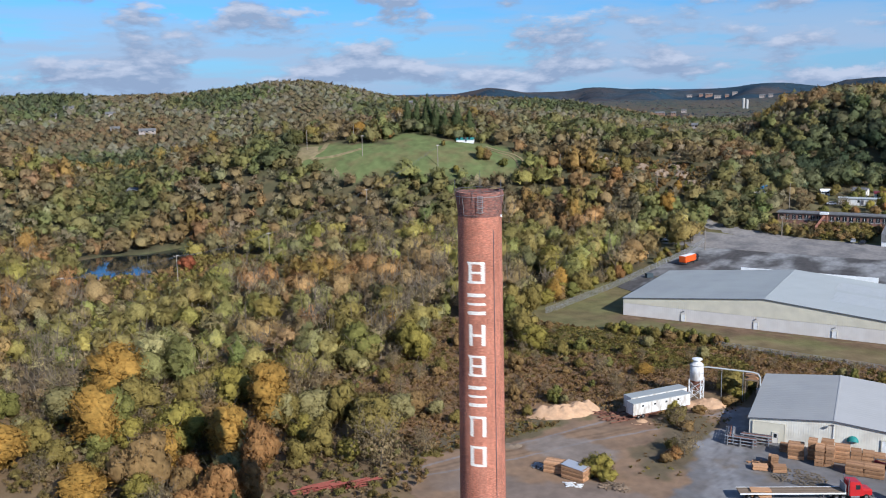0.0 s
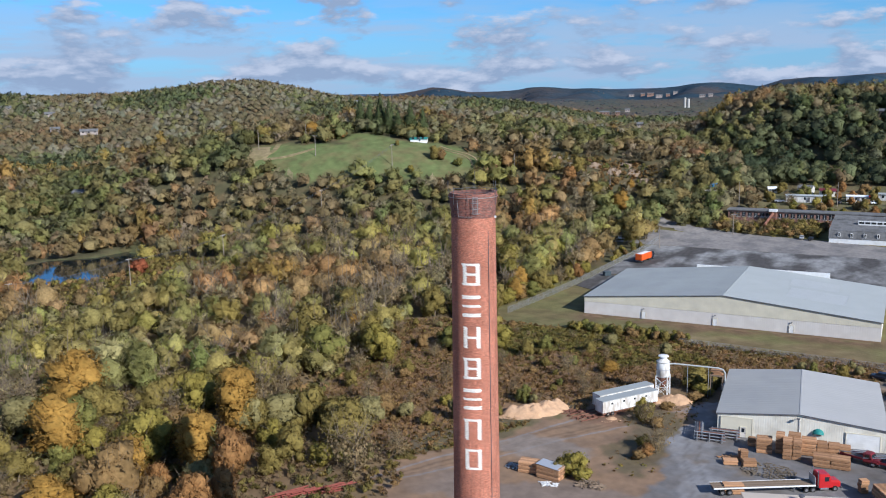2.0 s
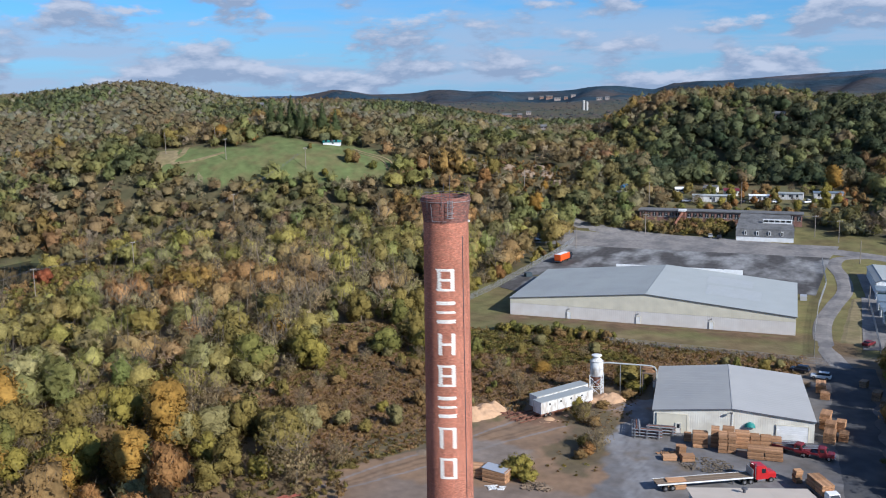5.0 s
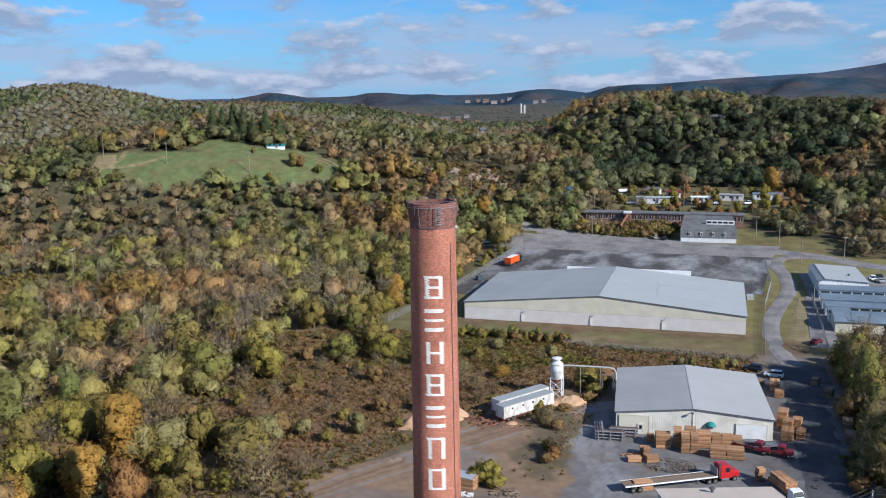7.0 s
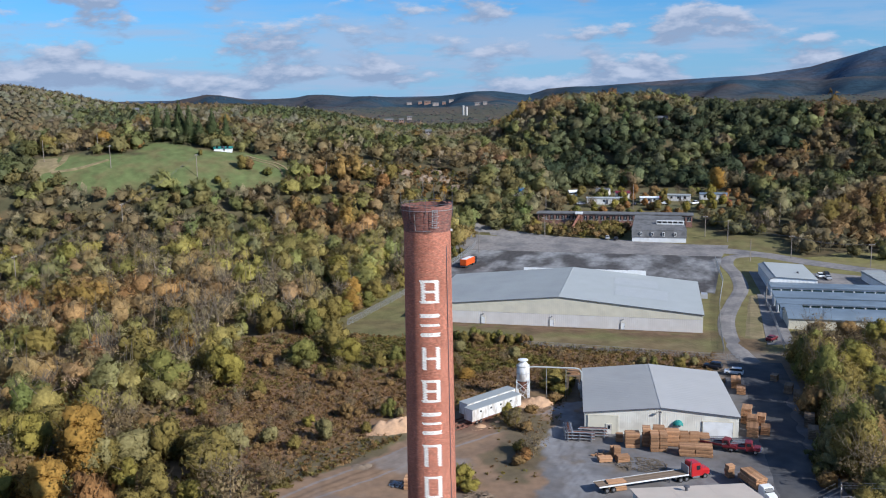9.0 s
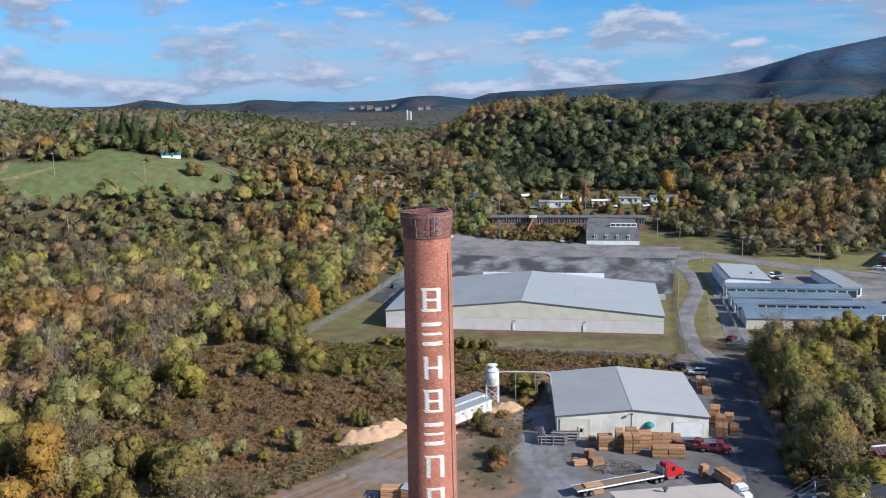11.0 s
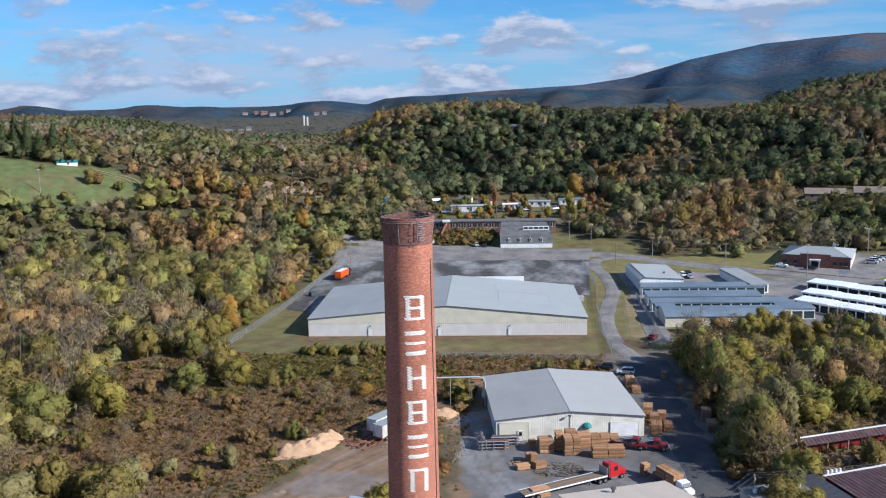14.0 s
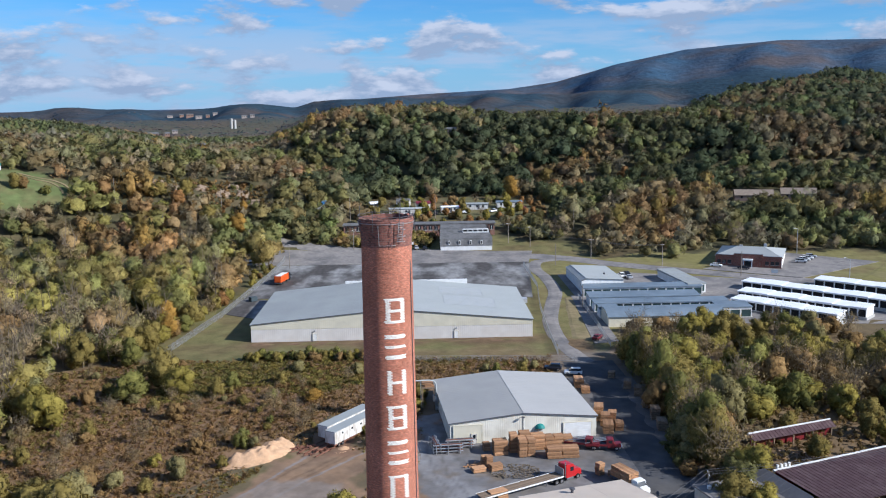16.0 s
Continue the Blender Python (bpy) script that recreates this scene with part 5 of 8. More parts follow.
def make_chimney():
    base = gz(AX, AY)
    top = 58.7
    ch = thing("chimney", pose(AX, AY, base), "tall tapered red-brick factory chimney with white glazed-brick marks", "chimney")
    n = 96
    bm = B()
    prof = [(stack_r(base) + 0.5, 0.0), (stack_r(base) + 0.5, 2.5), (stack_r(base + 3), 3.0)]
    prof += [(stack_r(z), z - base) for z in np.linspace(base + 4, 56.2, 24)]
    lathe(bm, prof, n)
    shaft = part("shaft", bm, M["stack_brick"], ch, smooth_faces=True)
    uv_of(shaft, lambda co, p: ((math.atan2(co.y, co.x) % (2 * math.pi)) * 2.4, co.z))
    # flared head, with an uneven broken lip
    bm = B()
    h0 = 56.2 - base
    head = [(stack_r(56.2), h0), (2.335, h0 + 0.5), (2.40, h0 + 1.1), (2.48, h0 + 1.7), (2.53, h0 + 2.05), (2.56, h0 + 2.1), (2.56, h0 + 2.3), (2.50, h0 + 2.32), (2.48, h0 + 2.55),
            (2.22, h0 + 2.55), (2.18, h0 + 2.3)]
    rings = lathe(bm, head, n)
    for i in range(n):
        a = 2 * math.pi * i / n
        chip = 0.05 * math.sin(5 * a) * math.sin(11 * a + 1) + 0.14 * max(0, math.cos(a - 0.4)) * (0.5 + 0.5 * math.sin(13 * a)) + 0.04 * random.random()
        for k in (8, 9):
            rings[k][i].co.z += chip - 0.05
    hd = part("head", bm, M["rim_brick"], ch, "weathered flared brick head with a broken lip")
    bm = B()
    lathe(bm, [(2.18, h0 + 2.32), (2.16, h0 + 0.9)], n)
    bmesh.ops.reverse_faces(bm, faces=bm.faces)
    lining = part("lining", bm, M["rim_brick"], ch)
    uv_of(lining, lambda co, p: ((math.atan2(co.y, co.x) % (2 * math.pi)) * 2.4, co.z))
    bm = B()
    inner = lathe(bm, [(2.16, h0 + 0.9), (2.10, h0 + 0.2), (2.05, h0 - 9.0)], n)
    bm.faces.new(inner[-1])
    part("flue", bm, M["soot"], ch, "soot-black flue")
    uv_of(hd, lambda co, p: ((math.atan2(co.y, co.x) % (2 * math.pi)) * 2.4, co.z))
    bm = B()
    lathe(bm, [(2.55, h0 + 2.11), (2.58, h0 + 2.11), (2.58, h0 + 2.15), (2.55, h0 + 2.15), (2.55, h0 + 2.11)], n)
    part("band", bm, M["steel"], ch, "grey steel band round the head")

    def at(deg, r, z):
        a = radians(-90 + deg)          # degrees east of south
        return Vector((math.cos(a) * r, math.sin(a) * r, z - base))

    # seven white marks laid in glazed brick, one above the other: rows of runs, top to bottom
    post_l, post_r = (0.08, 0.32), (0.72, 0.96)
    frame_bar = [[(0.02, 0.96)]] * 2 + [[post_l, post_r]] * 6 + [[(0.08, 0.96)]] * 2 + [[post_l, post_r]] * 6 + [[(0.02, 0.96)]] * 2
    three_bars = [[(0.02, 0.98)]] * 3 + [[]] * 5 + [[(0.02, 0.98)]] * 2 + [[]] * 5 + [[(0.02, 0.98)]] * 3
    posts = [[post_l, post_r]] * 8 + [[(0.08, 0.96)]] * 2 + [[post_l, post_r]] * 8
    open_frame = [[(0.02, 0.96)]] * 2 + [[post_l, post_r]] * 16
    hollow = [[(0.08, 0.96)]] * 2 + [[post_l, post_r]] * 14 + [[(0.08, 0.96)]] * 2
    marks = (frame_bar, three_bars, posts, frame_bar, three_bars, open_frame, hollow)
    course, wide = 0.128, 2.16
    for k, rows in enumerate(marks):
        z_top = 51.56 - 3.36 * k
        bm = B()
        for j, runs in enumerate(rows):
            z1 = z_top - j * course
            z0 = z1 - course + 0.012
            r = stack_r(z1)
            for u0, u1 in runs:
                u0 = u0 + (0.055 if j % 2 else 0.0)
                u1 = u1 - (0.0 if j % 2 else 0.055)
                steps = max(1, round((u1 - u0) * wide / 0.24))
                for s in range(steps):
                    us = [u0 + (u1 - u0) * (s + e) / steps for e in (0.02, 0.98)]
                    dg = [17.3 + math.degrees((u - 0.5) * wide / r) for u in us]
                    q = [at(d, rr, z) for rr in (r - 0.03, r + 0.016) for z in (z0, z1) for d in dg]
                    vs = [bm.verts.new(p) for p in q]
                    for f in ((4, 5, 7, 6), (0, 4, 6, 2), (1, 3, 7, 5), (2, 6, 7, 3), (0, 1, 5, 4)):
                        bm.faces.new([vs[i] for i in f])
        tagged(part("mark", bm, M["glazed"], ch, "white glazed-brick mark set in the shaft"), kind="stuff")
    # lightning conductor, rods, ladder cage and the loop of conduit at the head
    bm = B()
    zs = np.linspace(54.8, base + 3, 30)
    for a, b in zip(zs, zs[1:]):
        tube(bm, at(65, stack_r(a) + 0.05, a), at(65, stack_r(b) + 0.05, b), 0.035, n=5, caps=False)
    bmesh.ops.remove_doubles(bm, verts=bm.verts[:], dist=0.015)
    part("conductor", bm, M["trim"], ch, "dark lightning conductor cable")
    bm = B()
    box(bm, -0.08, 0.08, -0.08, 0.08, -0.11, 0.12, m=Matrix.Translation(at(96, stack_r(56.2) + 0.10, 56.2)))
    part("lamp", bm, M["white"], ch, "small white obstruction lamp")
    for deg, hh in ((-62, 1.5), (-25, 0.9), (12, 1.0), (30, 2.6), (88, 1.5), (150, 1.3), (205, 1.3)):
        bm = B()
        p = at(deg, 2.60, 57.6)
        tube(bm, p, p + Vector((0, 0, hh + 0.9)), 0.022, n=5)
        part("lightning_rod", bm, M["trim"], ch)
    bm = B()
    for dd in (-5, 5):
        pts = [at(30 + dd, stack_r(56.3) + 0.28, 56.7), at(30 + dd, 2.56 + 0.28, 58.5)]
        tube(bm, *pts, 0.035, n=5)
        for s in np.linspace(0.05, 0.95, 4):
            q = pts[0].lerp(pts[1], s)
            tube(bm, q, q - Vector((q.x, q.y, 0)).normalized() * 0.33, 0.025, n=4)
    for s in np.linspace(0.03, 0.97, 9):
        a, b = at(25, stack_r(56.3) + 0.28, 56.7), at(25, 2.84, 58.5)
        c, d = at(35, stack_r(56.3) + 0.28, 56.7), at(35, 2.84, 58.5)
        tube(bm, a.lerp(b, s), c.lerp(d, s), 0.025, n=4)
    for z in (56.8, 57.3, 57.9):
        prev = None
        for dd in np.linspace(-9, 9, 7):
            q = at(30 + dd, stack_r(56) + 0.28 + 0.55 * (1 - (dd / 9) ** 2) + (z - 56.4) * 0.11, z)
            if prev is not None:
                tube(bm, prev, q, 0.03, n=4, caps=False)
            prev = q
    part("ladder", bm, M["steel"], ch, "grey steel ladder stub with a hooped cage")
    bm = B()
    loop = [at(d, stack_r(56) + 0.06 + max(0, z - 56.3) * 0.12, z) for d, z in ((-14, 58.2), (-14, 57.2), (-14, 56.4), (-2, 56.4), (10, 56.4), (22, 56.4))]
    for a, b in zip(loop, loop[1:]):
        tube(bm, a, b, 0.02, n=5, caps=False)
    part("conduit", bm, M["steel"], ch, "bare grey conduit clipped to the brick")
    bm = B()
    prev = None
    for i in range(25):
        q = at(i * 15, 2.56, 58.92 + 0.05 * math.sin(i * 2.3))
        if prev is not None:
            tube(bm, prev, q, 0.025, n=4, caps=False)
        prev = q
    bmesh.ops.remove_doubles(bm, verts=bm.verts[:], dist=0.015)
    part("ring_cable", bm, M["trim"], ch, "cable looped round the mouth")


make_chimney()


# ---- metal buildings ----
def ribbed(bm, x0, x1, zfun, z0, y, pitch, depth, face=-1, idx=0):
    """A wall skin with upright ribs in the plane y, from z0 up to zfun(x)."""
    n = max(1, round((x1 - x0) / pitch))
    p = (x1 - x0) / n
    prev = None
    for i in range(n):
        for off, dep in ((0.0, 0.0), (0.42, 0.0), (0.52, depth), (0.90, depth)):
            x = x0 + (i + off) * p
            v = (bm.verts.new((x, y + face * dep, z0)), bm.verts.new((x, y + face * dep, zfun(x))))
            if prev:
                f = bm.faces.new((prev[0], v[0], v[1], prev[1]))
                f.material_index = idx
            prev = v
    v = (bm.verts.new((x1, y, z0)), bm.verts.new((x1, y, zfun(x1))))
    bm.faces.new((prev[0], v[0], v[1], prev[1])).material_index = idx


def roof_slope(p00, p10, p11, p01, seams, rib=0.07, thick=0.18):
    """A sloped roof sheet from four corners with raised seams running from edge 0 to edge 1 (eave to ridge)."""
    bm = B()
    a, b, c, d = [Vector(p) for p in (p00, p10, p11, p01)]
    nrm = (b - a).cross(d - a).normalized()
    if nrm.z < 0:
        nrm.negate()
    along = (b - a).normalized() * 0.05
    edge0, edge1 = [], []
    for i in range(seams + 1):
        t = i / seams
        e, r = a.lerp(b, t), d.lerp(c, t)
        for off, up in ((-1, 0), (-0.8, rib), (0.8, rib), (1, 0)):
            if (i == 0 and off < 0 and up == 0) or (i == seams and off > 0 and up == 0):
                continue
            o = along * off
            if (i == 0 and off < 0) or (i == seams and off > 0):
                o = along * 0
            edge0.append(bm.verts.new(e + o + nrm * up))
            edge1.append(bm.verts.new(r + o + nrm * up))
    low0 = [bm.verts.new(v.co - nrm * thick) for v in (edge0[0], edge0[-1])]
    low1 = [bm.verts.new(v.co - nrm * thick) for v in (edge1[0], edge1[-1])]
    for i in range(len(edge0) - 1):
        bm.faces.new((edge0[i], edge0[i + 1], edge1[i + 1], edge1[i]))
    bm.faces.new((low0[0], low1[0], low1[1], low0[1]))
    bm.faces.new(edge0[::-1] + [low0[0], low0[1]])
    bm.faces.new(edge1 + [low1[1], low1[0]])
    bm.faces.new((edge0[0], edge1[0], low1[0], low0[0]))
    bm.faces.new((edge0[-1], low0[1], low1[1], edge1[-1]))
    return bm


def leaf_door(parent, name, x, y, z, w, h, material, label="", frame=True, slats=0, handle=True):
    """A closed door set on a wall that faces -y: a leaf in a frame, with its handle."""
    bm = B()
    box(bm, x - w / 2, x + w / 2, y - (0.04 if slats else 0.08), y + 0.03, z, z + h, bevel=0.01)
    d = part(name, bm, material, parent, label)
    for i in range(slats):
        part("slat", boxm(x - w / 2 + 0.01, x + w / 2 - 0.01, y - 0.075 - 0.015 * (i % 2), y - 0.036, z + 0.01 + h * i / slats, z + h * (i + 1) / slats - 0.025), material, d)
    if frame:
        bm = B()
        for a, b, c, e in ((x - w / 2 - 0.12, x - w / 2, z, z + h + 0.12), (x + w / 2, x + w / 2 + 0.12, z, z + h + 0.12), (x - w / 2, x + w / 2, z + h, z + h + 0.12)):
            box(bm, a, b, y - 0.12, y + 0.03, c, e)
        part("door_frame", bm, M["wall_cream"], d)
    if handle:
        part("handle", boxm(x + w * 0.36, x + w * 0.36 + 0.1, y - 0.14, y - 0.08, z + min(1.0, h * 0.4), z + min(1.0, h * 0.4) + 0.14), M["chrome"], d)
    return d


def gable_shed(name, m, w, l, eave, ridge_h, mats, label, category, seams=30, overhang=0.35, pitch=0.9, depth=0.06, band=0.0, ridge_at=0.5):
    """A gabled metal building: front wall in the plane y=0 of its own space, ridge running along y."""
    wall_m, band_m, roof_m, roof2_m = mats
    ob = thing(name, m, label, category)
    rx = w * ridge_at

    def top(x):
        return eave + (ridge_h - eave) * (x / rx if x < rx else (w - x) / (w - rx))

    for y, face in ((0.0, -1), (l, 1)):
        bm = B()
        ribbed(bm, 0, w, (lambda x: min(top(x), eave - band)) if band else top, -0.8, y, pitch, depth, face)
        part("wall", bm, wall_m, ob)
        if band:
            bm = B()
            ribbed(bm, 0, w, top, eave - band + 0.01, y + 0.05 * face, pitch, depth * 0.6, face)
            part("wall_band", bm, band_m, ob, "cream upper wall band")
    for x, face in ((0.0, -1), (w, 1)):
        bm = B()
        ribbed(bm, 0, l, lambda q: eave, -0.8, 0, pitch, depth, face)
        bmesh.ops.transform(bm, matrix=Matrix.Translation((x, 0, 0)) @ Matrix.Rotation(radians(90), 4, "Z") @ Matrix.Diagonal((1, -1, 1, 1)), verts=bm.verts)
        part("wall", bm, wall_m, ob)
    o = overhang
    se = (ridge_h - eave) / rx
    sw = (ridge_h - eave) / (w - rx)
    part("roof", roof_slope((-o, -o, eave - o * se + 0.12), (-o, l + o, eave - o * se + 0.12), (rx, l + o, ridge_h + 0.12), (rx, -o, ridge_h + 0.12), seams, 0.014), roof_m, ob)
    # east slope in the paler copy: its sunlight is put into the colour
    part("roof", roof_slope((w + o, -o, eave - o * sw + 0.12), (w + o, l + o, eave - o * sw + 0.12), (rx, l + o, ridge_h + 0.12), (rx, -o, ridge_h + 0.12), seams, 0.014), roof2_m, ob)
    bm = B()
    box(bm, rx - 0.14, rx + 0.14, -o - 0.02, l + o + 0.02, ridge_h + 0.10, ridge_h + 0.165)
    part("ridge_cap", bm, roof2_m, ob)
    bm = B()
    for xa, za, xb, zb in ((-o, eave - o * se, rx, ridge_h), (rx, ridge_h, w + o, eave - o * sw)):
        vs = [bm.verts.new(p) for p in ((xa, -o - 0.03, za), (xb, -o - 0.03, zb), (xb, -o - 0.03, zb + 0.14), (xa, -o - 0.03, za + 0.14),
                                        (xa, -o + 0.10, za), (xb, -o + 0.10, zb), (xb, -o + 0.10, zb + 0.14), (xa, -o + 0.10, za + 0.14))]
        for f in ((0, 1, 2, 3), (7, 6, 5, 4), (0, 4, 5, 1), (2, 6, 7, 3)):
            bm.faces.new([vs[i] for i in f])
    part("rake_trim", bm, M["trim"], ob, "dark rake trim along the gable")
    return ob, top


def big_warehouse():
    z = 1.05
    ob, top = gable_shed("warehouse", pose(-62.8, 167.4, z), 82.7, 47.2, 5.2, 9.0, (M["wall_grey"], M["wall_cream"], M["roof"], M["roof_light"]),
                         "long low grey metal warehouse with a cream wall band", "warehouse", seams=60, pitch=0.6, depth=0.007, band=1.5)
    for x in (18.6, 39.4, 60.2):
        leaf_door(ob, "door", x, -0.1, 0.0, 1.1, 2.1, M["white"])
        bm = B()
        box(bm, x - 0.15, x + 0.15, -0.4, -0.12, 2.9, 3.1)
        tube(bm, (x, -0.12, 3.1), (x, -0.45, 3.3), 0.04, n=5)
        part("wall_lamp", bm, M["trim"], ob)
    bm = B()
    box(bm, 24, 66, 47.6, 48.2, 2.0, 8.4, bevel=0.04)
    part("parapet", bm, M["white"], ob, "white parapet rising behind the roof")
    for x, w in ((36, 1.0), (44, 1.4), (52.5, 1.0), (59.5, 0.7)):
        part("roof_vent", boxm(x, x + w * 0.6, 47.65, 48.15, 8.38, 8.65, bevel=0.03), M["trim"], ob)
    for x, y, sx, sy in ((57, 12, 16, 13), (56, 28, 14, 11)):     # newer roof sheets, a hand proud
        k = (9.0 - 5.2) / 41.35
        zz = [9.0 - (xx - 41.35) * k + 0.13 for xx in (x, x + sx)]
        part("roof_sheet", roof_slope((x, y, zz[0]), (x, y + sy, zz[0]), (x + sx, y + sy, zz[1]), (x + sx, y, zz[1]), 8, 0.05, 0.04), M["new_sheet"], ob, "newer pale roof sheeting")
    part("electrical_cabinet", boxm(84.0, 86.0, 40, 43, -0.5, 2.6, bevel=0.05), M["silver_paint"], ob)


big_warehouse()


def lumber_shed():
    a = math.degrees(math.atan2(2.85, 30.87))
    ob, top = gable_shed("lumber_shed", pose(-7.4, 86.8, -0.5, 0, 0, a), 31.0, 30.3, 4.45, 5.9, (M["wall_tan"], M["wall_tan"], M["shed_roof"], M["shed_roof_sunny"]),
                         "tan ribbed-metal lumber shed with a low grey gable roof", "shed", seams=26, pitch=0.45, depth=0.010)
    leaf_door(ob, "sliding_door", 3.7, -0.12, 0.0, 5.9, 3.9, M["wall_cream"], "flat cream sliding door", handle=False)
    leaf_door(ob, "door", 5.0, -0.22, 0.0, 1.0, 2.1, M["wall_grey"])
    part("pane", boxm(4.72, 5.28, -0.34, -0.30, 1.1, 1.9), M["glass"], ob)
    leaf_door(ob, "roller_door", 26.9, -0.12, 0.0, 5.9, 3.3, M["white"], "white sectional roller door", slats=8, handle=False)
    bm = B()
    tube(bm, (15.2, -0.1, 5.2), (15.2, -0.7, 5.35), 0.06, n=6)
    box(bm, 14.9, 15.5, -1.0, -0.6, 5.15, 5.4)
    part("wall_lamp", bm, M["trim"], ob)
    bm = B()
    lathe(bm, [(0.02, 0.75), (0.45, 0.68), (0.85, 0.42), (1.02, 0.1), (1.05, 0.0), (0.98, 0.0)], 20)
    bmesh.ops.bisect_plane(bm, geom=bm.verts[:] + bm.edges[:] + bm.faces[:], plane_co=(0, -0.25, 0), plane_no=(0, 1, 0), clear_inner=True)
    bmesh.ops.transform(bm, matrix=pose(18.9, -0.2, 2.5, 62, 0, 0), verts=bm.verts)
    part("vent_hood", bm, M["teal"], ob, "round teal fibreglass vent hood", True)
    bm = B()
    tube(bm, (15.5, -0.14, 0), (15.5, -0.14, 5.0), 0.07, n=6)
    part("downpipe", bm, M["white"], ob)
    return ob


lumber_shed()


def silo():
    x, y = -22.9, 104.4
    z = gz(x, y)
    ob = thing("dust_silo", pose(x, y, z), "white sawdust silo on a braced steel stand", "silo")
    bm = B()
    lathe(bm, [(0.0, 8.95), (0.9, 8.75), (1.45, 8.2), (1.5, 8.15), (1.5, 4.7), (1.46, 4.66)], 28)
    part("tank", bm, M["trailer_side"], ob, smooth_faces=True)
    bm = B()
    lathe(bm, [(0.0, 9.75), (0.6, 9.7), (1.15, 9.55), (1.2, 9.4), (0.7, 9.35), (0.7, 8.6)], 24)
    part("cap", bm, M["white"], ob, "mushroom cap")
    bm = B()
    lathe(bm, [(1.47, 4.68), (1.44, 4.55), (0.36, 2.4), (0.36, 1.9), (0.0, 1.9)], 28)
    part("hopper", bm, M["rust"], ob, "rust-stained steel hopper", smooth_faces=True)
    for zz in (8.1, 6.4, 4.8):
        bm = B()
        lathe(bm, [(1.5, zz), (1.56, zz), (1.56, zz + 0.12), (1.5, zz + 0.12)], 28)
        part("hoop", bm, M["steel"], ob)
    corners = [(1.15, 1.15), (-1.15, 1.15), (-1.15, -1.15), (1.15, -1.15)]
    for cx, cy in corners:
        part("leg", boxm(cx * 1.12 - 0.1, cx * 1.12 + 0.1, cy * 1.12 - 0.1, cy * 1.12 + 0.1, 0, 5.0), M["white"], ob)
    for (ax_, ay_), (bx_, by_) in zip(corners, corners[1:] + corners[:1]):
        bm = B()
        for z0, z1 in ((0.3, 2.4), (2.4, 4.5)):
            tube(bm, (ax_ * 1.12, ay_ * 1.12, z0), (bx_ * 1.12, by_ * 1.12, z1), 0.05, n=5)
            tube(bm, (bx_ * 1.12, by_ * 1.12, z0), (ax_ * 1.12, ay_ * 1.12, z1), 0.05, n=5)
        tube(bm, (ax_ * 1.12, ay_ * 1.12, 2.4), (bx_ * 1.12, by_ * 1.12, 2.4), 0.06, n=5)
        part("brace", bm, M["white"], ob)
    pipe = thing("blower_pipe", pose(x, y, z), "pale duct from the silo to a blower beside the shed", "pipe")
    bm = B()
    pts = [Vector(p) for p in ((1.3, 0.4, 7.6), (2.2, 0.6, 7.75), (11.5, 3.0, 7.2), (12.6, 3.3, 6.9), (13.1, 3.4, 6.0), (13.1, 3.4, 3.2))]
    for p, q in zip(pts, pts[1:]):
        tube(bm, p, q, 0.17, n=12)
    part("duct", bm, M["roof_light"], pipe)
    bm = B()
    lathe(bm, [(0.0, 3.6), (0.8, 3.5), (0.85, 2.4), (0.3, 1.1), (0.3, 0.0), (0.0, 0.0)], 16, 13.1, 3.4)
    tube(bm, (13.1, 3.4, 0.6), (14.6, 3.4, 0.6), 0.3, n=10)
    part("cyclone", bm, M["steel"], pipe, "grey steel cyclone blower")
    for px in (5.2, 9.6):
        bm = B()
        tube(bm, (px, 0.6 + (px - 2.2) * 0.258, 0), (px, 0.6 + (px - 2.2) * 0.258, 7.3), 0.07, n=6)
        part("post", bm, M["steel"], pipe)
    bm = B()
    for i in range(9):
        a = i * 0.7
        box(bm, 10.2 + 0.5 * math.sin(a), 12.2 + 0.4 * math.cos(a), 3.4, 4.6, 5.4 + 0.12 * i, 5.5 + 0.12 * i)
    part("platform_boards", bm, M["lumber"], pipe, "stack of boards on the blower platform")
    part("platform", boxm(9.8, 12.8, 2.8, 5.0, 5.2, 5.4), M["lumber_old"], pipe)
    for px, py in ((10.0, 3.0), (12.6, 3.0), (10.0, 4.8), (12.6, 4.8)):
        part("platform_leg", boxm(px - 0.1, px + 0.1, py - 0.1, py + 0.1, 0, 5.2), M["lumber_old"], pipe)


silo()

# ---- storage rows, office, mill and houses ----
def flat_row(name, x0, x1, y0, y1, h, roof_m, wall_m, doors, label, rot=0.0, door_m=None, rise=0.25, step=0):
    """A long low storage row whose doors face -y. Doors are parts."""
    cx, cy = (x0 + x1) / 2, (y0 + y1) / 2
    z = max(gz(x0, y0), gz(x1, y0), gz(cx, cy)) + 0.1
    w, d = x1 - x0, y1 - y0
    ob = thing(name, pose(cx, cy, z, 0, 0, rot), label, "storage building", "storage rows")
    build_row(ob, w, d, h, roof_m, wall_m, doors, door_m or M["dark_door"], rise, step)
    return ob


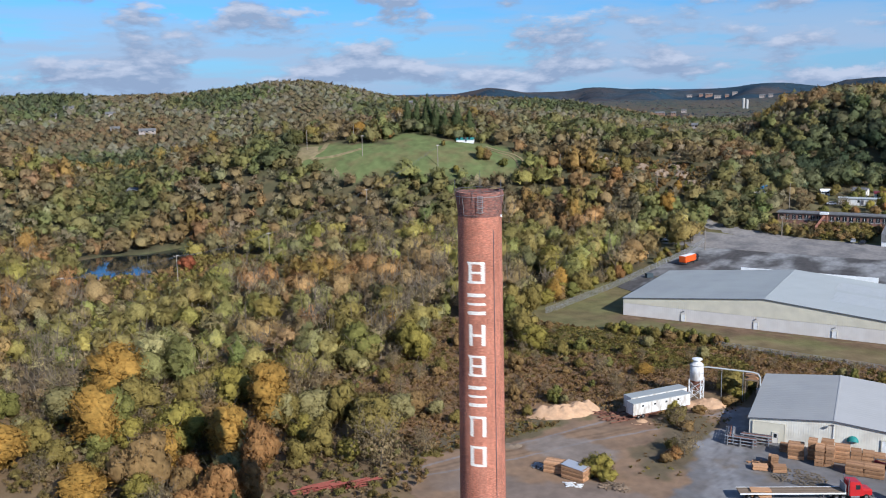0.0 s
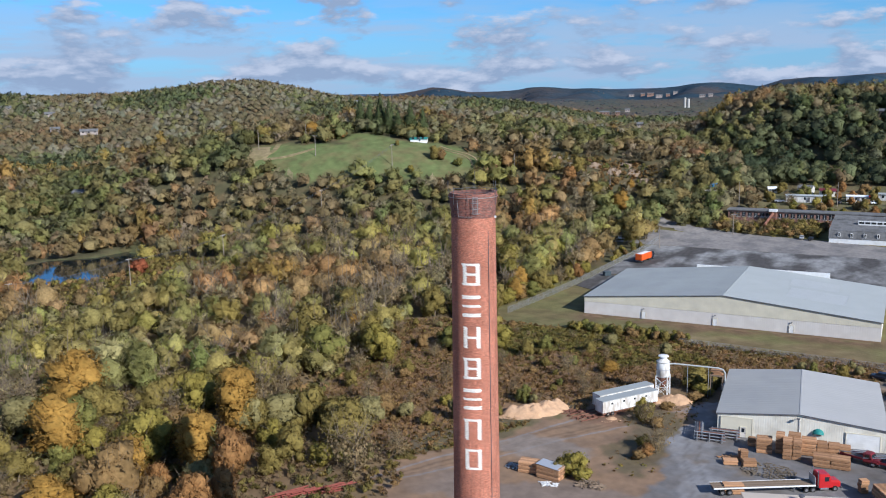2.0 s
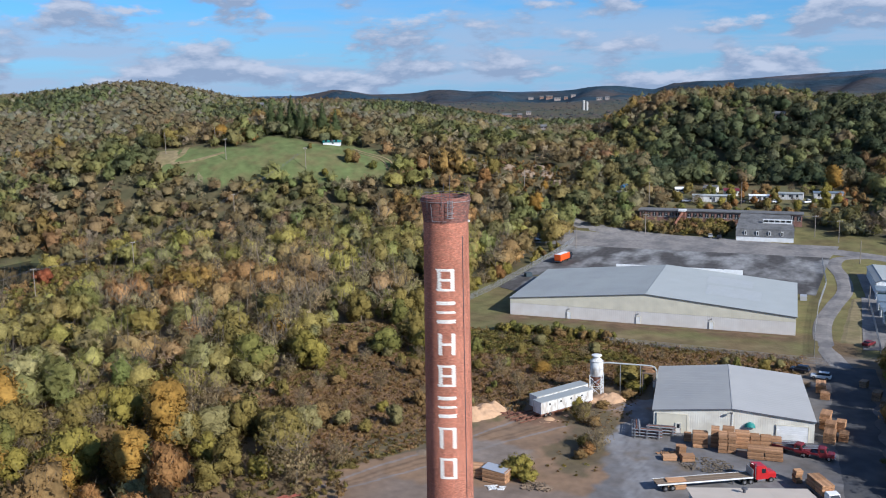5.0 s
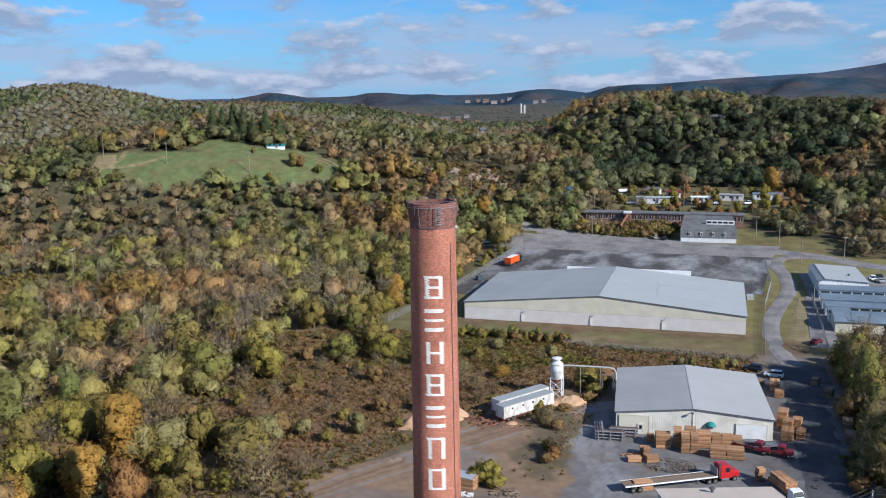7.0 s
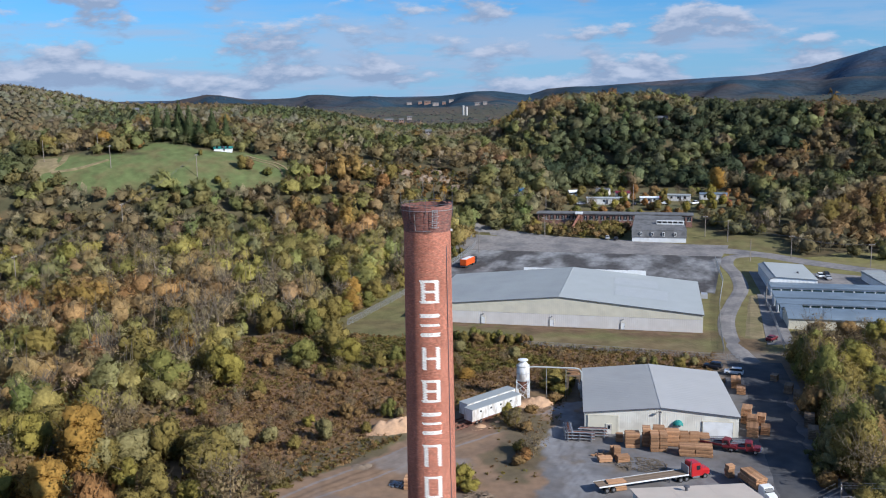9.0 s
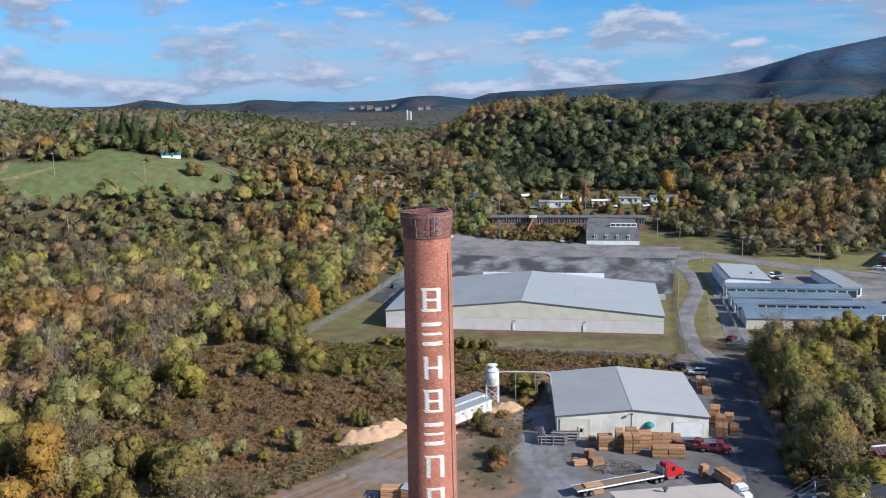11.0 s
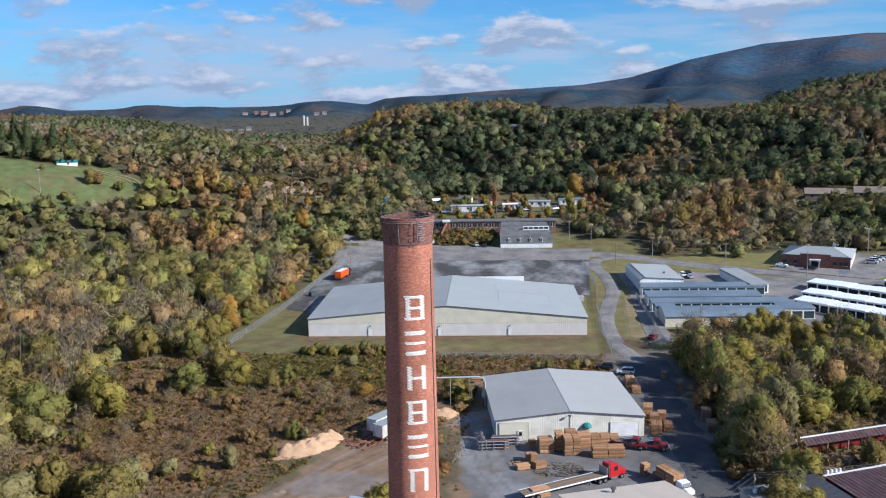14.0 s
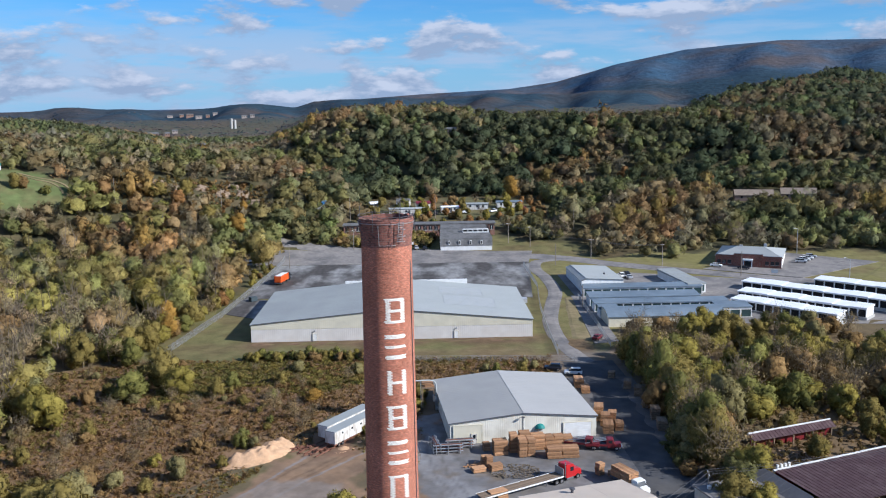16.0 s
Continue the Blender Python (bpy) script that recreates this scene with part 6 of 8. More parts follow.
def build_row(ob, w, d, h, roof_m, wall_m, doors, door_m, rise, step):
    bm = B()
    t = 0.2
    pitch = w / doors if doors else w
    for a, b, c, e in ((-w / 2, w / 2, d / 2 - t, d / 2), (-w / 2, -w / 2 + t, -d / 2, d / 2 - t), (w / 2 - t, w / 2, -d / 2, d / 2 - t)):
        box(bm, a, b, c, e, -1.2, h)
    part("wall", bm, wall_m, ob)
    bm = B()
    for i in range(doors + 1):
        x = -w / 2 + i * pitch
        box(bm, max(-w / 2 + t, x - 0.22), min(w / 2 - t, x + 0.22), -d / 2, -d / 2 + t, -1.2, h)
    box(bm, -w / 2 + t, w / 2 - t, -d / 2 + 0.002, -d / 2 + t - 0.002, 2.25, h - 0.01)
    part("front_wall", bm, wall_m, ob)
    for i in range(doors):
        x = -w / 2 + (i + 0.5) * pitch
        bm = B()
        for s in range(5):
            box(bm, x - pitch / 2 + 0.2, x + pitch / 2 - 0.2, -d / 2 + 0.08 + 0.03 * (s % 2), -d / 2 + 0.16, 0.45 * s, 0.45 * s + 0.44)
        part("shutter", bm, door_m, ob)
    part("slab", boxm(-w / 2 - 0.3, w / 2 + 0.3, -d / 2 - 0.3, d / 2 + 0.3, -1.2, 0.0), M["concrete"], ob)
    segs = max(1, step)
    for k in range(segs):
        a = -w / 2 - 0.25 + (w + 0.5) * k / segs
        b = -w / 2 - 0.25 + (w + 0.5) * (k + 1) / segs
        dz = 0.16 * (k % 2) if step else 0.0
        bm = B()
        vs = [(a, -d / 2 - 0.3, h), (b, -d / 2 - 0.3, h), (b, d / 2 + 0.3, h + rise), (a, d / 2 + 0.3, h + rise)]
        lo = [bm.verts.new((p[0], p[1], p[2] - 0.02)) for p in vs]
        hi = [bm.verts.new((p[0], p[1], p[2] + 0.28 + dz)) for p in vs]
        bm.faces.new(lo[::-1])
        bm.faces.new(hi)
        for i in range(4):
            bm.faces.new((lo[i], lo[(i + 1) % 4], hi[(i + 1) % 4], hi[i]))
        part("roof", bm, roof_m, ob)


flat_row("storage_row", 43.6, 85.0, 213.8, 219.6, 2.7, M["blue_roof"], M["white"], 13, "long white storage row with dark shutters and a slate roof", rise=0.3)
flat_row("storage_row", 43.2, 80.0, 200.4, 207.0, 2.7, M["blue_roof"], M["white"], 11, "white storage row under a slate-blue metal roof", rise=0.5)
flat_row("storage_row", 43.4, 87.0, 193.2, 198.0, 2.5, M["blue_roof"], M["white"], 14, "narrow white storage row under a slate-blue metal roof", rise=0.4)
flat_row("storage_row", 80.5, 91.0, 183.0, 189.6, 3.0, M["blue_roof"], M["white"], 3, "short storage block with tall dark shutters", rise=0.4)
flat_row("storage_row", 43.6, 49.5, 185.5, 190.0, 2.7, M["blue_roof"], M["white"], 1, "single storage unit with a blue-grey roof", rise=0.4)


def long_side_block():
    x, y = 82.0, 229.5
    ob = thing("storage_row", pose(x, y, gz(x, y) + 0.1, 0, 0, 8), "pale-roofed storage row standing end-on to the others", "storage building", "storage rows")
    bm = B()
    box(bm, -3.2, 3.2, -13.5, 13.5, -1.2, 2.7)
    part("wall", bm, M["white"], ob)
    for i in range(2):
        part("shutter", boxm(-2.9 + 3 * i, -0.3 + 3 * i, -13.58, -13.48, 0, 2.3), M["dark_door"], ob)
    for k in range(5):
        a, b = -13.8 + 5.5 * k, -13.8 + 5.5 * (k + 1)
        part("roof", boxm(-3.5, 3.5, a, b - 0.02, 2.7, 3.0 + 0.12 * k), M["roof"], ob)


long_side_block()


def vault_roof_store():
    x, y = 62.0, 181.5
    z = gz(x, y - 5) + 0.1
    ob = thing("storage_hall", pose(x, y, z, 0, 0, 1), "wide storage hall with a curved slate-blue roof", "storage building", "storage rows")
    w, d, n = 36.0, 12.0, 10
    bm = B()
    rows = []
    for i in range(n + 1):
        t = i / n
        yy, zz = -d / 2 - 0.4 + (d + 0.8) * t, 3.0 + 1.6 * (1 - (2 * t - 1) ** 2)
        rows.append([bm.verts.new(p) for p in ((-w / 2 - .3, yy, zz), (w / 2 + .3, yy, zz), (w / 2 + .3, yy, zz - 0.15), (-w / 2 - .3, yy, zz - 0.15))])
    for p, q in zip(rows, rows[1:]):
        for j in range(4):
            bm.faces.new((p[j], p[(j + 1) % 4], q[(j + 1) % 4], q[j]))
    bm.faces.new(rows[0][::-1])
    bm.faces.new(rows[-1])
    part("roof", bm, M["blue_roof"], ob)
    bm = B()
    box(bm, -w / 2, w / 2, -d / 2, -d / 2 + 0.2, -1.2, 3.0)
    box(bm, -w / 2, w / 2, d / 2 - 0.2, d / 2, -1.2, 3.0)
    part("wall", bm, M["wall_cream"], ob)
    for x0 in (-w / 2, w / 2 - 0.2):
        bm = B()
        pts = [(-d / 2, -1.2), (d / 2, -1.2)] + [(d / 2 - d * s, 3.0 + 1.55 * (1 - (2 * s - 1) ** 2)) for s in np.linspace(0, 1, 9)]
        for xx in (x0, x0 + 0.2):
            f = bm.faces.new([bm.verts.new((xx, p, q)) for p, q in pts])
        part("end_wall", bm, M["wall_cream"], ob)


vault_roof_store()


def storage_office():
    x, y = 51.5, 219.4
    ob, _ = gable_shed("storage_office", pose(43.9, 219.9, gz(44, 219) + 0.1, 0, 0, 2), 15.0, 27.5, 4.2, 4.9, (M["white"], M["white"], M["roof"], M["roof_light"]),
                       "white storage building with a flat grey metal roof", "storage building", seams=18, pitch=1.2, depth=0.03, ridge_at=0.12)
    bm = B()
    box(bm, 10, 10.6, 9, 9.6, 4.3, 5.2)
    part("roof_vent", bm, M["trim"], ob)


storage_office()


def boat_rows():
    for (xa, ya), (xb, yb), n in (((101.7, 221.2), (146.0, 174.0), 18), ((95.0, 206.7), (124.0, 176.0), 16), ((89.1, 196.4), (112.0, 170.0), 12), ((128.0, 222.0), (162.0, 186.0), 14)):
        a, b = Vector((xa, ya)), Vector((xb, yb))
        l = (b - a).length
        u = (b - a) / l
        nrm = Vector((-u.y, u.x))
        c = a + u * l / 2 + nrm * 3.0
        z = max(gz(*(a + u * l * s)) for s in (0, 0.5, 1)) + 0.05
        ob = thing("storage_row", pose(c.x, c.y, z, 0, 0, math.degrees(math.atan2(u.y, u.x))), "storage row with a bright white stepped roof and dark bays", "storage building", "white-roofed rows")
        build_row(ob, l, 6.0, 2.5, M["white_roof"], M["white"], n, M["dark"], 0.35, n // 2)


boat_rows()


def brick_office():
    a = math.degrees(math.atan2(252.7 - 262.6, 126.9 - 105.6))
    ob = thing("office_building", pose(105.6, 262.6, gz(112, 258) + 0.1, 0, 0, a), "single-storey red-brick office with a grey hip roof", "office")
    w, d, h = 25.0, 27.0, 4.0

    def brick_box(x0, x1, y0, y1, z1, name="wall", mat_=None):
        o = part(name, boxm(x0, x1, y0, y1, -1.5, z1), mat_ or M["wall_brick"], ob)
        uv_of(o, lambda co, p: (co.x + co.y, co.z))
        return o

    brick_box(0, 7.0, 0, 0.5, 4.2)
    brick_box(7.0, 18.0, -0.4, 0.4, 4.9)
    brick_box(18.0, w, 0, 0.5, 4.2)
    part("coping", boxm(-0.1, 7.0, -0.1, 0.6, 4.2, 4.35), M["trim"], ob)
    part("coping", boxm(7.0, 18.0, -0.5, 0.5, 4.9, 5.05), M["trim"], ob)
    part("coping", boxm(18.0, w + 0.1, -0.1, 0.6, 4.2, 4.35), M["trim"], ob)
    for x0, x1 in ((-0.0, 0.4), (w - 0.4, w)):
        part("side_wall", boxm(x0, x1, 0.5, d, -1.5, h - 0.3), M["white"], ob, "white painted side wall")
    part("back_wall", boxm(0, w, d, d + 0.4, -1.5, h - 0.3), M["white"], ob)
    part("roof", roof_slope((-0.4, 0.5, 3.7), (w + 0.4, 0.5, 3.7), (w * 0.7, d * 0.45, 6.3), (w * 0.3, d * 0.45, 6.3), 1), M["roof"], ob)
    part("roof", roof_slope((-0.4, d + 0.5, 3.7), (w + 0.4, d + 0.5, 3.7), (w * 0.7, d * 0.45, 6.3), (w * 0.3, d * 0.45, 6.3), 1), M["roof"], ob)
    # paler east hip, bluer west hip: sun and shade put into the sheets
    part("roof", roof_slope((w + 0.4, 0.5, 3.7), (w + 0.4, d + 0.5, 3.7), (w * 0.7, d * 0.452, 6.3), (w * 0.7, d * 0.448, 6.3), 1), M["roof_light"], ob)
    part("roof", roof_slope((-0.4, 0.5, 3.7), (-0.4, d + 0.5, 3.7), (w * 0.3, d * 0.452, 6.3), (w * 0.3, d * 0.448, 6.3), 1), M["blue_roof"], ob)
    for x in (1.4, 3.4, 5.4, 19.6, 21.6, 23.4):
        win = part("window", boxm(x - 0.7, x + 0.7, -0.06, 0.05, 1.0, 2.3), M["glass"], ob)
        part("window_sill", boxm(x - 0.8, x + 0.8, -0.16, 0.0, 0.88, 1.0), M["concrete"], win)
    part("canopy", boxm(10.6, 14.4, -2.4, -0.4, 2.6, 3.2, bevel=0.05), M["white"], ob, "white entrance canopy")
    for x in (10.9, 14.1):
        part("column", boxm(x - 0.15, x + 0.15, -2.3, -2.0, -0.5, 2.6), M["white"], ob)
    part("glass_door", boxm(11.4, 13.6, -0.48, -0.38, 0, 2.3), M["glass"], ob)
    for x, y in ((8, 12), (17, 18)):
        part("roof_unit", boxm(x, x + 1.2, y, y + 1.2, 4.8, 6.6, bevel=0.05), M["silver_paint"], ob)


brick_office()


def barn_shed():
    x0, y0 = -3.8, 299.2
    w, d = 22.6, 20.0
    ob = thing("old_shed", pose(x0, y0, gz(8, 300), 0, 0, 0.3), "weathered grey shed with a long sagging shingle roof", "shed")
    part("plinth", boxm(0, w, 0, d, -2, 1.7), M["white"], ob, "whitewashed lower wall")
    bm = B()
    vs = [(-0.2, -0.1, 1.75), (w + 0.2, -0.1, 1.75), (w + 0.2, 1.0, 5.0), (-0.2, 1.0, 5.0)]
    part("front_slope", roof_slope(*vs, 30, 0.04, 0.2), M["shingle"], ob, "steep grey shingled front")
    part("roof", roof_slope((-0.3, 0.9, 5.0), (w + 0.3, 0.9, 5.0), (w * 0.94, d, 8.6), (w * 0.03, d, 8.9), 26, 0.05, 0.25), M["shingle"], ob)
    for x in (0.1, w - 0.1):
        bm = B()
        f = bm.faces.new([bm.verts.new((x, p, q)) for p, q in ((0, 1.7), (d, 1.7), (d, 8.6), (1.0, 4.9))])
        part("side_wall", bm, M["shingle"], ob)
    for x in (3.7, 8.4, 13.2, 18.0):
        wn = part("window", boxm(x - 0.3, x + 0.3, 0.0, 0.5, 2.6, 4.0), M["dark"], ob)
        bm = B()
        for a, b, c, e in ((x - 0.45, x - 0.3, 2.45, 4.15), (x + 0.3, x + 0.45, 2.45, 4.15), (x - 0.3, x + 0.3, 4.0, 4.15), (x - 0.3, x + 0.3, 2.45, 2.6)):
            box(bm, a, b, -0.06, 0.5, c, e)
        part("window_frame", bm, M["white"], wn)
    part("clerestory", boxm(10.2, 21.8, 8.4, 9.6, 6.2, 8.1), M["white"], ob, "row of white clerestory lights")
    for i in range(5):
        part("clerestory_pane", boxm(10.5 + 2.25 * i, 12.3 + 2.25 * i, 8.34, 8.42, 7.0, 7.8), M["dark"], ob)


barn_shed()


def brick_mill():
    x0, x1, y0 = -48.0, 22.0, 324.0
    z = gz(-25, 324)
    ob = thing("brick_mill", pose(x0, y0, z), "long low red-brick mill building with a row of windows", "mill")
    h = 5.3
    w = x1 - x0
    o = part("wall", boxm(0, w, 0, 7, -3, h), M["mill_brick"], ob)
    uv_of(o, lambda co, p: (co.x + co.y, co.z))
    part("roof", boxm(-0.6, w + 0.6, -0.5, 7.5, h, h + 0.45), M["shingle"], ob, "flat dark roof with a deep edge")
    n = 27
    for i in range(n):
        x = 1.6 + (w - 3) * i / (n - 1)
        if 17.5 < x < 21:
            continue
        wn = part("window", boxm(x - 0.8, x + 0.8, -0.06, 0.06, 2.7, 4.6), M["glass"], ob)
        part("window_sill", boxm(x - 0.9, x + 0.9, -0.16, 0.0, 2.5, 2.7), M["concrete"], wn)
        part("glazing_bar", boxm(x - 0.05, x + 0.05, -0.1, -0.05, 2.7, 4.6), M["white"], wn)
    part("loading_bay", boxm(18.0, 20.6, -2.5, 0.1, -1, 5.6), M["rust"], ob, "rusty conveyor head")
    part("bay_roof", boxm(17.6, 21.0, -2.8, 0.2, 5.6, 6.4), M["white"], ob)
    bm = B()
    tube(bm, (19.3, -2.3, 4.8), (17.0, -13, 0.5), 0.7, n=4)
    part("conveyor", bm, M["rust"], ob)


brick_mill()


def house(name, x, y, rot, w, d, h, rise, wall_m, roof_m, label, category="house", windows=3, zoff=0.0):
    """A small gabled house or mobile home, ridge along its width."""
    ob = thing(name, pose(x, y, gz(x, y) + zoff, 0, 0, rot), label, category)
    part("wall", boxm(-w / 2, w / 2, -d / 2, d / 2, -1.5, h), wall_m, ob)
    for s in (-1, 1):
        part("roof", roof_slope((-w / 2 - .3, s * (d / 2 + .35), h - 0.05), (w / 2 + .3, s * (d / 2 + .35), h - 0.05), (w / 2 + .3, 0, h + rise), (-w / 2 - .3, 0, h + rise), max(4, int(w / 1.2)), 0.04, 0.12), roof_m, ob)
    for x_ in (-w / 2, w / 2):
        bm = B()
        bm.faces.new([bm.verts.new(p) for p in ((x_, -d / 2, h), (x_, d / 2, h), (x_, 0, h + rise))])
        part("gable", bm, wall_m, ob)
    for i in range(windows):
        xx = -w / 2 + w * (i + 0.6) / (windows + 0.4)
        part("window", boxm(xx - 0.5, xx + 0.5, -d / 2 - 0.05, -d / 2 + 0.05, 1.0, 2.1), M["glass"], ob)
    part("door", boxm(w * 0.06 - 0.5, w * 0.06 + 0.5, -d / 2 - 0.06, -d / 2 + 0.05, 0.0, 2.1), M["trim"], ob)
    return ob


for args in (
    ("mobile_home", -19, 361, 3, 18, 4.4, 2.8, 0.5, M["trailer_side"], M["roof_light"], "long white mobile home with a pale roof", "mobile home"),
    ("mobile_home", 2.5, 364, 6, 9, 4.2, 2.6, 0.5, M["trailer_side"], M["white_roof"], "short white mobile home", "mobile home"),
    ("mobile_home", 17.0, 369, -4, 11, 4.0, 2.7, 0.5, M["trailer_side"], M["roof"], "white mobile home with a grey roof", "mobile home"),
    ("mobile_home", 33.5, 372, 2, 13, 4.4, 2.7, 0.6, M["trailer_side"], M["blue_roof"], "white mobile home under a blue roof", "mobile home"),
    ("house", -11.0, 374, 10, 7.0, 6, 2.4, 1.0, M["wall_tan"], M["dark_red"], "small house with a red metal roof"),
    ("house", -21.0, 378, -8, 6.5, 6, 2.6, 1.4, M["trailer_side"], M["shingle"], "small white cottage with a grey roof"),
    ("house", -62.6, 351, 4, 8.0, 6, 1.6, 1.4, M["wall_tan"], M["blue_tarp"], "cottage with a bright blue roof"),
    ("house", -36.5, 376, 20, 4.0, 3.5, 2.0, 1.0, M["trailer_side"], M["white_roof"], "tiny white shed in the trees"),
    ("farm_building", -209, 328, 20, 9.0, 4.4, 1.1, 0.9, M["white"], M["teal"], "white barn with a teal metal roof on the meadow"),
    ("house", -269, 309, 10, 7, 6, 2.6, 1.6, M["white"], M["shingle"], "white farmhouse among bare trees"),
    ("house", 160, 369, -14, 19, 9, 2.6, 2.6, M["wall_brick"], M["tan_shingle"], "broad church hall with a tan roof"),
    ("house", 183, 368, -18, 17, 9, 2.6, 2.8, M["wall_brick"], M["tan_shingle"], "broad church building with a tan roof"),
    ("house", 8, 484, -6, 7, 6, 2.6, 1.4, M["wall_brick"], M["shingle"], "small brick house on the wooded knoll"),
    ("house", -391, 262, 12, 9, 7, 2.8, 1.6, M["white"], M["shingle"], "small white house among trees"),
):
    house(*args)


# low roofs close to the camera's side of the yard
def taupe_shed():
    a = Vector((3.0, 52.6))
    u = (Vector((21.6, 58.4)) - a)
    w = u.length
    ang = math.degrees(math.atan2(u.y, u.x))
    ob = thing("open_shed", pose(a.x, a.y, gz(12, 50), 0, 0, ang), "long yard shed with a weathered taupe metal roof", "shed")
    part("back_wall", boxm(0.3, w - 0.3, -0.5, -0.3, -0.5, 4.4), M["wall_tan"], ob)
    for x in (0.3, w - 0.5):
        part("side_wall", boxm(x, x + 0.2, -20, -0.5, -0.5, 4.4), M["wall_tan"], ob)
    part("roof", roof_slope((-0.2, 0.1, 4.6), (w + 0.2, 0.1, 4.6), (w + 0.2, -11, 6.2), (-0.2, -11, 6.2), 3, 0.012, 0.15), M["taupe_roof"], ob)
    part("roof", roof_slope((-0.2, -22, 4.6), (w + 0.2, -22, 4.6), (w + 0.2, -11, 6.2), (-0.2, -11, 6.2), 3, 0.012, 0.15), M["taupe_roof"], ob)
    bm = B()
    lathe(bm, [(0.0, 5.9), (0.5, 5.8), (0.5, 5.6), (0.25, 5.6), (0.25, 4.8)], 12, w * 0.45, -2.5)
    part("roof_vent", bm, M["trim"], ob)


taupe_shed()


def maroon_sheds():
    for (xa, ya), (xb, yb), dep, h, lab in (((50.0, 61.2), (84.0, 74.4), 14.0, 4.2, "long shed with a dark maroon metal roof and white fascia"),
                                            ((52.5, 80.7), (72.5, 88.0), 1.8, 3.2, "narrow open lumber shed with a dark maroon roof")):
        a, b = Vector((xa, ya)), Vector((xb, yb))
        w = (b - a).length
        ob = thing("maroon_shed", pose(xa, ya, gz(xa, ya), 0, 0, math.degrees(math.atan2(b.y - a.y, b.x - a.x))), lab, "shed", "maroon sheds")
        part("roof", roof_slope((0, 0, h), (w, 0, h), (w, -dep, h - 0.9), (0, -dep, h - 0.9), int(w / 0.9), 0.07, 0.12), M["maroon"], ob)
        part("fascia", boxm(-0.05, w + 0.05, 0.02, 0.3, h - 0.25, h + 0.2), M["white"], ob, "white metal fascia")
        part("back_wall", boxm(0.2, w - 0.2, -0.4, -0.2, -1, h - 0.2), M["dark_red"], ob)
        for i in range(int(w / 5) + 1):
            part("post", boxm(0.2 + 5 * i, 0.45 + 5 * i, -dep + 0.3, -dep + 0.55, -1, h - 1.05), M["lumber_old"], ob)
        if dep > 10:
            for i in range(4):
                part("roof_vent", boxm(0.8 + 0.9 * i, 1.2 + 0.9 * i, 0.1, 0.5, h + 0.2, h + 0.9), M["white"], ob)
    ob = thing("concrete_shed", pose(36.0, 54.0, gz(38, 54), 0, 0, 16), "flat-topped concrete shed with a stained parapet", "shed")
    part("wall", boxm(0, 14, -8, 4.5, -0.5, 3.0), M["concrete"], ob)
    part("roof", boxm(-0.3, 14.3, -8.3, 4.8, 3.0, 3.3, bevel=0.04), M["old_asphalt"], ob)
    part("gable_cap", roof_slope((11.5, 4.8, 3.32), (11.5, -8.3, 3.32), (14.6, -8.3, 4.3), (14.6, 4.8, 4.3), 8, 0.04, 0.1), M["trim"], ob)
    for i in range(6):
        part("roof_vent", boxm(1.2 + 1.7 * i, 1.7 + 1.7 * i, 2.0, 2.6, 3.3, 3.9), M["white"], ob)


maroon_sheds()


# far town: pale blocks on the slopes beyond the hill
for x, y, az, w, h, m_ in ((-758, 2674, -15.5, 34, 16, "town_wall"), (-722, 2670, -14.9, 26, 18, "town_brick"), (-690, 2640, -14.3, 44, 26, "town_brick"), (-652, 2590, -13.8, 40, 22, "town_wall"),
                           (-628, 2600, -13.3, 24, 24, "town_brick"), (-609, 2614, -12.9, 30, 18, "town_wall"), (-440, 2170, -11.2, 30, 16, "town_wall"), (-420, 2168, -10.7, 22, 18, "town_wall"),
                           (-438, 1381, -16.8, 34, 15, "town_brick"), (-418, 1390, -16.0, 16, 14, "town_brick"), (-453, 1569, -15.5, 20, 12, "town_wall"), (-251, 917, -14.4, 14, 9, "town_wall"),
                           (-676, 520, -48, 34, 8, "town_wall"), (-761, 547, -50, 22, 6, "town_wall"), (-708, 508, -50, 18, 6, "town_wall"), (-812, 535, -52, 22, 6, "town_wall"), (-790, 500, -53, 12, 5, "town_wall"),
                           (26, 490, 2, 12, 5, "town_wall"), (-559, 812, -32, 14, 9, "town_wall")):
    z = gz(x, y) + (2.0 if y > 900 else 0.6)
    w, h = w * 0.46, h * 0.25
    ob = thing("far_building", pose(x, y, z, 0, 0, -az), "distant pale town building above the trees", "building", "far town")
    part("wall", boxm(-w / 2, w / 2, -5, 5, -12, h), M[m_], ob)
    part("roof", roof_slope((-w / 2 - .5, -5.5, h), (w / 2 + .5, -5.5, h), (w / 2 + .5, 0, h + 2.2), (-w / 2 - .5, 0, h + 2.2), 6, 0.05, 0.3), M["shingle"], ob)
    part("roof", roof_slope((-w / 2 - .5, 5.5, h), (w / 2 + .5, 5.5, h), (w / 2 + .5, 0, h + 2.2), (-w / 2 - .5, 0, h + 2.2), 6, 0.05, 0.3), M["shingle"], ob)
    for i in range(max(2, int(w / 4))):
        xx = -w / 2 + (i + 0.5) * w / max(2, int(w / 4))
        part("window", boxm(xx - 0.9, xx + 0.9, -5.1, -4.9, h * 0.35, h * 0.75), M["glass"], ob)


def twin_tanks():
    x, y = -377, 1717
    ob = thing("grain_tower", pose(x, y, gz(x, y) + 4, 0, 0, 0), "pale twin concrete tower standing over the trees", "tower")
    for dx in (-2.6, 2.6):
        bm = B()
        lathe(bm, [(2.6, -20), (2.6, 14.0 - 0.5 * dx), (0.0, 15.0 - 0.5 * dx)], 16, dx * 1.3, 0)
        part("silo", bm, M["concrete"], ob)


twin_tanks()

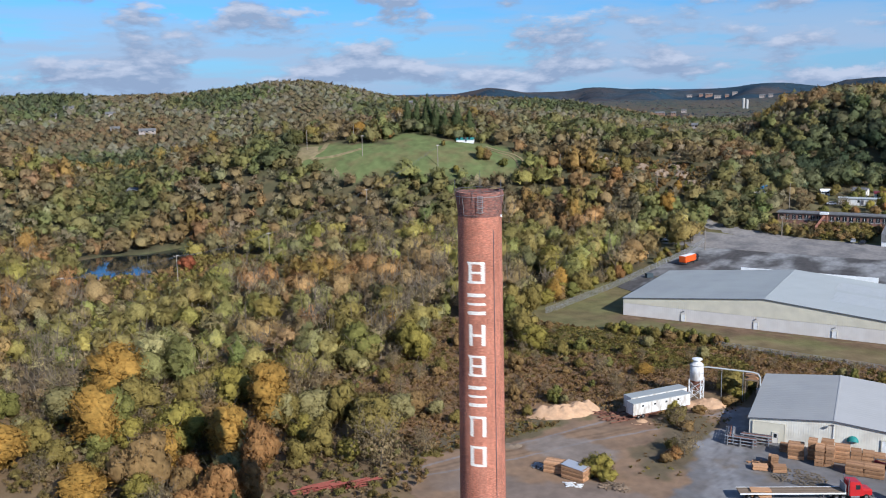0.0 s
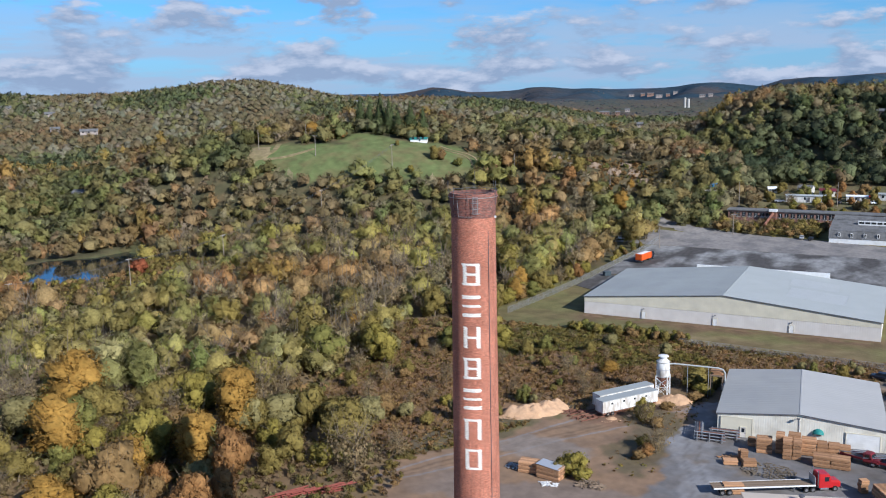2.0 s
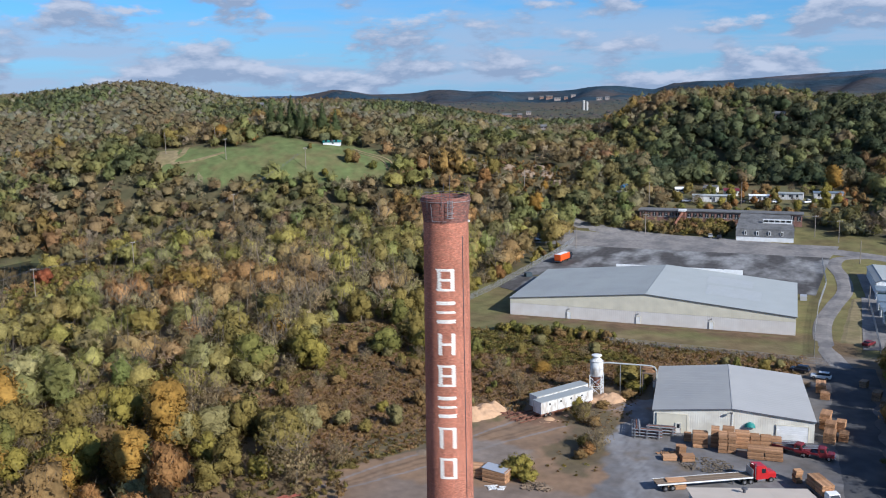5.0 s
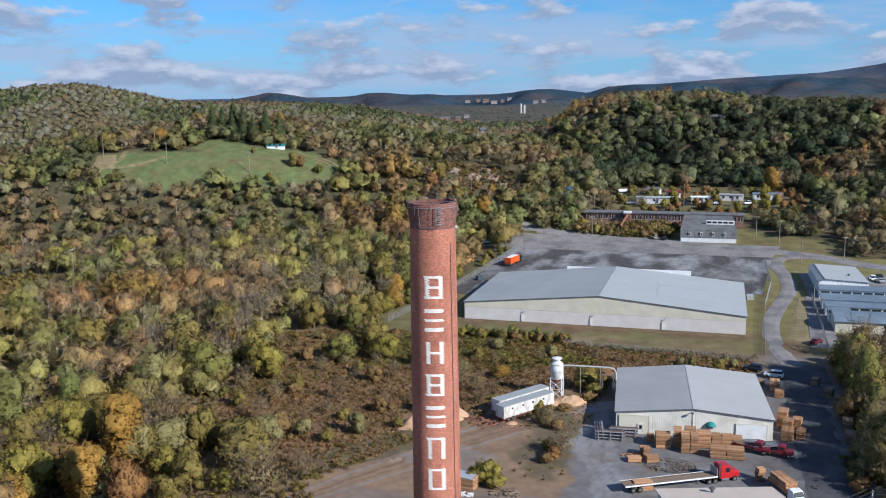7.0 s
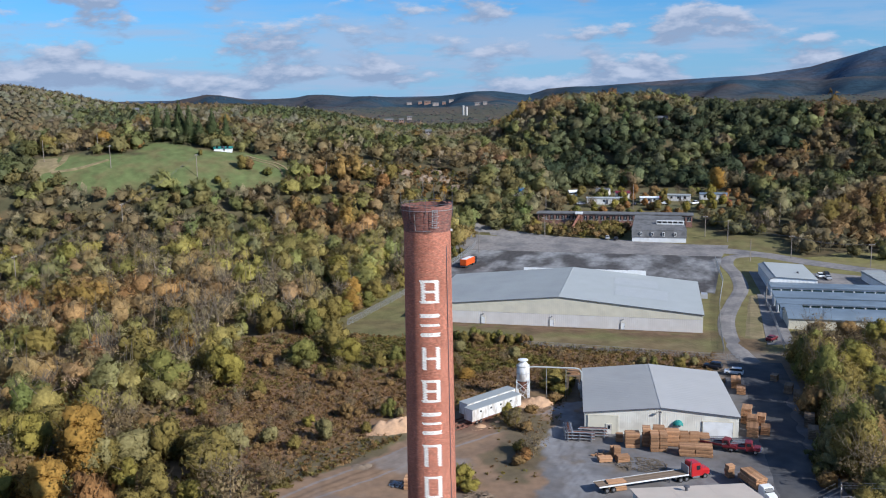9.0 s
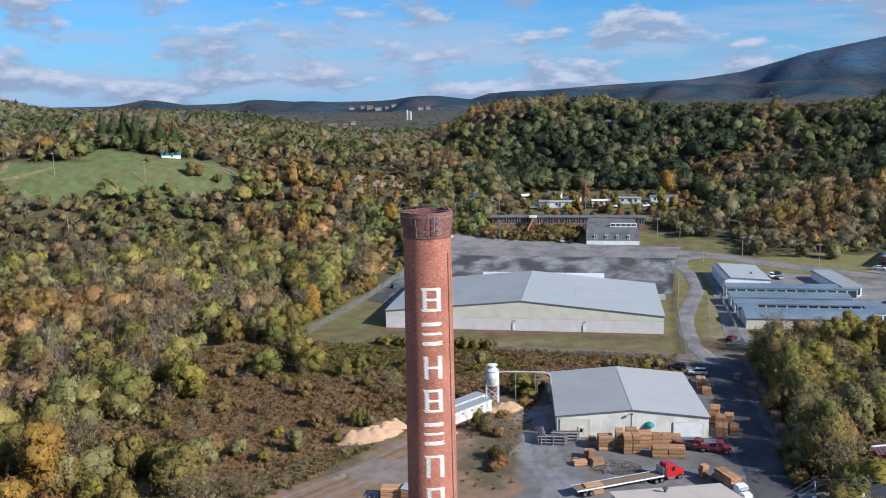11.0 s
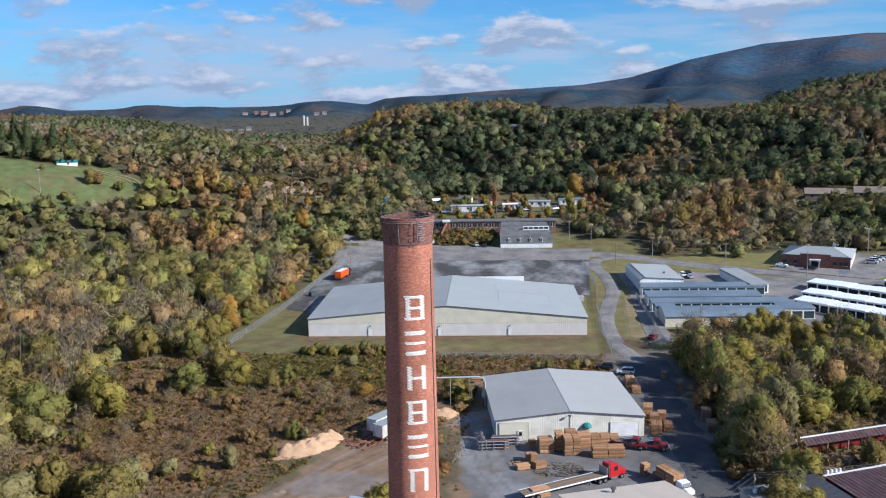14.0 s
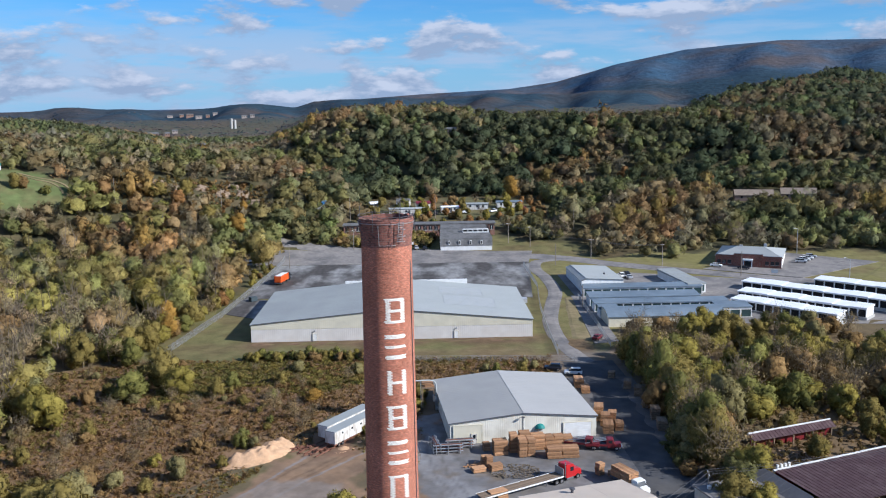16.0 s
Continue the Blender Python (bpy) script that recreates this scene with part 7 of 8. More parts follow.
# ---- vehicles ----
def wheel(parent, x, y, r=0.5, w=0.3, name="wheel"):
    bm = B()
    tube(bm, (x, y - w / 2, r), (x, y + w / 2, r), r, n=16)
    wh = part("wheel", bm, M["tyre"], parent)
    bm = B()
    tube(bm, (x, y - w / 2 - 0.02, r), (x, y + w / 2 + 0.02, r), r * 0.55, n=12)
    part("rim", bm, M["chrome"], wh)
    return wh


def shaped(sections, n_round=0.0):
    """A body lofted along x through rectangular sections: (x, half width, z low, z high)."""
    bm = B()
    prev = None
    for x, hw, z0, z1 in sections:
        ring = [bm.verts.new(p) for p in ((x, -hw, z0), (x, hw, z0), (x, hw, z0 + (z1 - z0) * 0.7), (x, hw * 0.9, z1), (x, -hw * 0.9, z1), (x, -hw, z0 + (z1 - z0) * 0.7))]
        if prev:
            for i in range(6):
                bm.faces.new((prev[i], prev[(i + 1) % 6], ring[(i + 1) % 6], ring[i]))
        else:
            bm.faces.new(ring[::-1])
        prev = ring
    bm.faces.new(prev)
    bmesh.ops.recalc_face_normals(bm, faces=bm.faces)
    return bm


def car(x, y, rot, paint, label, kind="suv"):
    ob = thing("car" if kind != "pickup" else "pickup_truck", pose(x, y, gz(x, y) + 0.18, 0, 0, rot), label, "car" if kind != "pickup" else "pickup", "parked vehicles")
    if kind == "pickup":
        part("body", shaped([(-2.6, .9, .45, 1.05), (-2.5, .95, .4, 1.1), (1.2, .95, .4, 1.1), (2.4, .92, .4, 1.05), (2.65, .85, .45, .9)]), paint, ob)
        part("cabin", shaped([(-0.5, .85, 1.08, 1.2), (-0.3, .8, 1.08, 1.75), (0.9, .8, 1.08, 1.75), (1.5, .85, 1.08, 1.12)]), M["glass"], ob)
        part("roof", shaped([(-0.35, .78, 1.74, 1.8), (0.9, .78, 1.74, 1.8)]), paint, ob)
        part("bed", boxm(-2.45, -0.55, -.8, .8, 1.05, 1.12), M["dark"], ob)
    else:
        part("body", shaped([(-2.3, .82, .4, .95), (-2.15, .9, .35, 1.05), (1.0, .9, .35, 1.05), (2.1, .86, .35, .95), (2.3, .75, .4, .8)]), paint, ob)
        hi = 1.72 if kind == "suv" else 1.45
        bk = -2.05 if kind == "suv" else -1.5
        part("cabin", shaped([(bk - 0.1, .8, 1.03, 1.1), (bk + 0.2, .74, 1.03, hi - 0.06), (0.4, .74, 1.03, hi - 0.06), (1.15, .82, 1.03, 1.06)]), M["glass"], ob)
        part("roof", shaped([(bk + 0.2, .73, hi - 0.07, hi), (0.45, .73, hi - 0.07, hi)]), paint, ob)
    for wx in (-1.45, 1.45):
        for wy in (-0.8, 0.8):
            wheel(ob, wx, wy, 0.36, 0.24)
    for s in (-0.6, 0.6):
        part("headlight", boxm(2.2, 2.32, s - 0.14, s + 0.14, 0.62, 0.78), M["chrome"], ob)
    return ob


car(25.6, 130.5, 172, M["white"], "white estate car parked beside the shed")
car(21.0, 134.5, 165, M["black_paint"], "dark blue car parked in the shade")
car(38.1, 162.0, 60, M["dark_red"], "red car at the storage gate", "sedan")
car(39.7, 78.5, 80, M["black_paint"], "dark pickup under the trees", "pickup")
car(63.4, 243.5, 95, M["white"], "white car beside the storage hall")
car(65.6, 240.5, 95, M["silver_paint"], "silver car beside the storage hall", "sedan")
car(66.0, 246.5, 95, M["black_paint"], "black car beside the storage hall", "sedan")
car(104.5, 258.0, -25, M["white"], "white car in front of the brick office", "sedan")
car(113.5, 252.5, -25, M["black_paint"], "black car in front of the brick office", "sedan")
for i in range(4):
    car(140.5 + 2.6 * i, 262.5 + 3.0 * i, -25, (M["silver_paint"], M["white"], M["white"], M["silver_paint"])[i], "car in the side car park of the office")
car(-83.3, 281.5, 10, M["white"], "white pickup at the edge of the lot", "pickup")
car(-10.7, 301.5, 85, M["black_paint"], "dark car in the shade of the old shed", "sedan")
car(-14.5, 302.5, 95, M["silver_paint"], "grey car in the shade of the old shed", "sedan")
car(10.5, 360.0, 30, M["white"], "white car by the mobile homes", "sedan")
car(24.5, 361.0, 40, M["white"], "white car by the mobile homes", "pickup")
car(40.5, 365.0, 70, M["dark_red"], "dark red car by the mobile homes", "sedan")
car(-30.5, 357.0, 10, M["silver_paint"], "silver car by the mobile homes", "sedan")
car(-4.5, 358.0, 80, M["black_paint"], "dark car by the mobile homes", "sedan")
car(9.5, 371.0, 0, M["red_paint"], "red car by the mobile homes", "sedan")


def tractor(ob, paint, sleeper=True):
    """The front of a lorry, its coupling at x=0, nose at +x."""
    part("chassis", boxm(-3.0, 3.6, -0.45, 0.45, 0.6, 0.95), M["trim"], ob)
    part("cab", shaped([(0.1, 1.15, 0.95, 3.2), (0.3, 1.2, 0.8, 3.35), (2.0, 1.2, 0.8, 3.2), (2.35, 1.15, 0.8, 2.3)]), paint, ob)
    part("bonnet", shaped([(2.3, 1.0, 0.75, 2.1), (3.9, 0.9, 0.75, 1.9), (4.2, 0.8, 0.8, 1.6)]), paint, ob)
    part("windscreen", shaped([(2.06, 1.0, 2.15, 3.0), (2.42, 0.95, 2.1, 2.3)]), M["glass"], ob)
    for s in (-1, 1):
        part("side_window", boxm(1.1, 1.9, s * 1.2 - 0.02, s * 1.2 + 0.02, 2.0, 2.8), M["glass"], ob)
        part("fuel_tank", boxm(0.3, 1.9, s * 1.0 - 0.25, s * 1.0 + 0.25, 0.45, 0.85, bevel=0.08), M["chrome"], ob)
        bm = B()
        tube(bm, (0.0, s * 1.0, 0.9), (0.0, s * 1.0, 3.9), 0.09, n=8)
        part("exhaust_stack", bm, M["chrome"], ob)
        wheel(ob, 3.1, s * 0.95, 0.5, 0.3)
        wheel(ob, -0.9, s * 0.85, 0.5, 0.55)
        wheel(ob, -2.1, s * 0.85, 0.5, 0.55)
    part("bumper", boxm(4.15, 4.35, -1.05, 1.05, 0.45, 0.85, bevel=0.04), M["chrome"], ob)
    part("grille", boxm(4.15, 4.24, -0.5, 0.5, 0.9, 1.55), M["chrome"], ob)


def flatbed_lorry():
    a, b = Vector((-3.2, 59.6)), Vector((12.4, 68.4))
    u = (b - a).normalized()
    rot = math.degrees(math.atan2(u.y, u.x))
    z = gz(6, 64) + 0.12
    tr = thing("lorry_tractor", pose(b.x + u.x * 0.5, b.y + u.y * 0.5, z, 0, 0, rot + 3), "red long-nosed lorry tractor coupled to a flatbed", "lorry")
    tractor(tr, M["red_paint"])
    l = (b - a).length
    ob = thing("flatbed_trailer", pose(a.x, a.y, z, 0, 0, rot), "long empty flatbed trailer with a pale plank deck", "trailer")
    for i in range(9):
        part("deck_plank", boxm(0, l, -1.25 + i * 0.278, -1.25 + i * 0.278 + 0.262, 1.38, 1.46), M["lumber_old"], ob, "greyed deck plank")
    part("frame", boxm(0, l, -0.5, 0.5, 1.0, 1.37), M["trim"], ob)
    for s in (-1, 1):
        part("side_rail", boxm(0, l, s * 1.28 - 0.05, s * 1.28 + 0.05, 1.25, 1.5), M["white"], ob)
        part("landing_leg", boxm(l - 3.6, l - 3.4, s * 0.6 - 0.08, s * 0.6 + 0.08, 0.1, 1.1), M["trim"], ob)
        wheel(ob, 1.6, s * 0.9, 0.5, 0.55)
        wheel(ob, 2.9, s * 0.9, 0.5, 0.55)
    part("headboard", boxm(l - 0.12, l, -1.25, 1.25, 1.46, 2.9, bevel=0.03), M["steel"], ob, "grey steel headboard")


flatbed_lorry()


def white_lorry():
    ob = thing("lorry", pose(25.4, 63.6, gz(25, 64) + 0.14, 0, 0, -62), "small white lorry loaded with lumber bundles", "lorry")
    part("cab", shaped([(0.2, 1.0, 0.7, 2.4), (0.5, 1.05, 0.6, 2.5), (1.7, 1.05, 0.6, 2.4), (2.1, 1.0, 0.6, 1.7)]), M["white"], ob)
    part("bonnet", shaped([(2.0, 0.9, 0.6, 1.6), (3.2, 0.85, 0.6, 1.4)]), M["white"], ob)
    part("windscreen", shaped([(1.78, 0.92, 1.65, 2.3), (2.16, 0.9, 1.6, 1.75)]), M["glass"], ob)
    part("bed", boxm(-5.6, 0.1, -1.2, 1.2, 0.9, 1.1), M["trim"], ob)
    for wx in (2.4, -3.9):
        for s in (-1, 1):
            wheel(ob, wx, s * 0.95, 0.45, 0.4)
    return ob


white_lorry()


def box_trailers():
    d = Vector((9.0, 13.2)).normalized()
    rot = math.degrees(math.atan2(d.y, d.x))
    side = Vector((-d.y, d.x))
    for k, off in enumerate((1.2, 4.7)):
        p = Vector((-31.2, 85.4)) + side * off + d * (0.2 + 1.9 * k)
        z = gz(-28, 92) + 0.1
        ob = thing("box_trailer", pose(p.x, p.y, z, 0, 0, rot), "old white box trailer on rusty rails, streaked with dirt" if k == 0 else "old white box trailer with a grey roof", "trailer", "white trailers")
        l, w, h0, h1 = 15.2, 2.6, 1.0, 3.5
        bm = B()
        ribbed(bm, 0, l, lambda x: h1, h0, -w / 2, 1.2, 0.04, -1)
        ribbed(bm, 0, l, lambda x: h1, h0, w / 2, 1.2, 0.04, 1)
        box(bm, -0.02, 0.06, -w / 2, w / 2, h0, h1)
        box(bm, l - 0.06, l + 0.02, -w / 2, w / 2, h0, h1)
        part("body", bm, M["trailer_side"], ob)
        part("roof", boxm(-0.05, l + 0.05, -w / 2 - 0.06, w / 2 + 0.06, h1, h1 + 0.12), M["roof"], ob, "grey sheet roof")
        part("underframe", boxm(0.2, l - 0.2, -w / 2 + 0.3, w / 2 - 0.3, 0.55, h0), M["rust"], ob)
        for i, x in enumerate((2.2, 5.4, 8.4, 11.6)):
            part("vent", boxm(x, x + 0.5, -w / 2 - 0.07, -w / 2 + 0.02, 2.6, 3.0), M["dark"], ob)
        for wx in (1.6, 2.8, 12.4, 13.6):
            for s in (-1, 1):
                wheel(ob, wx, s * 0.9, 0.45, 0.35)
    for k in range(4):
        p = Vector((-33.4, 82.8)) + side * (0.4 + 1.5 * k)
        ob = thing("rail", pose(p.x, p.y, gz(-30, 88) + 0.1, 0, 0, rot), "rusty steel rail lying on the dirt", "rail", "rails")
        part("bar", boxm(-1.5, 19, -0.08, 0.08, 0, 0.2), M["rust"], ob)


box_trailers()


def orange_trailer():
    ob = thing("orange_trailer", pose(-66.2, 241.0, gz(-67, 244) + 0.15, 0, 0, 78), "bright orange open-topped haulage truck with a black cab", "trailer")
    l, w = 8.2, 2.6
    bm = B()
    for a, b, c, d in ((0, l, -w / 2, -w / 2 + 0.12), (0, l, w / 2 - 0.12, w / 2), (0, 0.12, -w / 2, w / 2), (l - 0.12, l, -w / 2, w / 2)):
        box(bm, a, b, c, d, 1.0, 3.3)
    box(bm, 0, l, -w / 2, w / 2, 0.9, 1.0)
    part("body", bm, M["orange"], ob)
    for i in range(8):
        for s in (-1, 1):
            part("rib", boxm(0.2 + i * 1.15, 0.35 + i * 1.15, s * w / 2 - 0.08, s * w / 2 + 0.08, 1.0, 3.2), M["orange"], ob)
    part("load", boxm(0.2, l - 0.2, -w / 2 + 0.2, w / 2 - 0.2, 2.4, 3.36, bevel=0.1), M["white"], ob, "pale sheeted load")
    part("tailgate", boxm(-0.08, 0.0, -w / 2 + 0.15, w / 2 - 0.15, 1.1, 3.1, bevel=0.02), M["orange"], ob)
    part("step_bar", boxm(-0.06, 0.3, -w / 2 + 0.1, w / 2 - 0.1, 0.5, 0.75), M["trim"], ob)
    part("chassis", boxm(0.3, l + 2.6, -0.5, 0.5, 0.55, 0.9), M["trim"], ob)
    cab = part("cab", boxm(l + 0.5, l + 2.6, -1.15, 1.15, 0.7, 2.9, bevel=0.12), M["black_paint"], ob, "black driver's cab")
    part("windscreen", boxm(l + 2.58, l + 2.63, -1.0, 1.0, 1.8, 2.6), M["glass"], cab)
    for s in (-1, 1):
        part("side_window", boxm(l + 1.3, l + 2.2, s * 1.15 - 0.03, s * 1.15 + 0.03, 1.8, 2.5), M["glass"], cab)
        part("mirror", boxm(l + 2.5, l + 2.6, s * 1.35 - 0.1, s * 1.35 + 0.1, 1.7, 2.3), M["black_paint"], cab)
    for wx in (1.2, 2.4, 7.2, 10.3):
        for s in (-1, 1):
            wheel(ob, wx, s * 0.95, 0.48, 0.4)
    # plain dark box that stands in for a parked vehicle
    bm = B()
    box(bm, -1.2, 1.2, -1.0, 1.0, 0, 1.5, bevel=0.06)
    sk = link("skip", bm, M["slate"])
    sk.matrix_world = pose(-71.2, 217.5, gz(-71, 217) + 0.1, 0, 0, 40)
    tagged(sk, "dark blue-grey box standing in for a vehicle beside the fence", "skip")


orange_trailer()


def red_loader():
    for k, (x, y, rot) in enumerate(((19.5, 83.5, 160), (23.5, 82.5, 172))):
        ob = thing("tow_truck", pose(x, y, gz(x, y) + 0.25, 0, 0, rot), "dark red flatbed tow truck parked by the roller door", "truck", "red trucks")
        part("hood", boxm(-3.5, -2.2, -0.95, 0.95, 0.6, 1.35, bevel=0.14), M["dark_red"], ob)
        part("cab", shaped([(-2.3, 1.0, .5, 1.45), (-2.0, 1.0, .5, 2.1), (-1.7, 0.98, .5, 2.25), (-0.8, 1.0, .5, 2.25)]), M["dark_red"], ob)
        part("windscreen", shaped([(-2.34, .85, 1.5, 1.6), (-2.05, .85, 1.5, 2.05)]), M["glass"], ob)
        for s in (-1, 1):
            part("side_window", boxm(-1.75, -1.0, s * 1.0 - 0.02, s * 1.0 + 0.02, 1.5, 2.05), M["glass"], ob)
            part("fender", boxm(-3.3, -2.0, s * 1.0 - 0.16, s * 1.0 + 0.16, 0.75, 1.05, bevel=0.08), M["dark_red"], ob)
            part("side_rail", boxm(-0.7, 3.6, s * 1.08 - 0.06, s * 1.08 + 0.06, 0.85, 1.25, bevel=0.02), M["dark_red"], ob)
            part("tail_lamp", boxm(3.55, 3.62, s * 0.85 - 0.1, s * 0.85 + 0.1, 0.7, 0.85), M["red_paint"], ob)
        part("bumper", boxm(-3.66, -3.5, -1.0, 1.0, 0.45, 0.75, bevel=0.03), M["chrome"], ob)
        part("bed", boxm(-0.7, 3.6, -1.05, 1.05, 0.82, 1.02, bevel=0.02), M["trim"], ob)
        part("headboard", boxm(-0.75, -0.6, -1.05, 1.05, 0.9, 2.2, bevel=0.02), M["dark_red"], ob)
        for s in (-0.8, 0.0, 0.8):
            bm = B()
            tube(bm, (-0.6, s, 2.15), (3.7, s, 1.3), 0.09, n=6)
            part("load_bar", bm, M["steel"], ob)
        for wx in (-2.6, 2.0):
            for s in (-1, 1):
                wheel(ob, wx, s * 0.92, 0.45, 0.3)


red_loader()


# ---- lumber, pallets and yard clutter ----
def lumber_stack(x, y, rot, w, d, h, m_=None, label="stack of sawn lumber bundles on skids", rows=None, group="lumber stacks", lift=0.0):
    m_ = m_ or M["lumber"]
    ob = thing("lumber_stack", pose(x, y, gz(x, y) + 0.12 + lift, 0, 0, rot), label, "lumber", group)
    n = rows or max(1, round(h / 0.75))
    bh = h / n
    for i in range(n):
        bm = B()
        j = random.uniform(-0.08, 0.08)
        k = random.uniform(-0.06, 0.06)
        layers = 4
        for q in range(layers):
            z0 = i * bh + 0.1 + (bh - 0.1) * q / layers
            e = random.uniform(-0.05, 0.05)
            nb = max(2, int(d / 0.55))
            for b in range(nb):
                box(bm, -w / 2 + j + e, w / 2 + j + e + random.uniform(-.06, .06), -d / 2 + k + d * b / nb, -d / 2 + k + d * (b + 1) / nb - 0.03, z0, z0 + (bh - 0.1) / layers - 0.02)
        tagged(part("timber_block", bm, m_, ob), kind="stuff")
        bm = B()
        for s in (-0.35, 0.0, 0.35):
            box(bm, w * s - 0.06, w * s + 0.06, -d / 2, d / 2, i * bh, i * bh + 0.1)
        part("skid", bm, M["lumber_old"], ob)
    return ob


for x, y, r, w, d, h in ((2.4, 81.6, 8, 2.8, 2.4, 2.9), (5.2, 82.6, 4, 1.5, 2.4, 3.8), (6.8, 80.6, 5, 1.6, 2.8, 3.6), (8.5, 80.9, 5, 1.5, 2.8, 3.5), (7.6, 84.0, 4, 2.2, 2.0, 3.6), (10.2, 83.6, 6, 2.6, 2.2, 3.2), (12.6, 84.2, 8, 1.8, 2.0, 2.6)):
    lumber_stack(x, y, r, w, d, h)
for x, y, r, w, d, h in ((14.6, 84.6, 8, 2.0, 1.8, 2.5), (16.6, 84.8, 5, 1.8, 1.8, 2.3), (-0.2, 83.6, 6, 1.4, 1.6, 1.6), (28.6, 98.0, 78, 2.4, 1.8, 2.2), (29.0, 93.0, 84, 2.6, 1.8, 1.8),
                         (25.8, 99.0, 80, 3.2, 2.0, 3.4), (26.6, 95.6, 80, 2.6, 2.0, 2.6), (26.4, 91.6, 82, 3.4, 2.2, 2.2), (25.4, 121.5, 88, 3.6, 2.2, 2.2), (26.2, 117.0, 85, 3.0, 2.0, 1.6),
                         (20.4, 70.6, 30, 1.3, 1.3, 2.4)):
    lumber_stack(x, y, r, w, d, h)
for x, y, r, w, d, h in ((13.0, 79.2, 2, 3.0, 2.2, 2.2), (16.2, 79.4, 2, 3.2, 2.2, 2.2)):
    lumber_stack(x, y, r, w, d, h, M["lumber"], "stack of brown railway sleepers")
for x, y, r, w, d, h in ((34.8, 127.5, 70, 2.2, 1.6, 1.6), (37.0, 119.5, 75, 3.0, 1.8, 2.0), (38.2, 114.0, 78, 3.0, 1.8, 2.2), (38.4, 106.5, 80, 3.4, 2.0, 2.4), (38.4, 99.0, 82, 3.2, 2.0, 2.6),
                         (38.2, 92.5, 84, 3.0, 2.0, 2.2), (23.0, 69.6, 28, 2.0, 1.6, 1.3)):
    lumber_stack(x, y, r, w, d, h, M["lumber_old"], "pallets of lumber standing under the trees by the lane")
for x, y, r, w, d, h in ((-34.9, 55.2, 6, 5.2, 2.4, 2.2), (-31.0, 54.2, -8, 4.6, 2.6, 2.4), (0.2, 61.5, 24, 3.4, 1.6, 1.8)):
    lumber_stack(x, y, r, w, d, h, M["lumber"], "stack of fresh square timbers in the yard")
for k in (1.5, 4.2):
    lumber_stack(25.4 - math.cos(radians(62)) * k, 63.6 + math.sin(radians(62)) * k, -62, 2.5, 2.2, 2.0, M["lumber"], "bundle of lumber loaded on the white lorry", lift=1.14)
bm = B()
box(bm, -2.4, 2.4, -1.4, 1.4, 0, 0.06, bevel=0.02)
tarp = tagged(link("tarpaulin", bm, M["silver_paint"]), "grey weathered tarpaulin over timbers", "tarpaulin")
tarp.matrix_world = pose(-31.0, 54.2, gz(-31, 54) + 2.58, 0, 4, -8)
for i, (x, y) in enumerate(((-6.5, 121.5), (0.5, 122.4), (5.0, 122.8), (9.5, 123.5), (14.5, 123.0), (18.0, 123.6), (21.8, 124.0))):
    lumber_stack(x, y, 5, 2.8, 1.6, 1.2 + 0.3 * (i % 3), (M["lumber_old"], M["lumber"])[i % 2], "low lumber stack behind the shed")


def steel_rack(x, y, rot, n=3, label="rack of rusty steel pipes and frames"):
    ob = thing("steel_rack", pose(x, y, gz(x, y) + 0.12, 0, 0, rot), label, "rack", "scrap racks")
    for sx in (-2.4, 0, 2.4):
        for sy in (-0.8, 0.8):
            part("upright", boxm(sx - 0.07, sx + 0.07, sy - 0.07, sy + 0.07, 0, 1.9), M["steel"], ob)
        for z in (0.3, 0.95, 1.6):
            part("crossbar", boxm(sx - 0.06, sx + 0.06, -0.8, 0.8, z, z + 0.12), M["steel"], ob)
    for z in (0.42, 1.07, 1.72):
        for s in range(n):
            bm = B()
            tube(bm, (-3.0 + 0.2 * s, -0.6 + s * 0.5, z + 0.1), (3.0 - 0.1 * s, -0.55 + s * 0.5, z + 0.1), 0.11, n=8)
            part("pipe", bm, (M["steel"], M["rust"], M["trim"])[s % 3], ob)


steel_rack(-8.0, 82.6, 4)
steel_rack(-5.6, 85.0, 6, label="rack of grey steel offcuts by the shed door")
steel_rack(-10.6, 84.6, 100, label="tall rack of grey steel tubing")


def scrap(x, y, r, n, mats, name, label, category, size=0.8, hgt=0.7):
    """A heap of loose pieces as one thing of many bars."""
    z = gz(x, y) + 0.12
    bm = B()
    for _ in range(n):
        a, q = random.uniform(0, 6.28), r * math.sqrt(random.random())
        px, py = x + math.cos(a) * q, y + math.sin(a) * q * 0.7
        pz = z + max(0.0, hgt * (1 - q / r)) * random.random()
        box(bm, -size * random.uniform(.5, 1.6), size * random.uniform(.5, 1.6), -0.09, 0.09, -0.06, 0.06, m=pose(px, py, pz + 0.1, random.uniform(-14, 14), random.uniform(-16, 16), random.uniform(0, 180)))
    return tagged(link(name, bm, mats), label, category, kind="stuff")


scrap(4.4, 73.0, 5.0, 260, M["bark"], "scrap_wood", "scatter of splintered wood and bark on the gravel", "scrap wood", 0.13, 0.05)
scrap(-23.2, 53.8, 2.4, 70, M["lumber_old"], "brush_heap", "heap of grey branches and roots", "brush heap", 0.7, 1.1)
scrap(-30.2, 51.2, 1.6, 26, M["white"], "debris", "scatter of pale broken boards", "debris", 0.4, 0.3)
scrap(-39.0, 55.6, 1.5, 20, M["steel"], "debris", "small heap of grey machine parts", "debris", 0.5, 0.7)
scrap(-2.6, 75.6, 2.0, 26, M["lumber"], "broken_pallets", "broken pallets stacked loosely on the gravel", "pallets", 0.6, 0.5)
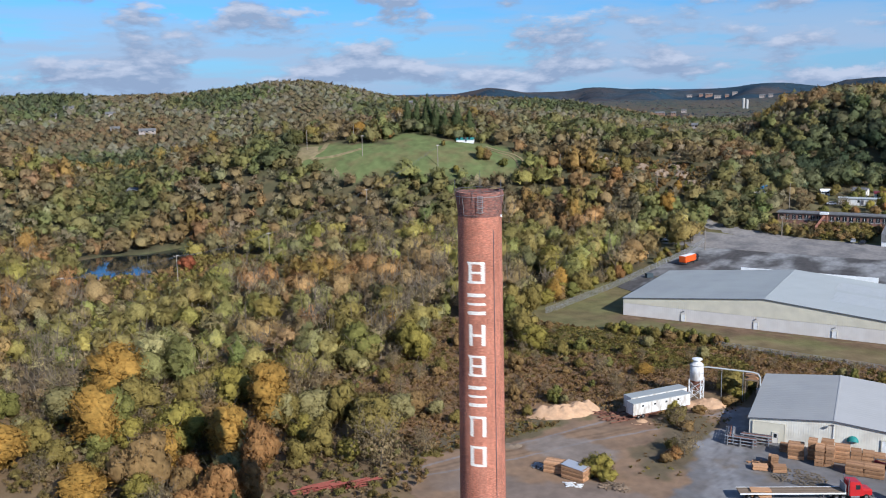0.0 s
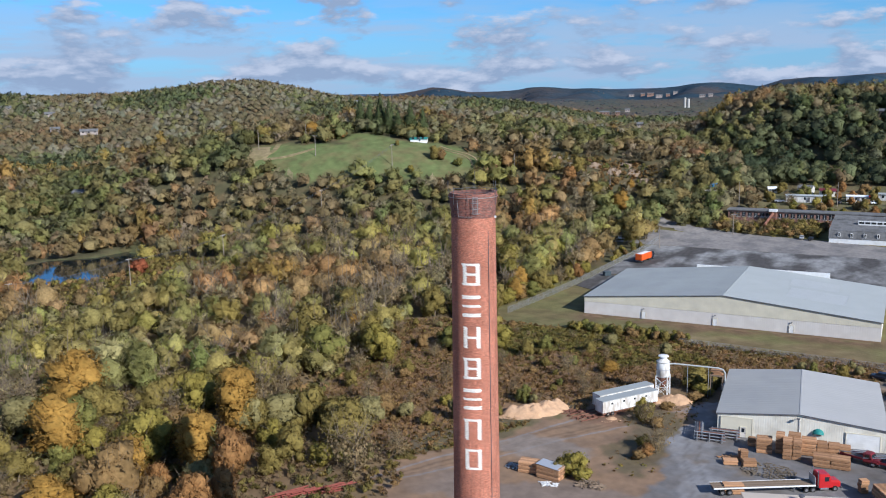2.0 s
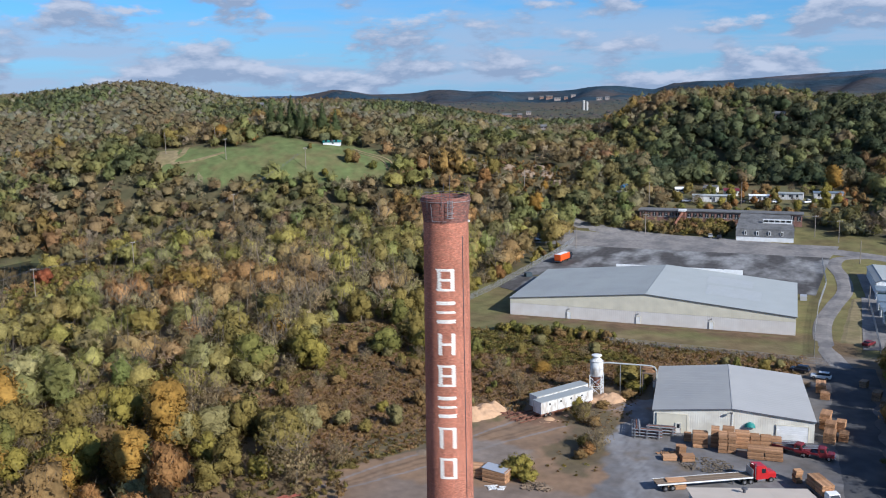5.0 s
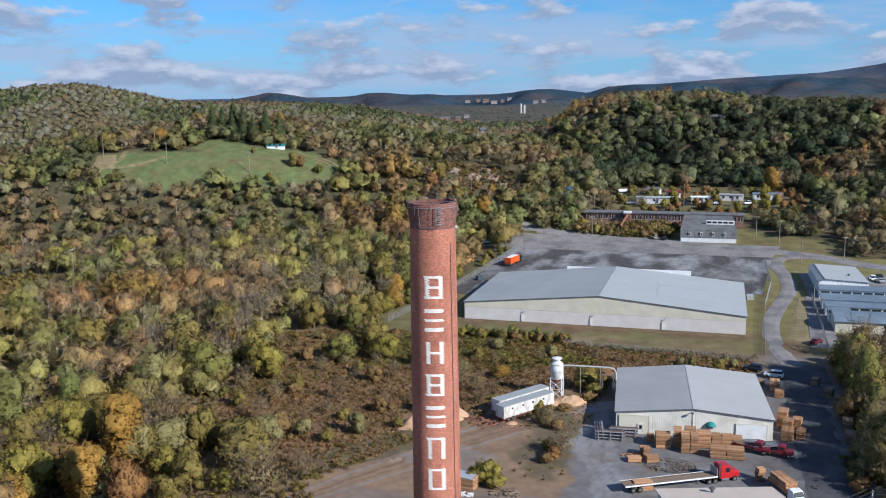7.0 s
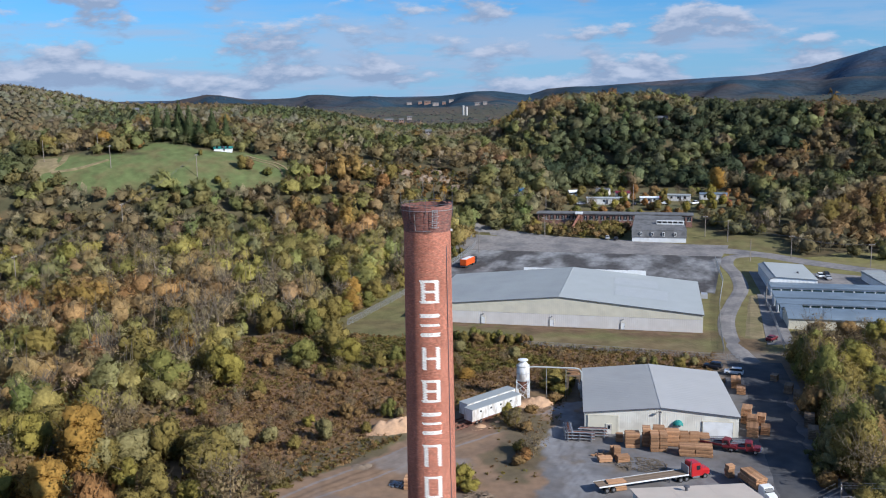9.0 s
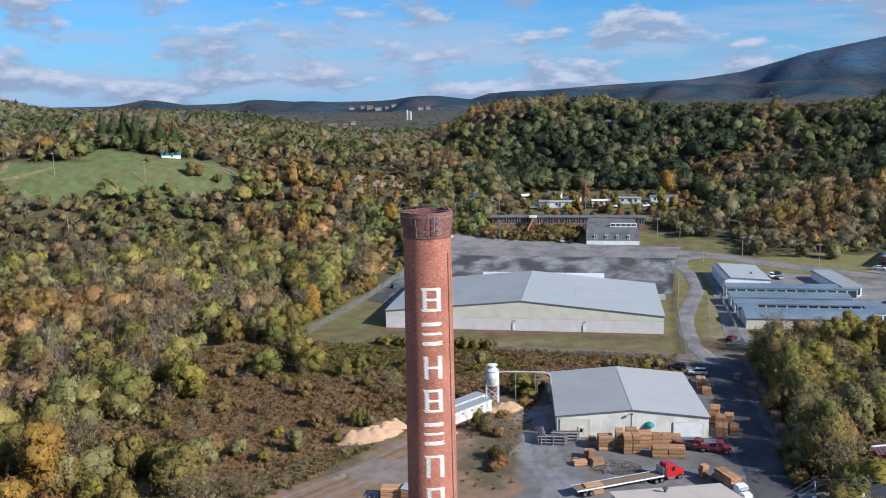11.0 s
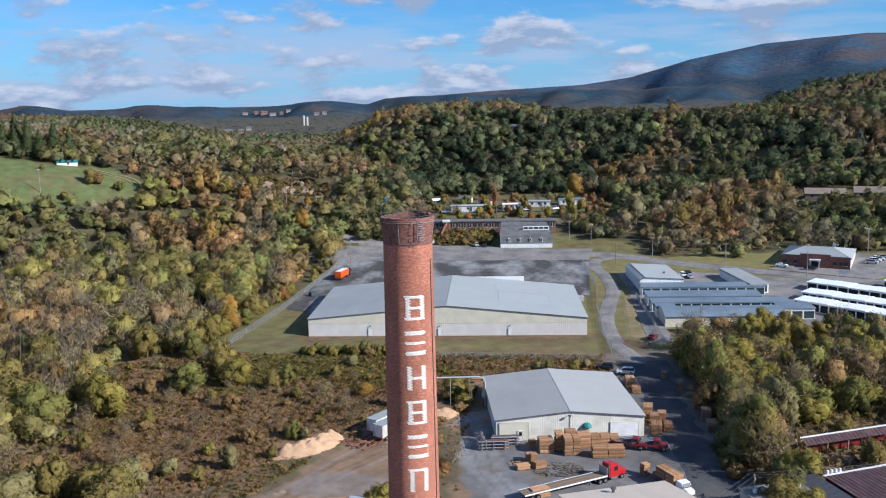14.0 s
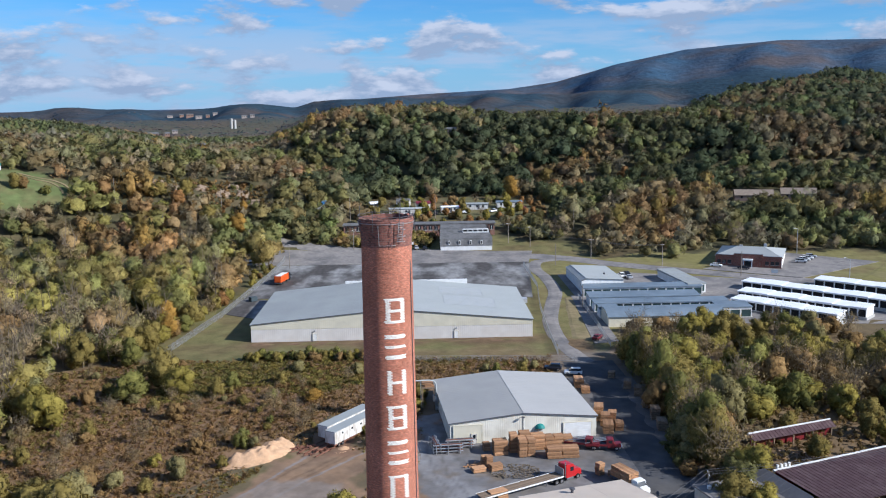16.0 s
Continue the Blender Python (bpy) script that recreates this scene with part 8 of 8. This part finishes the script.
for x, y, r, w, d, h in ((-2.4, 73.4, 20, 2.6, 1.6, 0.9), (-0.2, 75.4, 14, 1.3, 1.3, 2.3), (0.9, 73.9, 24, 2.4, 1.5, 1.3), (-1.0, 77.2, 8, 1.4, 1.2, 1.6)):
    lumber_stack(x, y, r, w, d, h, M["lumber"], "loose pile of pallets and short boards on the gravel")
scrap(-36.0, 86.0, 4.0, 40, M["rust"], "scrap_iron", "rusty iron bars by the trailers", "scrap iron", 1.2, 0.3)
scrap(60.5, 76.0, 4.0, 60, M["lumber_old"], "scrap_wood", "grey scrap wood beside the maroon shed", "scrap wood", 1.0, 1.2)


def red_pipes():
    """Long rusty red pipes lying together in the weeds."""
    for i in range(34):
        a = random.uniform(-6, 6)
        x, y = -71.5 + 0.26 * i + random.uniform(-.4, .4), 25.5 + 0.24 * i + random.uniform(-1.2, 1.2)
        l = random.uniform(4, 6.5)
        bm = B()
        tube(bm, (-l / 2, 0, 0), (l / 2, 0, 0), 0.14, n=8)
        ob = link("pipe", bm, M["red_oxide"])
        ob.matrix_world = pose(x, y, gz(x, y) + 0.35 + 0.28 * (i % 4), 0, random.uniform(-2, 2), 58 + a)
        tagged(ob, "rust-red steel pipe lying in the weeds", "pipe", "red pipes")


red_pipes()


def mound(name, x, y, rx, ry, h, rot, material, label, category, peaks=5, kind=""):
    """A loose heap with several cones and a crumbly skirt."""
    n, rings = 56, 22
    bm = B()
    z = gz(x, y)
    pk = [(random.uniform(-0.75, 0.75), random.uniform(-0.3, 0.3), random.uniform(0.6, 1.0)) for _ in range(peaks)]
    grid = []
    for j in range(rings + 1):
        row = []
        for i in range(n):
            a = 2 * math.pi * i / n
            q = j / rings * 1.05
            u, v = math.cos(a) * q, math.sin(a) * q
            hh = max(max(0.0, p[2] * (1 - 1.25 * math.hypot((u - p[0]) * rx / ry, v - p[1]) ** 1.12)) for p in pk) if pk else 1 - q
            hh = hh * smooth(1.05, 0.72, q) + 0.10 * noise.noise(Vector((u * 5, v * 5, 3))) + 0.05 * noise.noise(Vector((u * 13, v * 13, 5)))
            row.append(bm.verts.new((u * rx, v * ry, max(-0.1, float(hh) * h) if j < rings else -0.25)))
        grid.append(row)
    for j in range(rings):
        for i in range(n):
            if j == 0:
                if i:
                    continue
            q = [grid[j][i], grid[j][(i + 1) % n], grid[j + 1][(i + 1) % n], grid[j + 1][i]]
            if j > 0:
                bm.faces.new(q)
    bm.faces.new([grid[1][i] for i in range(n)])
    bmesh.ops.recalc_face_normals(bm, faces=bm.faces)
    ob = link(name, bm, material, smooth_faces=True)
    ob.matrix_world = pose(x, y, z + 0.05, 0, 0, rot)
    return tagged(ob, label, category, kind=kind)


mound("sawdust_mound", -45.5, 83.8, 8.8, 4.0, 2.3, 42, M["chips"], "pale orange heap of sawdust and wood chips", "sawdust", 14)
mound("sawdust_mound", -20.5, 101.5, 5.5, 4.0, 1.8, 30, M["chips"], "low heap of wood chips under the silo", "sawdust", 4)
mound("sawdust_mound", -28.2, 87.2, 4.2, 1.6, 0.5, 52, M["chips"], "thin spill of wood chips beside the trailers", "sawdust", 3)
mound("dirt_mound", -48.0, 62.5, 3.0, 1.6, 0.5, 20, M["dirt"], "low ridge of dirt in the drive", "dirt", 3)

# bushes and small trees of the yard
for kd, x, y, r in (("lime", -27.5, 56.5, 3.2), ("olive", -29.6, 56.0, 2.4), ("lime", -25.6, 55.4, 2.2), ("bare", -16.2, 72.6, 3.0), ("rust", -17.8, 71.0, 2.4), ("olive", -19.2, 74.2, 2.0), ("brown", -18.6, 68.6, 1.6), ("bare", -21.8, 86.8, 3.0), ("olive", -23.4, 88.5, 2.4), ("brown", -19.8, 85.4, 2.2), ("lime", -25.2, 94.0, 2.0), ("olive", -22.5, 92.0, 1.8), ("brown", -27.5, 92.5, 1.4), ("brown", -20.0, 96.0, 1.8),
                    ("olive", -17.0, 112.0, 4.0), ("lime", -14.5, 109.0, 2.8), ("olive", -13.8, 114.0, 3.2), ("brown", -15.5, 104.0, 2.2), ("olive", -17.5, 112.0, 2.4),
                    ("gold", -38.5, 115.0, 1.8), ("brown", -43.5, 111.0, 1.6), ("lime", -66.0, 80.0, 1.9), ("sage", -71.0, 70.0, 2.6), ("olive", -64.5, 68.0, 2.0)):
    tree(kd, x, y, r, "yard bushes", 0.75 if r < 3 else 0.95)
# trees that stand out in the wood
for kd, x, y, r in (("olive", -114, 96, 7.6), ("green", -106, 90, 6.2), ("olive", -122, 104, 6.8), ("gold", -136, 38, 6.2), ("gold", -121, 20, 4.6), ("gold", -93, 29, 4.6), ("gold", -119, 124, 3.0),
                    ("bare", 44.5, 70.0, 6.4), ("olive", 42.5, 76.5, 5.2), ("dark", 44.0, 62.5, 4.0), ("bare", 47.5, 152, 5.6), ("sage", -92, 54, 5.0), ("olive", -84, 60, 4.6), ("sage", -97, 48, 5.2), ("red", -240, 157, 4.6), ("cedar", -171, 98, 3.0), ("sage", -76, 63, 4.4), ("green", -83, 118, 5.2), ("lime", -72, 121, 4.4),
                    ("olive", -78, 128, 5.6), ("lime", -96, 101, 5.8), ("olive", -103, 106, 6.0), ("olive", -128, 136, 6.4), ("lime", -96, 190, 5.0), ("lime", -90, 178, 4.2), ("gold", -88, 172, 2.6), ("gold", -92, 185, 2.8),
                    ("rust", -95, 166, 3.6), ("lime", -103, 205, 6.4), ("olive", -92, 162, 5.0), ("green", -98, 152, 5.2), ("olive", -104, 146, 5.6)):
    tree(kd, x, y, r, "standing trees")
# the edge of the wood along the fence, and the roadside trees where the highway leaves the valley
for kd, x, y, r in (("olive", -90.5, 161, 4.4), ("lime", -88.5, 168, 3.6), ("brown", -87.6, 174, 3.4), ("green", -86.4, 180, 3.8), ("olive", -85.0, 187, 4.2), ("lime", -83.8, 194, 3.4), ("bare", -82.6, 200, 3.6), ("olive", -81.6, 206, 3.2),
                    ("rust", -80.6, 212, 2.8), ("lime", -80.0, 218, 2.8), ("olive", -94.5, 154, 4.6), ("green", -91.0, 146.5, 4.0), ("lime", -86.5, 222, 3.6),
                    ("lime", -75.5, 240, 1.7), ("olive", -76.5, 247, 1.9), ("brown", -75.0, 254, 1.5), ("lime", -77.5, 258, 2.0), ("olive", -74.0, 262, 1.6), ("green", -76.0, 268, 1.6), ("olive", -73.2, 270, 1.4), ("olive", -133, 327, 5.0), ("rust", -124, 324, 4.6), ("brown", -116, 320, 5.0), ("olive", -108, 317, 4.6), ("green", -100, 314, 4.4), ("brown", -141, 330, 5.0), ("gold", -94, 311, 3.6), ("olive", -122, 331, 4.8)):
    tree(kd, x, y, r, "edge trees")
# bare and silvery saplings standing in the rough field
for i in range(24):
    x, y = -96 + 11.5 * (i % 5) + random.uniform(-4, 4), 72 + 11.5 * (i // 5) + random.uniform(-4, 4)
    if inside(np.array(x), np.array(y), FIELD_W) and not inside(np.array(x), np.array(y), YARD) and math.hypot(x + 45.5, y - 83.8) > 12 and math.hypot(x + 32, y - 91) > 12:
        tree(("bare", "bare", "brown", "sage", "bare", "olive")[i % 6], x, y, random.uniform(1.6, 3.0), "field saplings", 1.1)
# a thicket of young trees on the mown strip, and dark shrubs in the shade of the belt
for i in range(26):
    tree(("green", "olive", "lime", "green", "brown")[i % 5], -61 + 1.35 * i + random.uniform(-0.5, 0.5), 148.6 + random.uniform(-2.0, 2.4) - 0.04 * i, random.uniform(1.3, 2.2), "thicket on the strip", 0.9)
for kd, x, y, r in (("dark", 36.5, 80.5, 2.2), ("olive", 37.5, 77.0, 2.6), ("dark", 36.6, 73.0, 2.4), ("brown", 37.4, 69.5, 2.2), ("green", 38.6, 85.0, 2.4)):
    tree(kd, x, y, r, "shrubs of the belt", 0.8)
# bright autumn crowns on the knoll
for kd, x, y, r in (("rust", 59, 404, 3.6), ("rust", 63, 406, 4.4), ("rust", 75, 400, 4.2), ("rust", 107, 433, 4.6), ("red", 150, 432, 3.2), ("rust", 118, 428, 4.4), ("gold", 36, 388, 4.2), ("rust", 146, 396, 4.4)):
    tree(kd, x, y, r, "bright trees on the knoll", 1.15)
# the row of tall evergreens and thinning trees along the top of the meadow
for kd, x, y, r in (("cedar", -245, 327, 5.2), ("cedar", -240, 329, 5.6), ("cedar", -234, 328, 5.0), ("cedar", -229, 331, 5.8), ("cedar", -223, 330, 5.2), ("cedar", -218, 335, 5.4), ("cedar", -212, 338, 5.0), ("cedar", -237, 335, 5.6),
                    ("brown", -250, 310, 4.6), ("rust", -246, 311, 3.6), ("brown", -257, 306, 4.2), ("gold", -262, 306, 3.8), ("bare", -270, 303, 4.6), ("bare", -276, 300, 4.6), ("olive", -288, 297, 5.6), ("dark", -294, 291, 5.4), ("lime", -291, 298, 4.6),
                    ("olive", -191, 312, 3.8), ("brown", -188, 313, 3.0), ("green", -178, 312, 3.0), ("olive", -215, 315, 1.5), ("brown", -251, 303, 1.8), ("lime", -196, 296, 2.6)):
    tree(kd, x, y, r, "standing trees", 1.25 if kd == "cedar" else 1.0)


# ---- poles, wires, fences ----
def pole(x, y, h, arms=1, rot=0.0, m_=None, lamp=False, zoff=0.0):
    ob = thing("street_lamp" if lamp else "utility_pole", pose(x, y, gz(x, y) - 0.3 + zoff, 0, 0, rot), "grey steel street lamp with a bracket" if lamp else "weathered wooden utility pole", "street lamp" if lamp else "utility pole", "poles")
    bm = B()
    tube(bm, (0, 0, 0), (0, 0, h), 0.17, 0.11, n=8)
    part("post", bm, m_ or M["wood_pole"], ob)
    if lamp:
        bm = B()
        tube(bm, (0, 0, h - 0.2), (1.6, 0, h + 0.3), 0.06, n=6)
        part("bracket", bm, M["steel"], ob)
        part("lamp_head", boxm(1.4, 2.2, -0.18, 0.18, h + 0.22, h + 0.4, bevel=0.04), M["white"], ob)
    for k in range(arms):
        part("crossarm", boxm(-1.1, 1.1, -0.06, 0.06, h - 0.6 - 0.8 * k, h - 0.45 - 0.8 * k), m_ or M["wood_pole"], ob)
        for s in (-0.95, -0.4, 0.4, 0.95):
            part("insulator", boxm(s - 0.05, s + 0.05, -0.05, 0.05, h - 0.45 - 0.8 * k, h - 0.27 - 0.8 * k), M["white"], ob)
    return ob


def wires(p, q, h, offs=(-0.95, 0.0, 0.95), sag=1.2):
    (x0, y0), (x1, y1) = p, q
    a, b = Vector((x0, y0, gz(x0, y0) + h)), Vector((x1, y1, gz(x1, y1) + h))
    sd = Vector((-(b - a).y, (b - a).x, 0)).normalized()
    for o in offs:
        bm = B()
        prev = None
        for i in range(13):
            s = i / 12
            c = a.lerp(b, s) + sd * o - Vector((0, 0, 4 * sag * s * (1 - s)))
            if prev is not None:
                tube(bm, prev, c, 0.025, n=4, caps=False)
            prev = c
        bmesh.ops.remove_doubles(bm, verts=bm.verts[:], dist=0.012)
        tagged(link("power_line", bm, M["trim"]), "thin overhead power line between poles", "power line", "power lines")


LINE = [(-236, 97), (-229, 142), (-227, 191), (-222, 255), (-207, 296), (-247, 287)]
for x, y in LINE:
    pole(x, y, 11.0, 1, 70)
for p, q in zip(LINE, LINE[1:5]):
    wires(p, q, 10.0)
ROADLINE = [(-42, 302), (27, 310), (36, 303), (58, 276), (84, 262)]
for x, y in ROADLINE:
    pole(x, y, 9.5, 1, 20)
for p, q in zip(ROADLINE, ROADLINE[1:]):
    wires(p, q, 8.8)
for x, y, h in ((-46, 339, 13), (-5, 353, 12), (42, 268, 9), (-66, 272, 9), (-150, 318, 10), (40.5, 199, 8), (-105, 330, 9), (-281, 284, 11), (108, 240, 10), (-124, 300, 9), (60, 330, 10), (-262, 300, 10)):
    pole(x, y, h, 0)
pole(140.7, 222.0, 10, 0, 150, M["steel"], True)
pole(146, 280, 11, 0, 200, M["steel"], True)
YARDLINE = [(37.2, 58.5), (66, 64)]
pole(37.2, 58.5, 6.0, 1, 80)
pole(92, 72, 9.0, 1, 80)
wires((37.2, 58.5), (92, 72), 5.6, (-1.0, 0.0, 1.0), 0.8)
wires((37.2, 58.5), (10, 30), 5.6, (-1.0, 0.0, 1.0), 0.8)


def chain_fence(pts, h=2.1, gap=3.0, label="galvanised chain-link fence on steel posts"):
    x0, y0 = pts[0]
    ob = thing("fence", pose(x0, y0, gz(x0, y0)), label, "fence")
    mesh = B()
    for (xa, ya), (xb, yb) in zip(pts, pts[1:]):
        l = math.hypot(xb - xa, yb - ya)
        n = max(1, round(l / gap))
        for i in range(n + 1):
            s = i / n
            x, y = xa + (xb - xa) * s, ya + (yb - ya) * s
            z = gz(x, y) - gz(x0, y0)
            if i < n or (xb, yb) == pts[-1]:
                bm = B()
                tube(bm, (x - x0, y - y0, z - 0.2), (x - x0, y - y0, z + h), 0.045, n=6)
                part("post", bm, M["steel"], ob)
            if i < n:
                x2, y2 = xa + (xb - xa) * (i + 1) / n, ya + (yb - ya) * (i + 1) / n
                z2 = gz(x2, y2) - gz(x0, y0)
                for q in (0.08, h * 0.5, h - 0.05):
                    tube(mesh, (x - x0, y - y0, z + q), (x2 - x0, y2 - y0, z2 + q), 0.025, n=4, caps=False)
                for k in range(14):
                    t0, t1 = k / 14, (k + 1) / 14
                    for up in (0, 1):
                        a = (x + (x2 - x) * t0 - x0, y + (y2 - y) * t0 - y0, z + (z2 - z) * t0 + (0.1 if up else h - 0.1))
                        b = (x + (x2 - x) * t1 - x0, y + (y2 - y) * t1 - y0, z + (z2 - z) * t1 + (h - 0.1 if up else 0.1))
                        tube(mesh, a, b, 0.012, n=3, caps=False)
    w = part("mesh", mesh, M["steel"], ob, "thin wire mesh")
    tagged(w, kind="stuff")


chain_fence([(-84.5, 158), (-77.6, 197), (-71.5, 255), (-69.8, 285)])
chain_fence([(-30, 146.0), (28, 142.2)], 1.6)
chain_fence([(24.5, 148), (25.0, 170), (26.5, 200), (29.5, 230), (29.0, 268)], 1.8)
chain_fence([(40.5, 155), (41.0, 178), (41.2, 212)], 1.9)
sg = thing("roadside_sign", pose(121.3, 241.4, gz(121, 241), 0, 0, -25), "small white sign board on two posts", "sign")
part("board", boxm(-1.2, 1.2, -0.06, 0.06, 0.8, 2.2), M["white"], sg)
for s in (-0.9, 0.9):
    part("post", boxm(s - 0.06, s + 0.06, -0.05, 0.05, -0.2, 0.8), M["steel"], sg)


def rock_bank():
    """Bare rock and clay in the cut bank below the hill: broken ledges that step down the slope."""
    rr = random.Random(4)
    for k, (x, y, w, d) in enumerate(((-137, 341, 6, 5), (-127, 339, 7, 5), (-117, 344, 6, 6), (-107, 343, 7, 7), (-98, 347, 6, 7), (-104, 353, 6, 5), (-91, 340, 5, 5))):
        n, m = 12, 9
        bm = B()
        grid = []
        for j in range(m + 1):
            row = []
            for i in range(n + 1):
                u, v = i / n - 0.5, j / m - 0.5
                px, py = x + u * w + 0.5 * rr.uniform(-1, 1), y + v * d + 0.4 * rr.uniform(-1, 1)
                ledge = 1.1 * math.floor((v + 0.5) * 4 + 0.5 * math.sin(5 * u + k)) * 0.35
                fade = max(0.0, 1 - (2 * abs(u)) ** 4) * max(0.0, 1 - (2 * abs(v)) ** 4)
                row.append(bm.verts.new((px, py, gz(px, py) - 0.4 + fade * (0.6 + ledge + 0.5 * rr.random()))))
            grid.append(row)
        for j in range(m):
            for i in range(n):
                bm.faces.new((grid[j][i], grid[j][i + 1], grid[j + 1][i + 1], grid[j + 1][i]))
        tagged(link("rock_outcrop", bm, M["rock"]), "bare tan rock and clay in the cut bank", "rock", "rock bank")


rock_bank()
for kd, x, y, r in (("brown", -132, 333, 2.4), ("olive", -121, 332, 2.2), ("rust", -113, 332, 2.2), ("bare", -122, 349, 3.0), ("brown", -103, 333, 2.0), ("gold", -95, 330, 2.4)):
    tree(kd, x, y, r, "bushes on the bank")
